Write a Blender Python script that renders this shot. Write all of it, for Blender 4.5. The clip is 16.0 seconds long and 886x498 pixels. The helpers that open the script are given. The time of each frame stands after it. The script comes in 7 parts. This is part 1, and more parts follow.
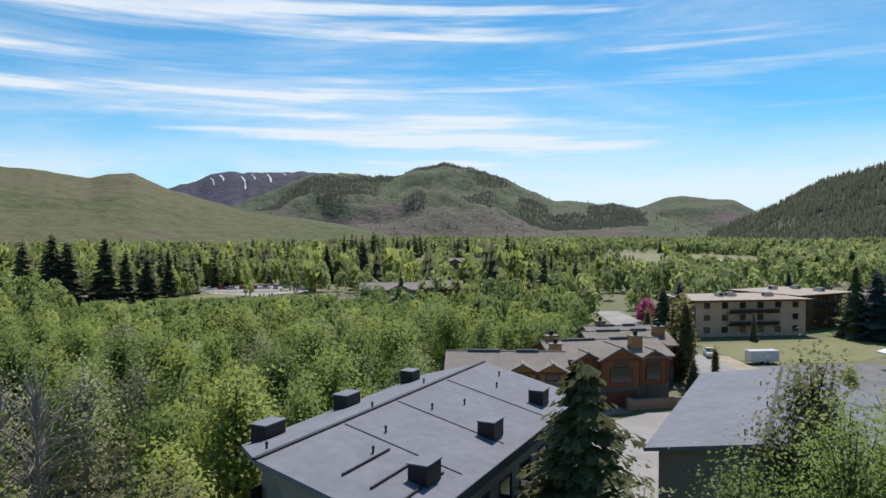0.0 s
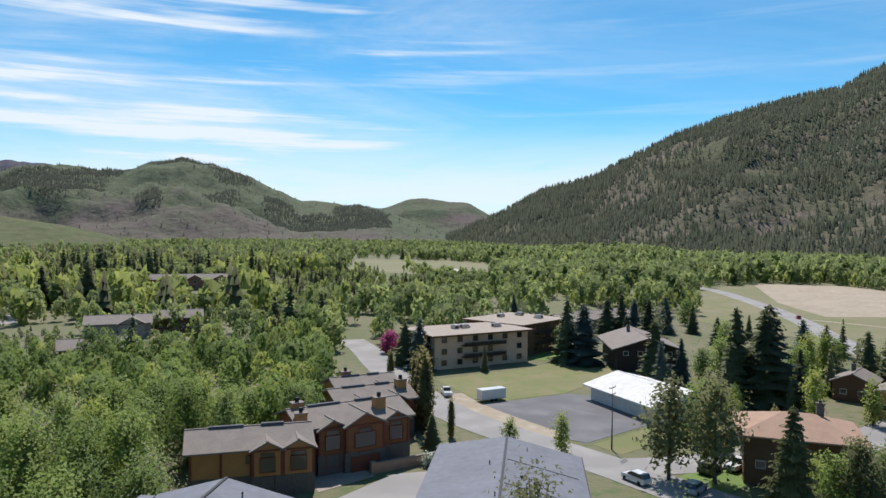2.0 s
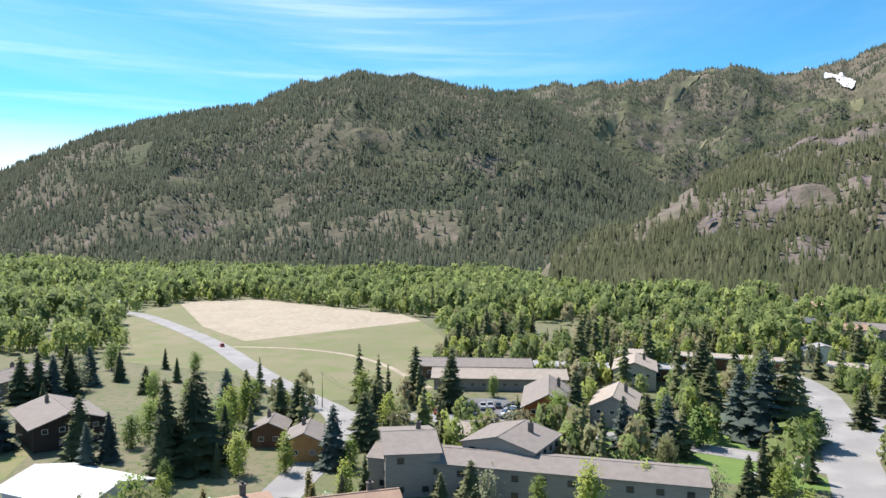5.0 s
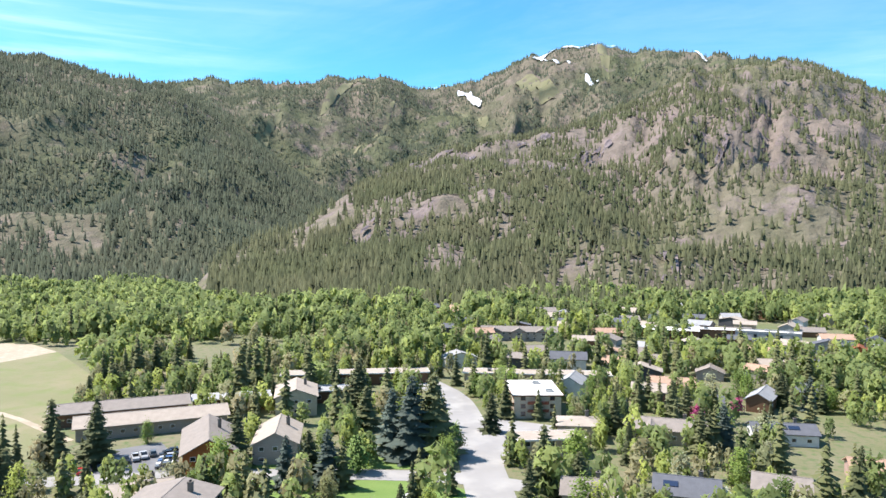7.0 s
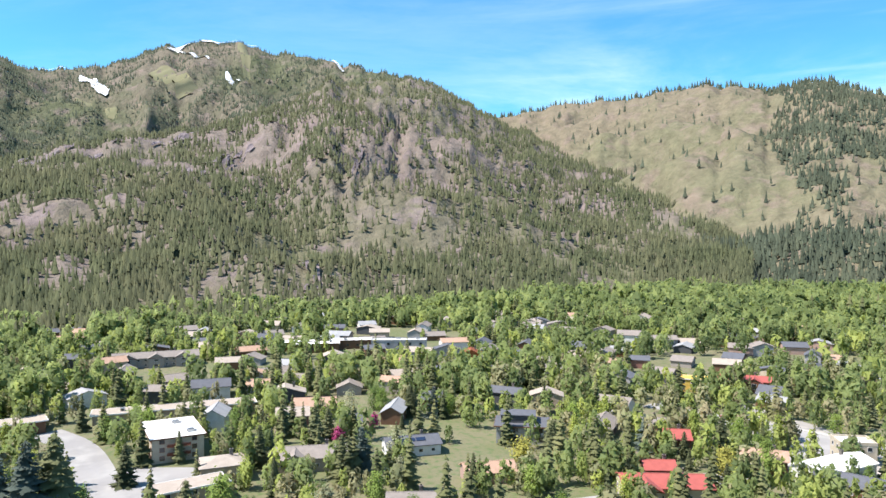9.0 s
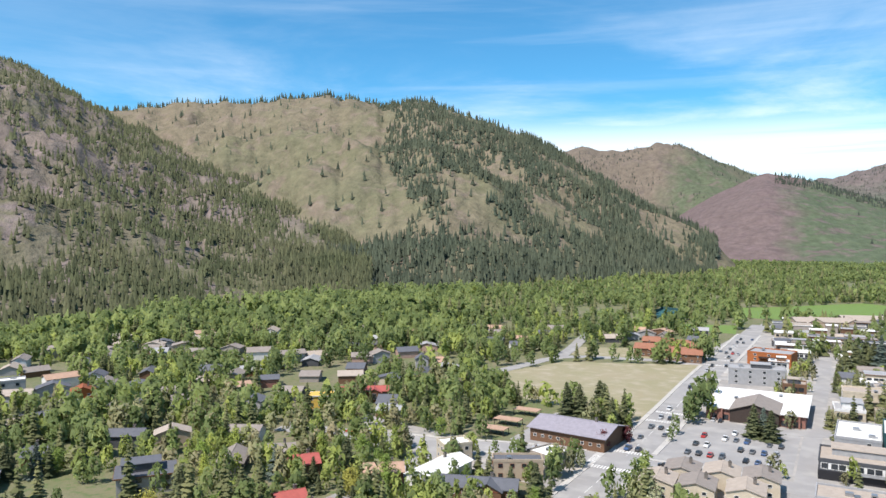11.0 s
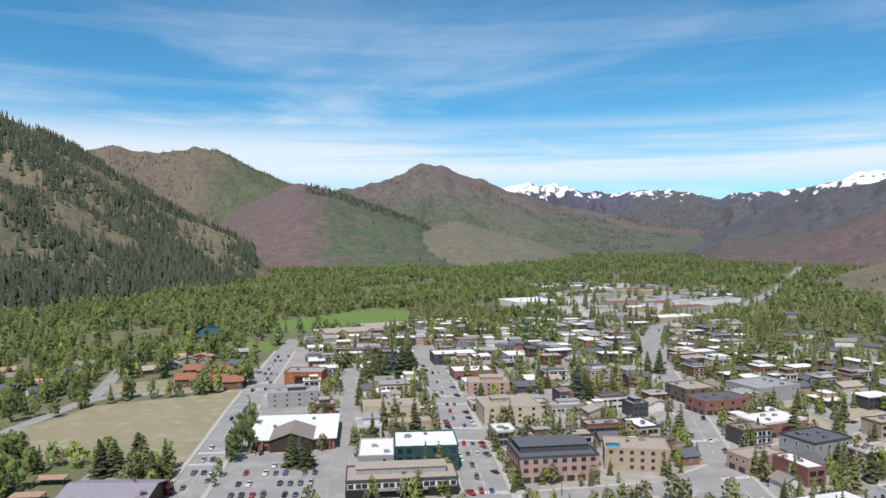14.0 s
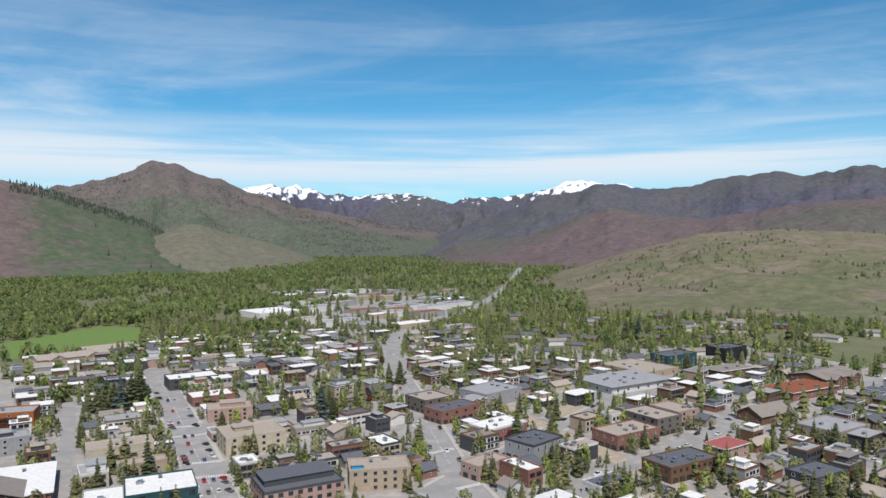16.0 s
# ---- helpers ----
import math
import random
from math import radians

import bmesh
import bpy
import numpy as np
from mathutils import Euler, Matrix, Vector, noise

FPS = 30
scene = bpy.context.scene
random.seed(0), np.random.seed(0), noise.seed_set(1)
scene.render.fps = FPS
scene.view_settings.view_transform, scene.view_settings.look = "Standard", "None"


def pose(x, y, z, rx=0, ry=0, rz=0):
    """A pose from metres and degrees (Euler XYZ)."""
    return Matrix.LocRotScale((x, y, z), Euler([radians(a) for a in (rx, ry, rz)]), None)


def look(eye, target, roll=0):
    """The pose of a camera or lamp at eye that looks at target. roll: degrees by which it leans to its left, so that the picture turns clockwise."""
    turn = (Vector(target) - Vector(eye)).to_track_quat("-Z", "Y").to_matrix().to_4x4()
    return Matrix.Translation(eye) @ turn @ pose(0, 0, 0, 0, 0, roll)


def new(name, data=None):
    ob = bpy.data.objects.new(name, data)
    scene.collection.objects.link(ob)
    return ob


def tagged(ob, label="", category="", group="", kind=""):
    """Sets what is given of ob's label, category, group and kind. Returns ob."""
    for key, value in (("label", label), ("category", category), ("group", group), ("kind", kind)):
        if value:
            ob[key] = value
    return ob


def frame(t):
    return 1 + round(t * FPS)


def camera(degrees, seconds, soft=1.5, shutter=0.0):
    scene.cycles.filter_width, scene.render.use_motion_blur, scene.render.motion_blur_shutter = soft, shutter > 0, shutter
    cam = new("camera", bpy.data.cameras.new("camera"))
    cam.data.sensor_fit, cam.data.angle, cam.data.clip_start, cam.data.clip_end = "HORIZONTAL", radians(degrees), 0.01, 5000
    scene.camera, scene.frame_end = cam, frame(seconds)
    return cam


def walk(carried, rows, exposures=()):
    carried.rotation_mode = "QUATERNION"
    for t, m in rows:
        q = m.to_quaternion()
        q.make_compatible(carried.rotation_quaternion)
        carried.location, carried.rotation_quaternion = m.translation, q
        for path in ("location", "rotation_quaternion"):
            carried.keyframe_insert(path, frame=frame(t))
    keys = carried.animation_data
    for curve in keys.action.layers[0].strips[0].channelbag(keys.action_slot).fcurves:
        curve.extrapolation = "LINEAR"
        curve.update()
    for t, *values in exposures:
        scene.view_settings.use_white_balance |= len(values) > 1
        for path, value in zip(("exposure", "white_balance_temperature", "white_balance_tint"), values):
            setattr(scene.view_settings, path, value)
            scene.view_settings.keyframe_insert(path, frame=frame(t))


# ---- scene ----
cam = camera(63.2, 16.0)
METRES, EYE, TILT, LEAN, TURN = 90.0, 26.0, -1.37, 0.0, 0.0
ROWS = [
    (0.0, 0.0, 0.0, 0.0, 0.0, 0.0, -0.0),
    (0.5, 0.0001, -0.0004, 0.0297, -0.25, -0.04, -0.12),
    (1.0, 0.0013, -0.0011, 0.0584, -4.04, -0.08, -0.18),
    (1.5, 0.0016, -0.0021, 0.0886, -12.67, -0.11, -0.08),
    (2.0, 0.0006, -0.0042, 0.1174, -19.97, -0.17, 0.02),
    (2.5, -0.0001, -0.0042, 0.1478, -26.99, -0.23, 0.11),
    (3.0, -0.0009, -0.0056, 0.1771, -33.87, -0.29, 0.25),
    (3.5, -0.0013, -0.0068, 0.2076, -41.44, -0.36, 0.41),
    (4.0, -0.0018, -0.0076, 0.237, -48.74, -0.46, 0.6),
    (4.5, -0.0028, -0.0109, 0.2674, -56.24, -0.57, 0.75),
    (7.0, -0.0143, -0.016, 0.4162, -90.01, -1.35, 1.23),
    (7.5, -0.0157, -0.0167, 0.447, -96.79, -1.51, 1.24),
    (8.0, -0.0176, -0.0172, 0.4767, -103.41, -1.68, 1.22),
    (8.5, -0.0187, -0.019, 0.5072, -110.53, -1.83, 1.18),
    (9.0, -0.0242, -0.0189, 0.5379, -117.84, -2.01, 1.14),
    (9.5, -0.0255, -0.0179, 0.5687, -125.68, -2.17, 1.09),
    (12.0, -0.0332, -0.0148, 0.7267, -159.99, -2.7, 0.76),
    (12.5, -0.0325, -0.014, 0.7603, -166.35, -2.77, 0.6),
    (13.0, -0.0333, -0.0127, 0.7936, -171.4, -2.82, 0.5),
    (13.5, -0.0348, -0.0138, 0.8281, -176.85, -2.82, 0.37),
    (14.0, -0.0336, -0.0127, 0.8618, -182.31, -2.77, 0.24),
    (14.5, -0.0329, -0.0108, 0.8968, -187.34, -2.72, 0.11),
    (15.0, -0.0323, -0.0106, 0.9292, -192.19, -2.68, -0.0),
    (15.5, -0.0303, -0.0085, 0.9642, -197.53, -2.71, -0.14),
    (16.0, -0.0292, -0.0072, 0.997, -202.54, -2.74, -0.28),
]
EXPOSURES = [(0.0, 0.0), (2.5, 0.11), (4.5, 0.53), (7.0, 1.06), (9.0, 1.0), (12.0, 0.27), (14.0, 0.04), (16.0, -0.06)]
walk(cam, [(t, pose(0, 0, EYE, TILT, LEAN, TURN) @ pose(METRES * x, METRES * y, METRES * z, 90 + pitch, roll, yaw)) for t, x, y, z, yaw, pitch, roll in ROWS], EXPOSURES)

# ---- world and sun ----
SUN_BEARING, SUN_HEIGHT = 16.0, 57.0
world = bpy.data.worlds.new("sky")
scene.world = world
world.use_nodes = True
wt = world.node_tree
wt.nodes.clear()


def wnode(kind, **values):
    n = wt.nodes.new(kind)
    for k, v in values.items():
        if k in n.inputs:
            n.inputs[k].default_value = v
    return n


def wmath(op, a, b=0.0):
    n = wt.nodes.new("ShaderNodeMath")
    n.operation = op
    for i, v in enumerate((a, b)):
        if isinstance(v, (int, float)):
            n.inputs[i].default_value = v
        else:
            wt.links.new(v, n.inputs[i])
    return n.outputs[0]


def wramp(value, low, high, to_low=0.0, to_high=1.0):
    n = wt.nodes.new("ShaderNodeMapRange")
    n.interpolation_type = "SMOOTHSTEP"
    wt.links.new(value, n.inputs[0])
    for i, v in enumerate((low, high, to_low, to_high)):
        n.inputs[i + 1].default_value = v
    return n.outputs[0]


sky = wt.nodes.new("ShaderNodeTexSky")
sky.sky_type, sky.sun_disc = "NISHITA", False
sky.sun_elevation, sky.sun_rotation = radians(SUN_HEIGHT), radians(SUN_BEARING)
sky.altitude, sky.air_density, sky.dust_density, sky.ozone_density = 1800, 1.0, 0.6, 2.5
coord = wt.nodes.new("ShaderNodeTexCoord")
parts = wt.nodes.new("ShaderNodeSeparateXYZ")
wt.links.new(coord.outputs["Generated"], parts.inputs[0])
# thin cirrus drawn out along the horizon


def wnoise(level, upright, detail, rough, shift, warp=0.0):
    m = wt.nodes.new("ShaderNodeMapping")
    m.inputs["Location"].default_value = (shift, shift * 0.7, shift * 0.3)
    m.inputs["Rotation"].default_value = (radians(2.5), radians(-2.0), 0)
    m.inputs["Scale"].default_value = (level, level, upright)
    wt.links.new(coord.outputs["Generated"], m.inputs[0])
    n = wnode("ShaderNodeTexNoise", Scale=1.0, Detail=detail, Roughness=rough, Distortion=warp)
    wt.links.new(m.outputs[0], n.inputs["Vector"])
    return n.outputs["Fac"]


streaks = wnoise(1.25, 30.0, 6, 0.55, 3.1, 0.22)
veil = wnoise(1.6, 8.0, 7, 0.62, 9.4, 0.6)
fibres = wnoise(5.0, 46.0, 7, 0.62, 1.7, 0.5)
east, north, up = parts.outputs[0], parts.outputs[1], parts.outputs[2]
northern = wmath("MULTIPLY", wramp(north, 0.1, 0.6), wramp(east, 0.0, 0.62, 1.0, 0.25))
southern = wramp(north, -0.75, -0.25, 1.0, 0.0)
grain = wramp(fibres, 0.25, 0.65, 0.55, 1.0)
cirrus = wmath("MULTIPLY", wmath("MULTIPLY", wramp(streaks, 0.51, 0.66, 0.0, 0.95), grain), wmath("MAXIMUM", northern, wmath("MULTIPLY", southern, 0.10)))
thin = wmath("MULTIPLY", wmath("MULTIPLY", wramp(veil, 0.38, 0.70, 0.0, 0.66), grain), wmath("MAXIMUM", wmath("MAXIMUM", northern, wmath("MULTIPLY", southern, wramp(up, 0.12, 0.30, 1.0, 0.2))), 0.16))
band = wmath("MULTIPLY", wmath("MULTIPLY", wramp(up, 0.03, 0.09), wramp(up, 0.10, 0.17, 1.0, 0.0)), wmath("MULTIPLY", southern, wramp(streaks, 0.34, 0.56, 0.25, 0.9)))
low_veil = wmath("MULTIPLY", wramp(up, 0.05, 0.17, 0.9, 0.0), wmath("MULTIPLY", wramp(veil, 0.30, 0.58, 0.35, 0.95), wramp(north, 0.35, 0.75)))
cover = wmath("MINIMUM", wmath("MAXIMUM", wmath("ADD", cirrus, thin), wmath("MAXIMUM", low_veil, band)), 0.93)
blue = wt.nodes.new("ShaderNodeMixRGB")
blue.blend_type = "MULTIPLY"
blue.inputs[0].default_value = 1.0
blue.inputs[2].default_value = (0.44, 0.99, 1.13, 1)
wt.links.new(sky.outputs[0], blue.inputs[1])
mix = wt.nodes.new("ShaderNodeMixRGB")
wt.links.new(cover, mix.inputs[0])
wt.links.new(blue.outputs[0], mix.inputs[1])
mix.inputs[2].default_value = (7.3, 7.9, 8.6, 1)
back = wnode("ShaderNodeBackground", Strength=0.113)
wt.links.new(mix.outputs[0], back.inputs[0])
out = wt.nodes.new("ShaderNodeOutputWorld")
wt.links.new(back.outputs[0], out.inputs[0])

sun = new("sun", bpy.data.lights.new("sun", "SUN"))
sun.data.energy, sun.data.angle, sun.data.color = 5.0, radians(0.53), (1.0, 0.925, 0.885)
se, sb = radians(SUN_HEIGHT), radians(SUN_BEARING)
sun.matrix_world = look((0, 0, 300), (-100 * math.sin(sb) * math.cos(se), -100 * math.cos(sb) * math.cos(se), 300 - 100 * math.sin(se)))


# ---- materials ----
def material(name, base, second=None, scale=1.0, rough=0.85, bump=0.0, bump_scale=20.0, metal=0.0, third=None, scale2=8.0,
             tint=0.0, object_random=0.0, soft_light=0.0, stretch=(1, 1, 1), spec=0.3):
    """A surface of two or three tones mixed by noise at two scales (metres), with fine relief."""
    m = bpy.data.materials.new(name)
    m.use_nodes = True
    t = m.node_tree
    p = t.nodes["Principled BSDF"]
    p.inputs["Roughness"].default_value, p.inputs["Metallic"].default_value = rough, metal
    p.inputs["Specular IOR Level"].default_value = spec
    pos = t.nodes.new("ShaderNodeNewGeometry").outputs["Position"]
    if stretch != (1, 1, 1):
        mp = t.nodes.new("ShaderNodeMapping")
        mp.inputs["Scale"].default_value = stretch
        t.links.new(pos, mp.inputs[0])
        pos = mp.outputs[0]

    def tone(s, low, high, detail=6):
        n = t.nodes.new("ShaderNodeTexNoise")
        n.inputs["Scale"].default_value, n.inputs["Detail"].default_value = s, detail
        t.links.new(pos, n.inputs["Vector"])
        r = t.nodes.new("ShaderNodeMapRange")
        r.inputs[1].default_value, r.inputs[2].default_value = low, high
        t.links.new(n.outputs["Fac"], r.inputs[0])
        return r.outputs[0]

    def blend(fac, a, b, kind="MIX"):
        n = t.nodes.new("ShaderNodeMixRGB")
        n.blend_type = kind
        for i, v in enumerate((fac, a, b)):
            if isinstance(v, tuple):
                n.inputs[i].default_value = (*v, 1)
            elif isinstance(v, (int, float)):
                n.inputs[i].default_value = v
            else:
                t.links.new(v, n.inputs[i])
        return n.outputs[0]

    colour = base
    second = second or tuple(c * 0.8 for c in base)
    colour = blend(tone(scale, 0.35, 0.65), base, second)
    if third:
        colour = blend(tone(scale2, 0.48, 0.68), colour, third)
    else:
        colour = blend(tone(scale2, 0.3, 0.7), colour, blend(1.0, colour, (0.82, 0.82, 0.82), "MULTIPLY"))
    fac = None
    if tint:
        a = t.nodes.new("ShaderNodeAttribute")
        a.attribute_name = "tint"
        fac, amount = a.outputs["Fac"], tint
    elif object_random:
        fac, amount = t.nodes.new("ShaderNodeObjectInfo").outputs["Random"], object_random
    if fac is not None:
        r = t.nodes.new("ShaderNodeMapRange")
        r.inputs[3].default_value, r.inputs[4].default_value = 1 - amount, 1 + amount
        t.links.new(fac, r.inputs[0])
        hsv = t.nodes.new("ShaderNodeHueSaturation")
        t.links.new(r.outputs[0], hsv.inputs["Value"])
        r2 = t.nodes.new("ShaderNodeMapRange")
        r2.inputs[3].default_value, r2.inputs[4].default_value = 0.5 + 0.035 * amount, 0.5 - 0.035 * amount
        t.links.new(fac, r2.inputs[0])
        t.links.new(r2.outputs[0], hsv.inputs["Hue"])
        t.links.new(colour, hsv.inputs["Color"])
        colour = hsv.outputs[0]
    if isinstance(colour, tuple):
        p.inputs["Base Color"].default_value = (*colour, 1)
    else:
        t.links.new(colour, p.inputs["Base Color"])
    if bump:
        n = t.nodes.new("ShaderNodeTexNoise")
        n.inputs["Scale"].default_value, n.inputs["Detail"].default_value = bump_scale, 5
        t.links.new(pos, n.inputs["Vector"])
        b = t.nodes.new("ShaderNodeBump")
        b.inputs["Strength"].default_value, b.inputs["Distance"].default_value = bump, 1.0 / bump_scale
        t.links.new(n.outputs["Fac"], b.inputs["Height"])
        t.links.new(b.outputs[0], p.inputs["Normal"])
    if soft_light:
        # leaves let some light through
        tr = t.nodes.new("ShaderNodeBsdfTranslucent")
        t.links.new(colour, tr.inputs[0])
        mx = t.nodes.new("ShaderNodeMixShader")
        mx.inputs[0].default_value = soft_light
        t.links.new(p.outputs[0], mx.inputs[1])
        t.links.new(tr.outputs[0], mx.inputs[2])
        t.links.new(mx.outputs[0], t.nodes["Material Output"].inputs[0])
    return m


M = dict(
    earth=material("valley_floor", (0.125, 0.135, 0.06), (0.175, 0.155, 0.095), 0.03, bump=0.4, bump_scale=2, third=(0.09, 0.125, 0.045), scale2=0.4),
    lawn=material("mown_grass", (0.155, 0.165, 0.062), (0.215, 0.19, 0.095), 0.06, bump=0.3, bump_scale=6, third=(0.135, 0.175, 0.05), scale2=0.3),
    lush=material("watered_lawn", (0.125, 0.20, 0.045), (0.15, 0.22, 0.055), 0.2, bump=0.3, bump_scale=6),
    meadow=material("dry_meadow", (0.165, 0.165, 0.078), (0.215, 0.19, 0.11), 0.02, bump=0.3, bump_scale=3, third=(0.145, 0.17, 0.06), scale2=0.09),
    dry_lot=material("dry_grass_and_gravel", (0.27, 0.235, 0.15), (0.23, 0.215, 0.12), 0.03, bump=0.3, bump_scale=3, third=(0.32, 0.28, 0.20), scale2=0.12),
    soil=material("bare_soil", (0.36, 0.30, 0.22), (0.30, 0.25, 0.18), 0.05, bump=0.3, bump_scale=3, third=(0.40, 0.35, 0.27), scale2=0.3),
    asphalt=material("weathered_asphalt", (0.285, 0.275, 0.262), (0.24, 0.232, 0.222), 0.08, bump=0.1, bump_scale=30, third=(0.32, 0.31, 0.29), scale2=0.12),
    asphalt_dark=material("fresh_asphalt", (0.15, 0.15, 0.155), (0.12, 0.12, 0.125), 0.1, bump=0.1, bump_scale=30, third=(0.18, 0.18, 0.18), scale2=0.15),
    asphalt_worn=material("worn_dark_paving", (0.30, 0.285, 0.262), (0.235, 0.225, 0.208), 0.03, bump=0.1, bump_scale=30, third=(0.38, 0.35, 0.31), scale2=0.15),
    concrete=material("pale_concrete", (0.46, 0.44, 0.40), (0.40, 0.38, 0.35), 0.2, bump=0.1, bump_scale=25),
    paint=material("road_paint", (0.75, 0.74, 0.70), (0.6, 0.59, 0.56), 1.5),
    conifer=material("conifer_needles", (0.118, 0.132, 0.054), (0.155, 0.160, 0.068), 0.05, tint=0.35, soft_light=0.25, rough=0.9),
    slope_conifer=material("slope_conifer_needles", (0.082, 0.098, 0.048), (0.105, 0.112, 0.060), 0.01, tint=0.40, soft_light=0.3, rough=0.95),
    far_conifer=material("far_conifer_needles", (0.040, 0.054, 0.042), (0.052, 0.064, 0.046), 0.01, tint=0.35, soft_light=0.2, rough=0.95),
    dark_conifer=material("dark_conifer_needles", (0.058, 0.076, 0.050), (0.078, 0.092, 0.058), 0.01, tint=0.40, soft_light=0.25, rough=0.95),
    spruce=material("blue_spruce_needles", (0.105, 0.135, 0.110), (0.085, 0.11, 0.085), 0.3, object_random=0.25, soft_light=0.25, rough=0.9),
    fir=material("fir_needles", (0.100, 0.116, 0.052), (0.128, 0.138, 0.062), 0.3, object_random=0.35, soft_light=0.25, rough=0.9),
    pine=material("pine_needles", (0.225, 0.24, 0.105), (0.185, 0.20, 0.09), 0.3, object_random=0.3, soft_light=0.5, rough=0.9),
    leaf=material("cottonwood_leaves", (0.275, 0.340, 0.118), (0.222, 0.282, 0.110), 0.03, tint=0.32, soft_light=0.6, rough=0.75),
    grove_leaf=material("grove_leaves", (0.205, 0.292, 0.072), (0.165, 0.240, 0.066), 0.05, tint=0.30, soft_light=0.45, rough=0.75),
    leaf_thing=material("spring_leaves", (0.232, 0.322, 0.068), (0.185, 0.262, 0.066), 0.15, object_random=0.32, soft_light=0.45, rough=0.7),
    leaf_fresh=material("fresh_yellow_green_leaves", (0.35, 0.41, 0.09), (0.29, 0.35, 0.08), 0.3, object_random=0.25, soft_light=0.45, rough=0.7),
    leaf_pale=material("grey_green_buds", (0.34, 0.35, 0.21), (0.27, 0.29, 0.16), 0.3, object_random=0.2, soft_light=0.3, rough=0.8),
    blossom=material("pink_blossom", (0.45, 0.07, 0.20), (0.30, 0.05, 0.14), 0.5, soft_light=0.3),
    white_blossom=material("white_blossom", (0.62, 0.64, 0.52), (0.45, 0.50, 0.36), 0.5, soft_light=0.3),
    plum=material("purple_leaves", (0.10, 0.025, 0.03), (0.16, 0.05, 0.05), 0.5, soft_light=0.3),
    willow=material("willow_leaves", (0.42, 0.40, 0.09), (0.34, 0.33, 0.08), 0.5, soft_light=0.35),
    bark=material("grey_brown_bark", (0.16, 0.13, 0.10), (0.10, 0.08, 0.065), 1.5, bump=0.5, bump_scale=12),
    bare=material("bare_twigs", (0.36, 0.33, 0.29), (0.26, 0.23, 0.20), 1.0),
)


# ---- ground and mountains ----
def link_mesh(name, verts, faces, mat, smooth=False, tint=None, normals=None):
    me = bpy.data.meshes.new(name)
    verts, faces = np.asarray(verts, dtype=np.float32), np.asarray(faces, dtype=np.int32)
    k = faces.shape[1]
    me.vertices.add(len(verts)), me.loops.add(faces.size), me.polygons.add(len(faces))
    me.vertices.foreach_set("co", verts.ravel())
    me.loops.foreach_set("vertex_index", faces.ravel())
    me.polygons.foreach_set("loop_start", np.arange(0, faces.size, k, dtype=np.int32))
    me.polygons.foreach_set("use_smooth", np.full(len(faces), smooth))
    me.update(calc_edges=True)
    if tint is not None:
        at = me.attributes.new("tint", "FLOAT", "POINT")
        at.data.foreach_set("value", np.asarray(tint, dtype=np.float32))
    me.materials.append(mat)
    if normals is not None:
        me.normals_split_custom_set_from_vertices(np.asarray(normals, dtype=np.float32))
    return me


def value_noise(x, y, seed):
    """Smooth noise in 0..1 on arrays."""
    xi, yi = np.floor(x).astype(np.int64), np.floor(y).astype(np.int64)
    fx, fy = x - xi, y - yi
    fx, fy = fx * fx * (3 - 2 * fx), fy * fy * (3 - 2 * fy)

    def h(a, b):
        v = np.sin(a * 127.1 + b * 311.7 + seed * 74.7) * 43758.5453
        return v - np.floor(v)
    top = h(xi, yi) * (1 - fx) + h(xi + 1, yi) * fx
    low = h(xi, yi + 1) * (1 - fx) + h(xi + 1, yi + 1) * fx
    return top * (1 - fy) + low * fy


def fractal(x, y, seed, octaves=4, gain=0.5):
    v, a, s = 0, 1.0, 0
    for o in range(octaves):
        v, s = v + a * value_noise(x * 2 ** o, y * 2 ** o, seed + o), s + a
        a *= gain
    return v / s


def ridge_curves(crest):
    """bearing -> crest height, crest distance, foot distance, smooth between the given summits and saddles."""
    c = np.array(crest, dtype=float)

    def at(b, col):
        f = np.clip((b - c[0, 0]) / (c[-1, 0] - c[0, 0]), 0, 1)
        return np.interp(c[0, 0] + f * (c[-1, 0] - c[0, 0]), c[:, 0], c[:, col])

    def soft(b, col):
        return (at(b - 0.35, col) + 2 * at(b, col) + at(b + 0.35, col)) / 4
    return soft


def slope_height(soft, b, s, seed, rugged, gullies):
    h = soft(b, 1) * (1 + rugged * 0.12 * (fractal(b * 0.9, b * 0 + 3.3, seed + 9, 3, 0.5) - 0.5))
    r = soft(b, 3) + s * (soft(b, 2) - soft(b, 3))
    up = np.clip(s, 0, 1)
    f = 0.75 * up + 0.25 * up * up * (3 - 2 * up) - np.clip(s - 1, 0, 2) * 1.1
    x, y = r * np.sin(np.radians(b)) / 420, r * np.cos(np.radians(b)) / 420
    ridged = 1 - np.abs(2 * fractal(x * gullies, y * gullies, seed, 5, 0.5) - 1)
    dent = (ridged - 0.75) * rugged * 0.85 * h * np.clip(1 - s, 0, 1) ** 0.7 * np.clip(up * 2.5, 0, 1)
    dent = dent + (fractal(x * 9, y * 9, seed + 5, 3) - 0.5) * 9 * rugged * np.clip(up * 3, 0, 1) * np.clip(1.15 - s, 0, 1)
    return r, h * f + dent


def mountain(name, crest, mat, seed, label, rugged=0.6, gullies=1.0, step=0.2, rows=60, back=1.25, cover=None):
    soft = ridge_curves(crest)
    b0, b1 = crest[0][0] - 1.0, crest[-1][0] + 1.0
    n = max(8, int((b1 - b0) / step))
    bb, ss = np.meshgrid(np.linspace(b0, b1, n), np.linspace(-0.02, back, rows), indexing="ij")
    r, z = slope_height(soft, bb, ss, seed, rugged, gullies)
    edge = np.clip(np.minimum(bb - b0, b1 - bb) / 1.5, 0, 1)
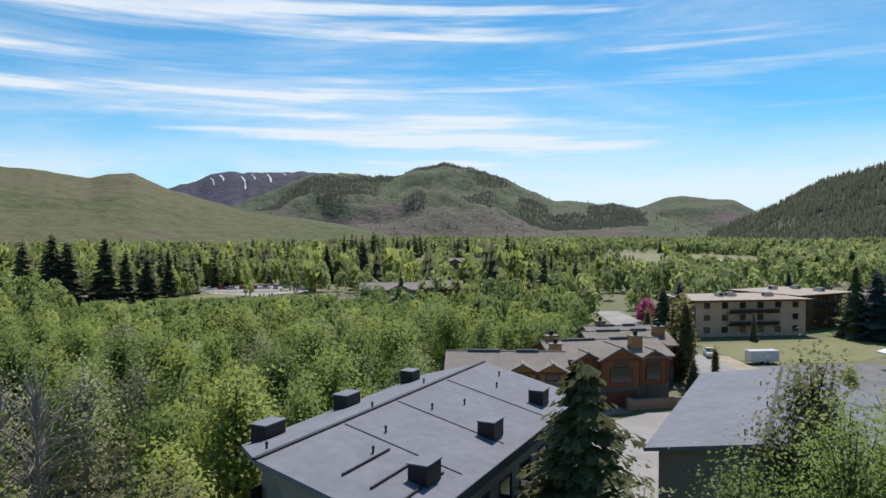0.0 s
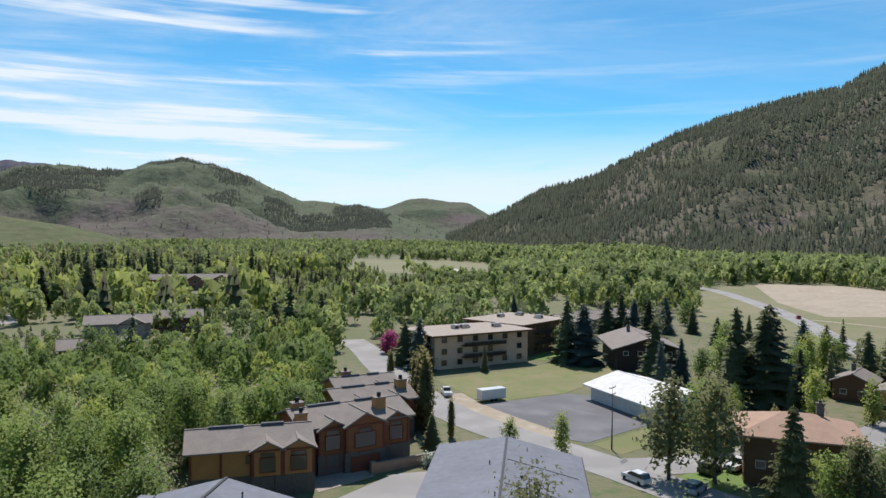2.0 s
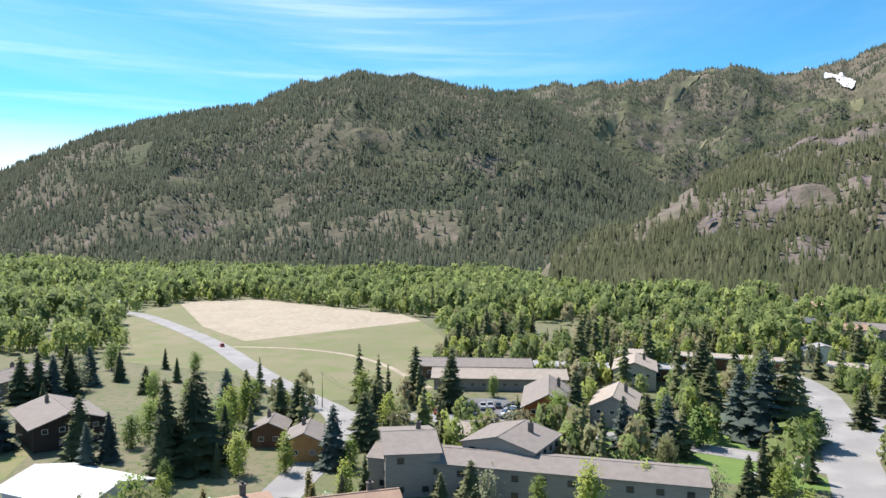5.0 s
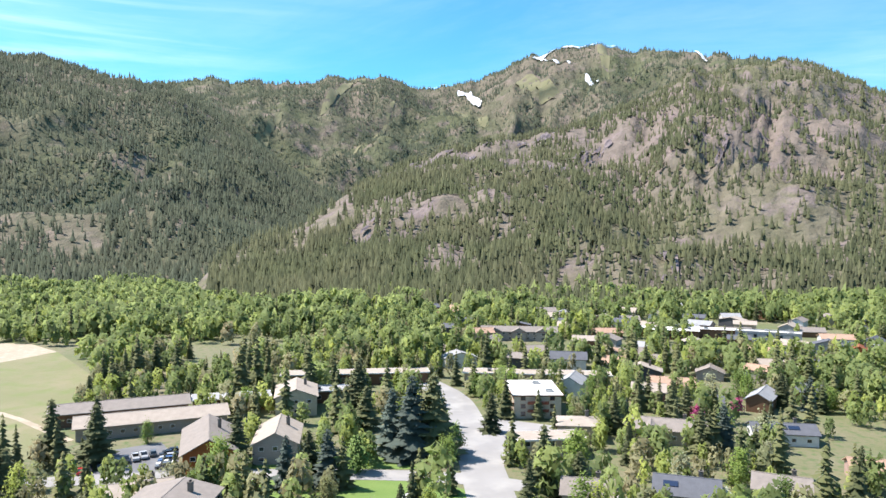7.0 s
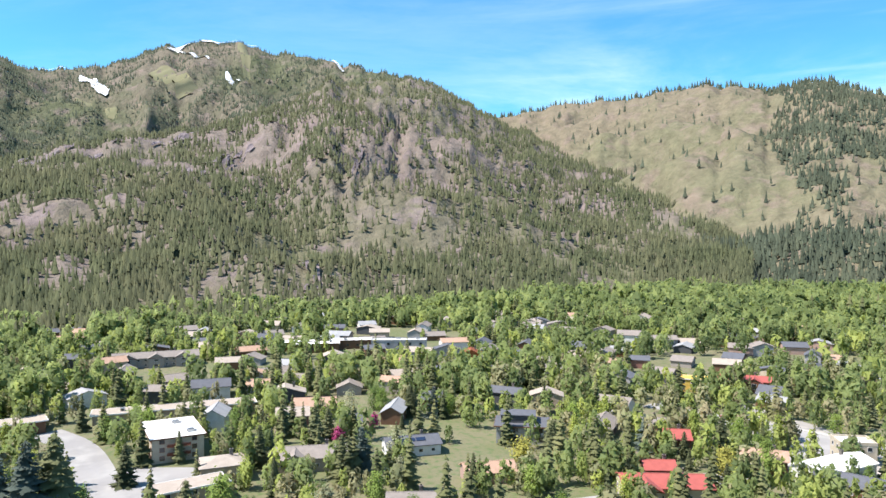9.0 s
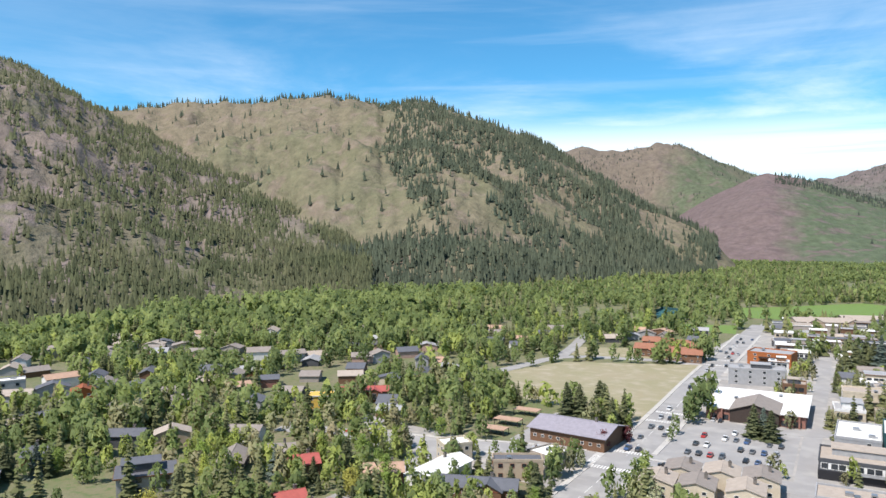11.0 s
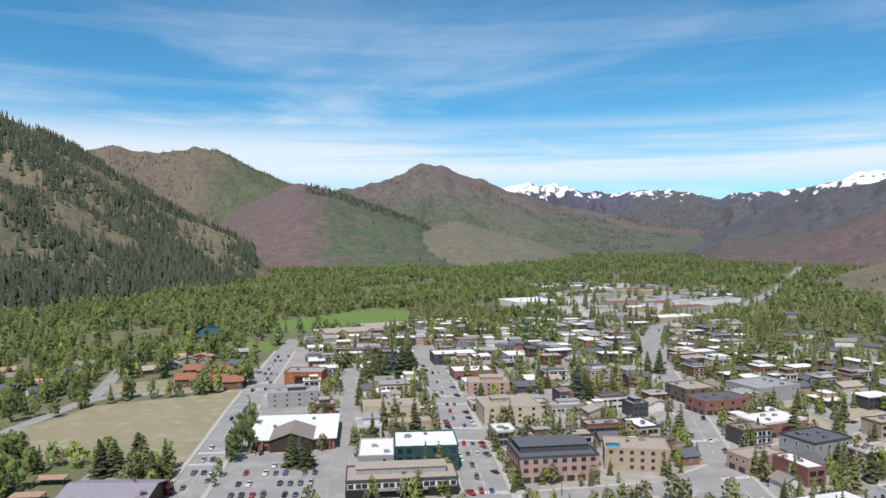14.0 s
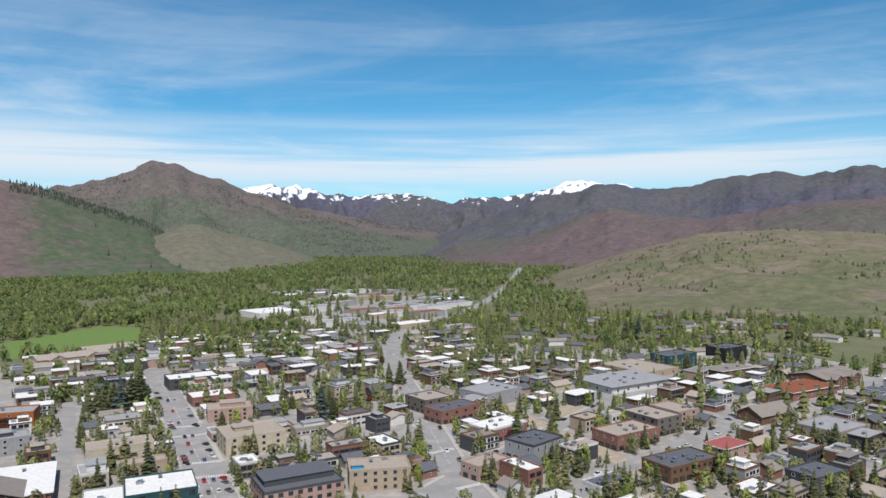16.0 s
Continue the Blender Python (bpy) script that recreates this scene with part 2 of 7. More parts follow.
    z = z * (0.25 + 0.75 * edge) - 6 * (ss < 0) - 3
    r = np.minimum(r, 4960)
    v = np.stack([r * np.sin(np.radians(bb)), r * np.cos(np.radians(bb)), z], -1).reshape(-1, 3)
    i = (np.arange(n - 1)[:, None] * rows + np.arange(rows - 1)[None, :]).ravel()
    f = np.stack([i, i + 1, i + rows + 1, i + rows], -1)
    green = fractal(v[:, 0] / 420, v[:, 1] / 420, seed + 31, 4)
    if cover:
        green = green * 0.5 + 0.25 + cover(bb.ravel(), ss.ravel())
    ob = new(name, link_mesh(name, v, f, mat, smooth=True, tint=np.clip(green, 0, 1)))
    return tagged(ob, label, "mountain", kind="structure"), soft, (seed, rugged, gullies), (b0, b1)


# template trees: vertices with z from 0 to 1 and radius about 1
def cone_tree(sides, tiers, rng):
    v, f = [], []
    for k in range(tiers):
        z0, z1 = 0.06 + 0.86 * k / tiers, min(1.0, 0.06 + 0.86 * (k + 1.55) / tiers)
        rad = 1.0 - 0.85 * k / tiers
        base = len(v)
        for i in range(sides):
            a = 2 * math.pi * (i + rng.uniform(-0.3, 0.3)) / sides + k
            q = rad * rng.uniform(0.65, 1.15)
            v.append((q * math.cos(a), q * math.sin(a), z0 + rng.uniform(-0.04, 0.04)))
        v.append((0, 0, z1))
        f += [(base + i, base + (i + 1) % sides, base + sides) for i in range(sides)]
    return np.array(v), np.array(f)


def clump_tree(clumps, size, rng, low=0.10, lobes=11):
    """A billowing crown of leaf clumps on overlapping lobes; returns vertices, faces and soft outward normals."""
    v, f, n, tall = [], [], [], 0.40
    ball = []
    for k in range(lobes):
        u = (k + 0.5) / lobes
        z = 0.20 + 0.64 * u
        reach = 0.62 * math.sin(math.pi * min(1.0, 0.22 + 0.72 * u)) ** 0.8 * rng.uniform(0.55, 1.05)
        a = k * 2.4 + rng.uniform(-0.5, 0.5)
        ball.append((reach * math.cos(a), reach * math.sin(a), z, rng.uniform(0.34, 0.52) * (1.0 - 0.25 * u)))
    while len(f) < clumps:
        lx, ly, lz, lr = rng.choice(ball)
        d = Vector((rng.gauss(0, 1), rng.gauss(0, 1), rng.gauss(0.25, 1))).normalized()
        q = lr * (rng.uniform(0.8, 1.12) if rng.random() < 0.85 else rng.uniform(0.4, 0.8))
        c = Vector((lx + d.x * q, ly + d.y * q, lz + d.z * q * tall))
        if c.z < low or any((c.x - a) ** 2 + (c.y - b) ** 2 + ((c.z - e) / tall) ** 2 < (r * 0.72) ** 2 for a, b, e, r in ball):
            continue
        face = (d + Vector((rng.gauss(0, 0.42), rng.gauss(0, 0.42), rng.gauss(0.1, 0.42)))).normalized()
        u = face.cross(Vector((rng.gauss(0, 1), rng.gauss(0, 1), rng.gauss(0, 1)))).normalized()
        w = face.cross(u)
        e = size * rng.uniform(0.6, 1.35)
        base = len(v)
        for p, r in ((-1, -0.6), (1, -0.5), (0.1, 1.0)):
            g = u * p * e + w * r * e
            v.append((c.x + g.x, c.y + g.y, c.z + g.z * tall))
        out = Vector((c.x, c.y, (c.z - 0.45) * 2.2)).normalized()
        soft = (face * 0.22 + d * 0.40 + out * 0.45 + Vector((0, 0, 0.45))).normalized()
        n += [tuple(soft)] * 3
        f.append((base, base + 1, base + 2))
    return np.array(v), np.array(f), np.array(n)


def spray_normals(v):
    """Normals of layered conifer sprays, which face up and outwards."""
    n = np.stack([v[:, 0], v[:, 1], np.zeros(len(v))], -1)
    n = n / (np.linalg.norm(n, axis=1)[:, None] + 0.05) * 0.75 + np.array((0, 0, 0.8))
    return n / np.linalg.norm(n, axis=1)[:, None]


def crown_normals(v, f, middle=0.5, mix=0.45):
    """Turns leaves outwards and blends their own facing with the crown's round form; returns faces and normals."""
    n = np.cross(v[f[:, 1]] - v[f[:, 0]], v[f[:, 2]] - v[f[:, 0]])
    n = n / (np.linalg.norm(n, axis=1)[:, None] + 1e-9)
    c = v[f].mean(1)
    out = np.stack([c[:, 0], c[:, 1], (c[:, 2] - middle) * 1.6 + 0.25], -1)
    out = out / (np.linalg.norm(out, axis=1)[:, None] + 1e-9)
    back = (n * out).sum(1) < 0
    f, n = f.copy(), n.copy()
    f[back], n[back] = f[back][:, ::-1], -n[back]
    n = n * (1 - mix) + out * mix + np.array((0, 0, 0.25))
    n = n / np.linalg.norm(n, axis=1)[:, None]
    vn = np.zeros_like(v)
    for k in range(3):
        vn[f[:, k]] = n
    return f, vn


def face_up(v, f):
    """Turns triangles so that their upper side is the front."""
    n = np.cross(v[f[:, 1]] - v[f[:, 0]], v[f[:, 2]] - v[f[:, 0]])
    f = f.copy()
    f[n[:, 2] < 0] = f[n[:, 2] < 0][:, ::-1]
    return f


def woods(name, templates, places, heights, widths, mat, label, category, seed, sprays=False, leafy=False):
    """Many trees in one mesh; places: rows of x, y, z."""
    r = np.random.default_rng(seed)
    places, heights, widths = np.asarray(places), np.asarray(heights), np.asarray(widths)
    vs, fs, ts, ns, off = [], [], [], [], 0
    which = r.integers(0, len(templates), len(places))
    for k, (tv, tf, *tn) in enumerate(templates):
        sel = np.where(which == k)[0]
        if not len(sel):
            continue
        a = r.uniform(0, 2 * np.pi, len(sel))
        c, s = np.cos(a)[:, None], np.sin(a)[:, None]
        w, h = widths[sel][:, None], heights[sel][:, None]
        x = (tv[None, :, 0] * c - tv[None, :, 1] * s) * w + places[sel, 0][:, None]
        y = (tv[None, :, 0] * s + tv[None, :, 1] * c) * w + places[sel, 1][:, None]
        z = tv[None, :, 2] * h + places[sel, 2][:, None]
        vs.append(np.stack([x, y, z], -1).reshape(-1, 3))
        n = len(tv)
        if sprays or leafy:
            tn = tn[0] if leafy else spray_normals(tv)
            ns.append(np.stack([tn[None, :, 0] * c - tn[None, :, 1] * s, tn[None, :, 0] * s + tn[None, :, 1] * c, np.repeat(tn[None, :, 2], len(sel), 0)], -1).reshape(-1, 3))
        fs.append((tf[None] + (np.arange(len(sel)) * n)[:, None, None]).reshape(-1, 3) + off)
        ts.append(np.repeat(r.uniform(0, 1, len(sel)), n))
        off += n * len(sel)
    ob = new(name, link_mesh(name, np.concatenate(vs), np.concatenate(fs), mat, sprays or leafy, np.concatenate(ts), np.concatenate(ns) if ns else None))
    return tagged(ob, label, category, kind="stuff")


rng = random.Random(5)
FAR_CONES = [cone_tree(4, 2, rng) for _ in range(6)]
DISTANT_CONES = [cone_tree(4, 1, rng) for _ in range(5)]
MID_CONES = [cone_tree(7, 5, rng) for _ in range(5)]
FAR_CLUMPS = [clump_tree(28, 0.40, rng) for _ in range(9)]
MID_CLUMPS = [clump_tree(115, 0.20, rng) for _ in range(9)]
NEAR_CLUMPS = [clump_tree(440, 0.105, rng, lobes=16) for _ in range(8)]


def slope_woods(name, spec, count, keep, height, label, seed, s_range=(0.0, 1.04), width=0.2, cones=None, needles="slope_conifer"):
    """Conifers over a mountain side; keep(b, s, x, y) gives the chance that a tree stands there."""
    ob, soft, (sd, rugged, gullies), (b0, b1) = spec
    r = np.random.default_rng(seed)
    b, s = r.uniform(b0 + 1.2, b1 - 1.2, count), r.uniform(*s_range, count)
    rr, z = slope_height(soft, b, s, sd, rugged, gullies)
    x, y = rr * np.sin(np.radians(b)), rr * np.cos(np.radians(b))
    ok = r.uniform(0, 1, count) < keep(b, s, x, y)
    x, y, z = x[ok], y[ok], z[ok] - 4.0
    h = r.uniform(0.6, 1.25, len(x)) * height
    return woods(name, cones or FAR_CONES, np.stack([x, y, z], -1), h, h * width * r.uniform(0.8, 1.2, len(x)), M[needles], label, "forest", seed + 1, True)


def hill_material(name, a, b, c, s1=0.004, s2=0.02, shrubs=0.30, shrub=(0.045, 0.058, 0.034)):
    """Two covers of growth parted by the mesh's cover value, stony patches, and shrubs as dark specks."""
    m = bpy.data.materials.new(name)
    m.use_nodes = True
    t = m.node_tree
    p = t.nodes["Principled BSDF"]
    p.inputs["Roughness"].default_value, p.inputs["Specular IOR Level"].default_value = 0.95, 0.1
    pos = t.nodes.new("ShaderNodeNewGeometry").outputs["Position"]

    def noise_at(scale, detail, rough=0.55):
        n = t.nodes.new("ShaderNodeTexNoise")
        n.inputs["Scale"].default_value, n.inputs["Detail"].default_value, n.inputs["Roughness"].default_value = scale, detail, rough
        t.links.new(pos, n.inputs["Vector"])
        return n.outputs["Fac"]

    def ramp(value, low, high, to_low=0.0, to_high=1.0):
        r = t.nodes.new("ShaderNodeMapRange")
        t.links.new(value, r.inputs[0])
        for k, q in enumerate((low, high, to_low, to_high)):
            r.inputs[k + 1].default_value = q
        return r.outputs[0]

    def blend(fac, x, y, kind="MIX"):
        n = t.nodes.new("ShaderNodeMixRGB")
        n.blend_type = kind
        for k, q in enumerate((fac, x, y)):
            if isinstance(q, tuple):
                n.inputs[k].default_value = (*q, 1)
            elif isinstance(q, (int, float)):
                n.inputs[k].default_value = q
            else:
                t.links.new(q, n.inputs[k])
        return n.outputs[0]

    at = t.nodes.new("ShaderNodeAttribute")
    at.attribute_name = "tint"
    add = t.nodes.new("ShaderNodeMath")
    add.operation, add.inputs[1].default_value = "MULTIPLY_ADD", 0.62
    t.links.new(noise_at(s1 * 1.6, 9, 0.62), add.inputs[0]), t.links.new(at.outputs["Fac"], add.inputs[2])
    colour = blend(ramp(add.outputs[0], 0.66, 0.98), a, b)
    colour = blend(ramp(noise_at(s2, 7, 0.62), 0.52, 0.64, 0.0, 0.8), colour, c)
    grain = t.nodes.new("ShaderNodeCombineXYZ")
    shade = ramp(noise_at(0.045, 8, 0.7), 0.3, 0.7, 0.72, 1.26)
    for k in range(3):
        t.links.new(shade, grain.inputs[k])
    colour = blend(1.0, colour, grain.outputs[0], "MULTIPLY")
    colour = blend(ramp(noise_at(0.11, 3, 0.6), 0.60, 0.68, 0.0, shrubs), colour, shrub)
    t.links.new(colour, p.inputs["Base Color"])
    bump = t.nodes.new("ShaderNodeBump")
    bump.inputs["Strength"].default_value, bump.inputs["Distance"].default_value = 0.7, 16.0
    t.links.new(noise_at(0.03, 7, 0.6), bump.inputs["Height"]), t.links.new(bump.outputs[0], p.inputs["Normal"])
    return m


ring = [0, 40, 90, 150, 230, 330, 450, 600, 800, 1050, 1400, 1900, 2600, 3500, 4950]
gv = [(0, 0, 0)] + [(r * math.sin(2 * math.pi * k / 96), r * math.cos(2 * math.pi * k / 96), 0) for r in ring[1:] for k in range(96)]
gm = bpy.data.meshes.new("ground")
gf = [(0, 1 + (k + 1) % 96, 1 + k) for k in range(96)]
gf += [(1 + 96 * i + k, 1 + 96 * i + (k + 1) % 96, 1 + 96 * (i + 1) + (k + 1) % 96, 1 + 96 * (i + 1) + k) for i in range(len(ring) - 2) for k in range(96)]
gm.from_pydata(gv, [], gf)
gm.materials.append(M["earth"])
tagged(new("ground", gm), "flat green and tan valley floor with grass and soil", "ground", kind="structure")

grassy = hill_material("spring_grass_hill", (0.130, 0.122, 0.070), (0.108, 0.122, 0.058), (0.138, 0.118, 0.08), shrubs=0.2)
dry = hill_material("dry_grass_hill", (0.164, 0.140, 0.096), (0.124, 0.128, 0.072), (0.180, 0.144, 0.112), shrubs=0.35)
bare = hill_material("green_and_tan_hill", (0.148, 0.122, 0.094), (0.092, 0.108, 0.066), (0.140, 0.114, 0.096), shrubs=0.15)
# brown tones carry some extra blue as painted distance haze
brown = hill_material("brown_sage_hill", (0.136, 0.104, 0.098), (0.084, 0.106, 0.064), (0.142, 0.106, 0.104), shrubs=0.15)
mixed = hill_material("green_brown_slope", (0.138, 0.110, 0.104), (0.102, 0.122, 0.074), (0.116, 0.126, 0.082), 0.004, 0.009, 0.4)
scree = hill_material("stony_forest_slope", (0.168, 0.140, 0.118), (0.126, 0.122, 0.074), (0.195, 0.155, 0.150), 0.006, 0.02, 0.5)
forest_floor = hill_material("dark_forest_slope", (0.140, 0.122, 0.090), (0.092, 0.100, 0.056), (0.190, 0.152, 0.128), 0.006, 0.012, 0.6)
# sage tones darkened and blued: cloud shade and distance haze are painted in
shade_tinted = hill_material("shade_tinted_sage_range", (0.084, 0.086, 0.116), (0.090, 0.094, 0.096), (0.112, 0.088, 0.100), shrubs=0.25)

# copies the range colour with its painted shade and haze, then adds snow
snowy = shade_tinted.copy()
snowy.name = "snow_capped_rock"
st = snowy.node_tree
sp = st.nodes.new("ShaderNodeSeparateXYZ")
st.links.new(st.nodes.new("ShaderNodeNewGeometry").outputs["Position"], sp.inputs[0])
sn = st.nodes.new("ShaderNodeTexNoise")
sn.inputs["Scale"].default_value, sn.inputs["Detail"].default_value = 0.02, 8
st.links.new(st.nodes.new("ShaderNodeNewGeometry").outputs["Position"], sn.inputs["Vector"])
sa = st.nodes.new("ShaderNodeMath")
sa.operation, sa.inputs[1].default_value = "MULTIPLY_ADD", 420.0
st.links.new(sn.outputs["Fac"], sa.inputs[0]), st.links.new(sp.outputs[2], sa.inputs[2])
sr = st.nodes.new("ShaderNodeMapRange")
sr.inputs[1].default_value, sr.inputs[2].default_value = 556.0, 590.0
st.links.new(sa.outputs[0], sr.inputs[0])
sm = st.nodes.new("ShaderNodeMixRGB")
pb = st.nodes["Principled BSDF"]
st.links.new(sr.outputs[0], sm.inputs[0])
st.links.new(pb.inputs["Base Color"].links[0].from_socket, sm.inputs[1])
sm.inputs[2].default_value = (0.80, 0.83, 0.88, 1)
st.links.new(sm.outputs[0], pb.inputs["Base Color"])

# blue raised in these peak tones to paint in distance haze
folded = hill_material("folded_sage_peak", (0.134, 0.112, 0.104), (0.096, 0.112, 0.082), (0.114, 0.110, 0.092), 0.006, 0.012, 0.5)
foot_grass = hill_material("dull_foothill_grass", (0.146, 0.140, 0.102), (0.128, 0.138, 0.090), (0.150, 0.134, 0.102), shrubs=0.1)
# rusty tones, also blued to paint in distance haze
rusty = hill_material("rusty_sage_slope", (0.124, 0.096, 0.096), (0.100, 0.100, 0.084), (0.136, 0.096, 0.096), shrubs=0.4)
sage = hill_material("sage_and_tan_grass", (0.176, 0.150, 0.104), (0.130, 0.138, 0.074), (0.205, 0.160, 0.128), 0.006, 0.014, 0.45)
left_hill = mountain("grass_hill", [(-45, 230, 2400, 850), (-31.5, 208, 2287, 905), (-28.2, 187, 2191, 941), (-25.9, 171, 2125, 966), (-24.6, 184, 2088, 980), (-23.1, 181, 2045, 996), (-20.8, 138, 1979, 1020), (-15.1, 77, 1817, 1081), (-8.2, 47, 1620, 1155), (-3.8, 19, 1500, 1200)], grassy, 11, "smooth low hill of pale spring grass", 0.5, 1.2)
snow_ridge = mountain("far_ridge", [(-23, 240, 4700, 3700), (-20.8, 294, 4700, 3700), (-16.7, 413, 4700, 3700), (-13.4, 409, 4700, 3700), (-9.9, 410, 4700, 3700), (-5, 350, 4700, 3700)], shade_tinted, 12, "distant ridge with thin streaks of snow", 0.8, 0.6)
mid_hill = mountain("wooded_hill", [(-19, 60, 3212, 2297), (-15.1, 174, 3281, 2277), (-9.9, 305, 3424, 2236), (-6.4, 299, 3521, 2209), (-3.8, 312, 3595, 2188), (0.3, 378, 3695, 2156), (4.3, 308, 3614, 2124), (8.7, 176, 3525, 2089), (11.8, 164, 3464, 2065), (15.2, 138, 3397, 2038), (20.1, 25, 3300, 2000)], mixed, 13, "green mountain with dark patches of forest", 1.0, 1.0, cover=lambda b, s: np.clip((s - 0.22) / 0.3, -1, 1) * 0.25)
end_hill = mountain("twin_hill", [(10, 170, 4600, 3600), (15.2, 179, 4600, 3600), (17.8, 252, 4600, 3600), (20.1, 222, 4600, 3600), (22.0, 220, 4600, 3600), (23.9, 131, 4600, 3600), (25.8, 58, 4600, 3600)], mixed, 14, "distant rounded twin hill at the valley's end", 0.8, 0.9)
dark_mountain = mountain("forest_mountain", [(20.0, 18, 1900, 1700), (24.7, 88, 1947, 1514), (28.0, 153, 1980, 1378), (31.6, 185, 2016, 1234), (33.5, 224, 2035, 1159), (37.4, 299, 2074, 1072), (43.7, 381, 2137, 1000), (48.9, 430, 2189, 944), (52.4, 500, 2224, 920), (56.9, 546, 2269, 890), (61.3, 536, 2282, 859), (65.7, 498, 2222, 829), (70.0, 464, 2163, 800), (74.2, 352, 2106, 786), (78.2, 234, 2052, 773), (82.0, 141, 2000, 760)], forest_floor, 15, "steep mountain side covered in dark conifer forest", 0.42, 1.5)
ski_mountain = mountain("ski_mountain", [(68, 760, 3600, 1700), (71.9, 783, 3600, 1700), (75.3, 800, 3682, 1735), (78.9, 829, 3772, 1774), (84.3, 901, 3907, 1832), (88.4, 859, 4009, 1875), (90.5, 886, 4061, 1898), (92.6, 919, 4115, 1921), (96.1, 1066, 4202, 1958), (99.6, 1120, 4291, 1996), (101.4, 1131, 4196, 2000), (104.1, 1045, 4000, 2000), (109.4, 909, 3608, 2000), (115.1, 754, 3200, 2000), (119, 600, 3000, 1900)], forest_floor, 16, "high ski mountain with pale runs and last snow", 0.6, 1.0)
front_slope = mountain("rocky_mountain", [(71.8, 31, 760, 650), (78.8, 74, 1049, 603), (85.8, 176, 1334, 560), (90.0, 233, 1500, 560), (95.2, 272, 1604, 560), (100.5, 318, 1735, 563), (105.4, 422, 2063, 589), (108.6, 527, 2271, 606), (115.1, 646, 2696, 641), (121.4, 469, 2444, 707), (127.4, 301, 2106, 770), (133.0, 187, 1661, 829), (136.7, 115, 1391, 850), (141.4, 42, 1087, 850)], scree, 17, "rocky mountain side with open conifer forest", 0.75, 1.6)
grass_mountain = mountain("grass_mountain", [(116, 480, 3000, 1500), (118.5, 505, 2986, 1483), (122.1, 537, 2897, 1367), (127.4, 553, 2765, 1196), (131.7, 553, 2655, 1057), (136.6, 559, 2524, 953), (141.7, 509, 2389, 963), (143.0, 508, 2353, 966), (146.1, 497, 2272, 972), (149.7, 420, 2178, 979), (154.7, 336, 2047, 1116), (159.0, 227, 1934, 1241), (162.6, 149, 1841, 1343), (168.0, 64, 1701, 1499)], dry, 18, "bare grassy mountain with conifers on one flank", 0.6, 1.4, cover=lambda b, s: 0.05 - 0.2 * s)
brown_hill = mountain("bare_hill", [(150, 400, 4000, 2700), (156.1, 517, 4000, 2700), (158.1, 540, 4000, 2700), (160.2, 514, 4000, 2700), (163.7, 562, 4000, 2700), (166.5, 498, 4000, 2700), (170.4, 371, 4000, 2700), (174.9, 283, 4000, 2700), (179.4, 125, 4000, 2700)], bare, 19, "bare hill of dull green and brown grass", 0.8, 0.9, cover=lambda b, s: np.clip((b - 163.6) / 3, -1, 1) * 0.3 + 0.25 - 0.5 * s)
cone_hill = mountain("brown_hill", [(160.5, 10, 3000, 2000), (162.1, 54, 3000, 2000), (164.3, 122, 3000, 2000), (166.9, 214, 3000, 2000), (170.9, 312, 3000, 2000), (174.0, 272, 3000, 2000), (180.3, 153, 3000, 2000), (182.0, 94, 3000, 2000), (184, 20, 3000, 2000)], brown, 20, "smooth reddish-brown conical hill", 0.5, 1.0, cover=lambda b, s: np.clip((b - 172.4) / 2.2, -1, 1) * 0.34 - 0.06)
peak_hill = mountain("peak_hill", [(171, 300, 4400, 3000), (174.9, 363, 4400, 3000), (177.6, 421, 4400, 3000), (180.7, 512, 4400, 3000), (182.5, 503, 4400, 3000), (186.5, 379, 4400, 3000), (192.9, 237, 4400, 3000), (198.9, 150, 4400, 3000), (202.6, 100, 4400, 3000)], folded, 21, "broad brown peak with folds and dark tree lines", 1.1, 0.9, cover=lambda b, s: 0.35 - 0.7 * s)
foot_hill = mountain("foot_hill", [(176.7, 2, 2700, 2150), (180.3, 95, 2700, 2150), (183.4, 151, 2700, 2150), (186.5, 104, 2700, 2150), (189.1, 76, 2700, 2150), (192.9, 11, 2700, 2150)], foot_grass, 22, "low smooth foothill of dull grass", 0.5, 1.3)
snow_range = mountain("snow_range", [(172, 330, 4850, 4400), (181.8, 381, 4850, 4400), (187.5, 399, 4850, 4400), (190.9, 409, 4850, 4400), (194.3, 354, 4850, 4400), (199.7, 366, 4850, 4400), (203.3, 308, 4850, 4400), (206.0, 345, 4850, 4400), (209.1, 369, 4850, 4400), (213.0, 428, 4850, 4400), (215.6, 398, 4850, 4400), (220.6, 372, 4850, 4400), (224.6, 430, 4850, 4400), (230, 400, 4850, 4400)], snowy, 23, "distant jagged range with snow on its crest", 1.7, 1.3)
dark_range = mountain("dark_range", [(201, 60, 4300, 2700), (202.4, 91, 4300, 2700), (207.7, 240, 4300, 2700), (212.2, 337, 4300, 2700), (215.6, 392, 4300, 2700), (218.5, 346, 4300, 2700), (220.6, 358, 4300, 2700), (227.6, 442, 4300, 2700), (229.7, 399, 4300, 2700), (232.2, 450, 4300, 2700), (234.1, 434, 4300, 2700), (245, 440, 4300, 2700)], shade_tinted, 24, "dark sage-covered range with cloud shade painted into its colour", 1.1, 1.0)
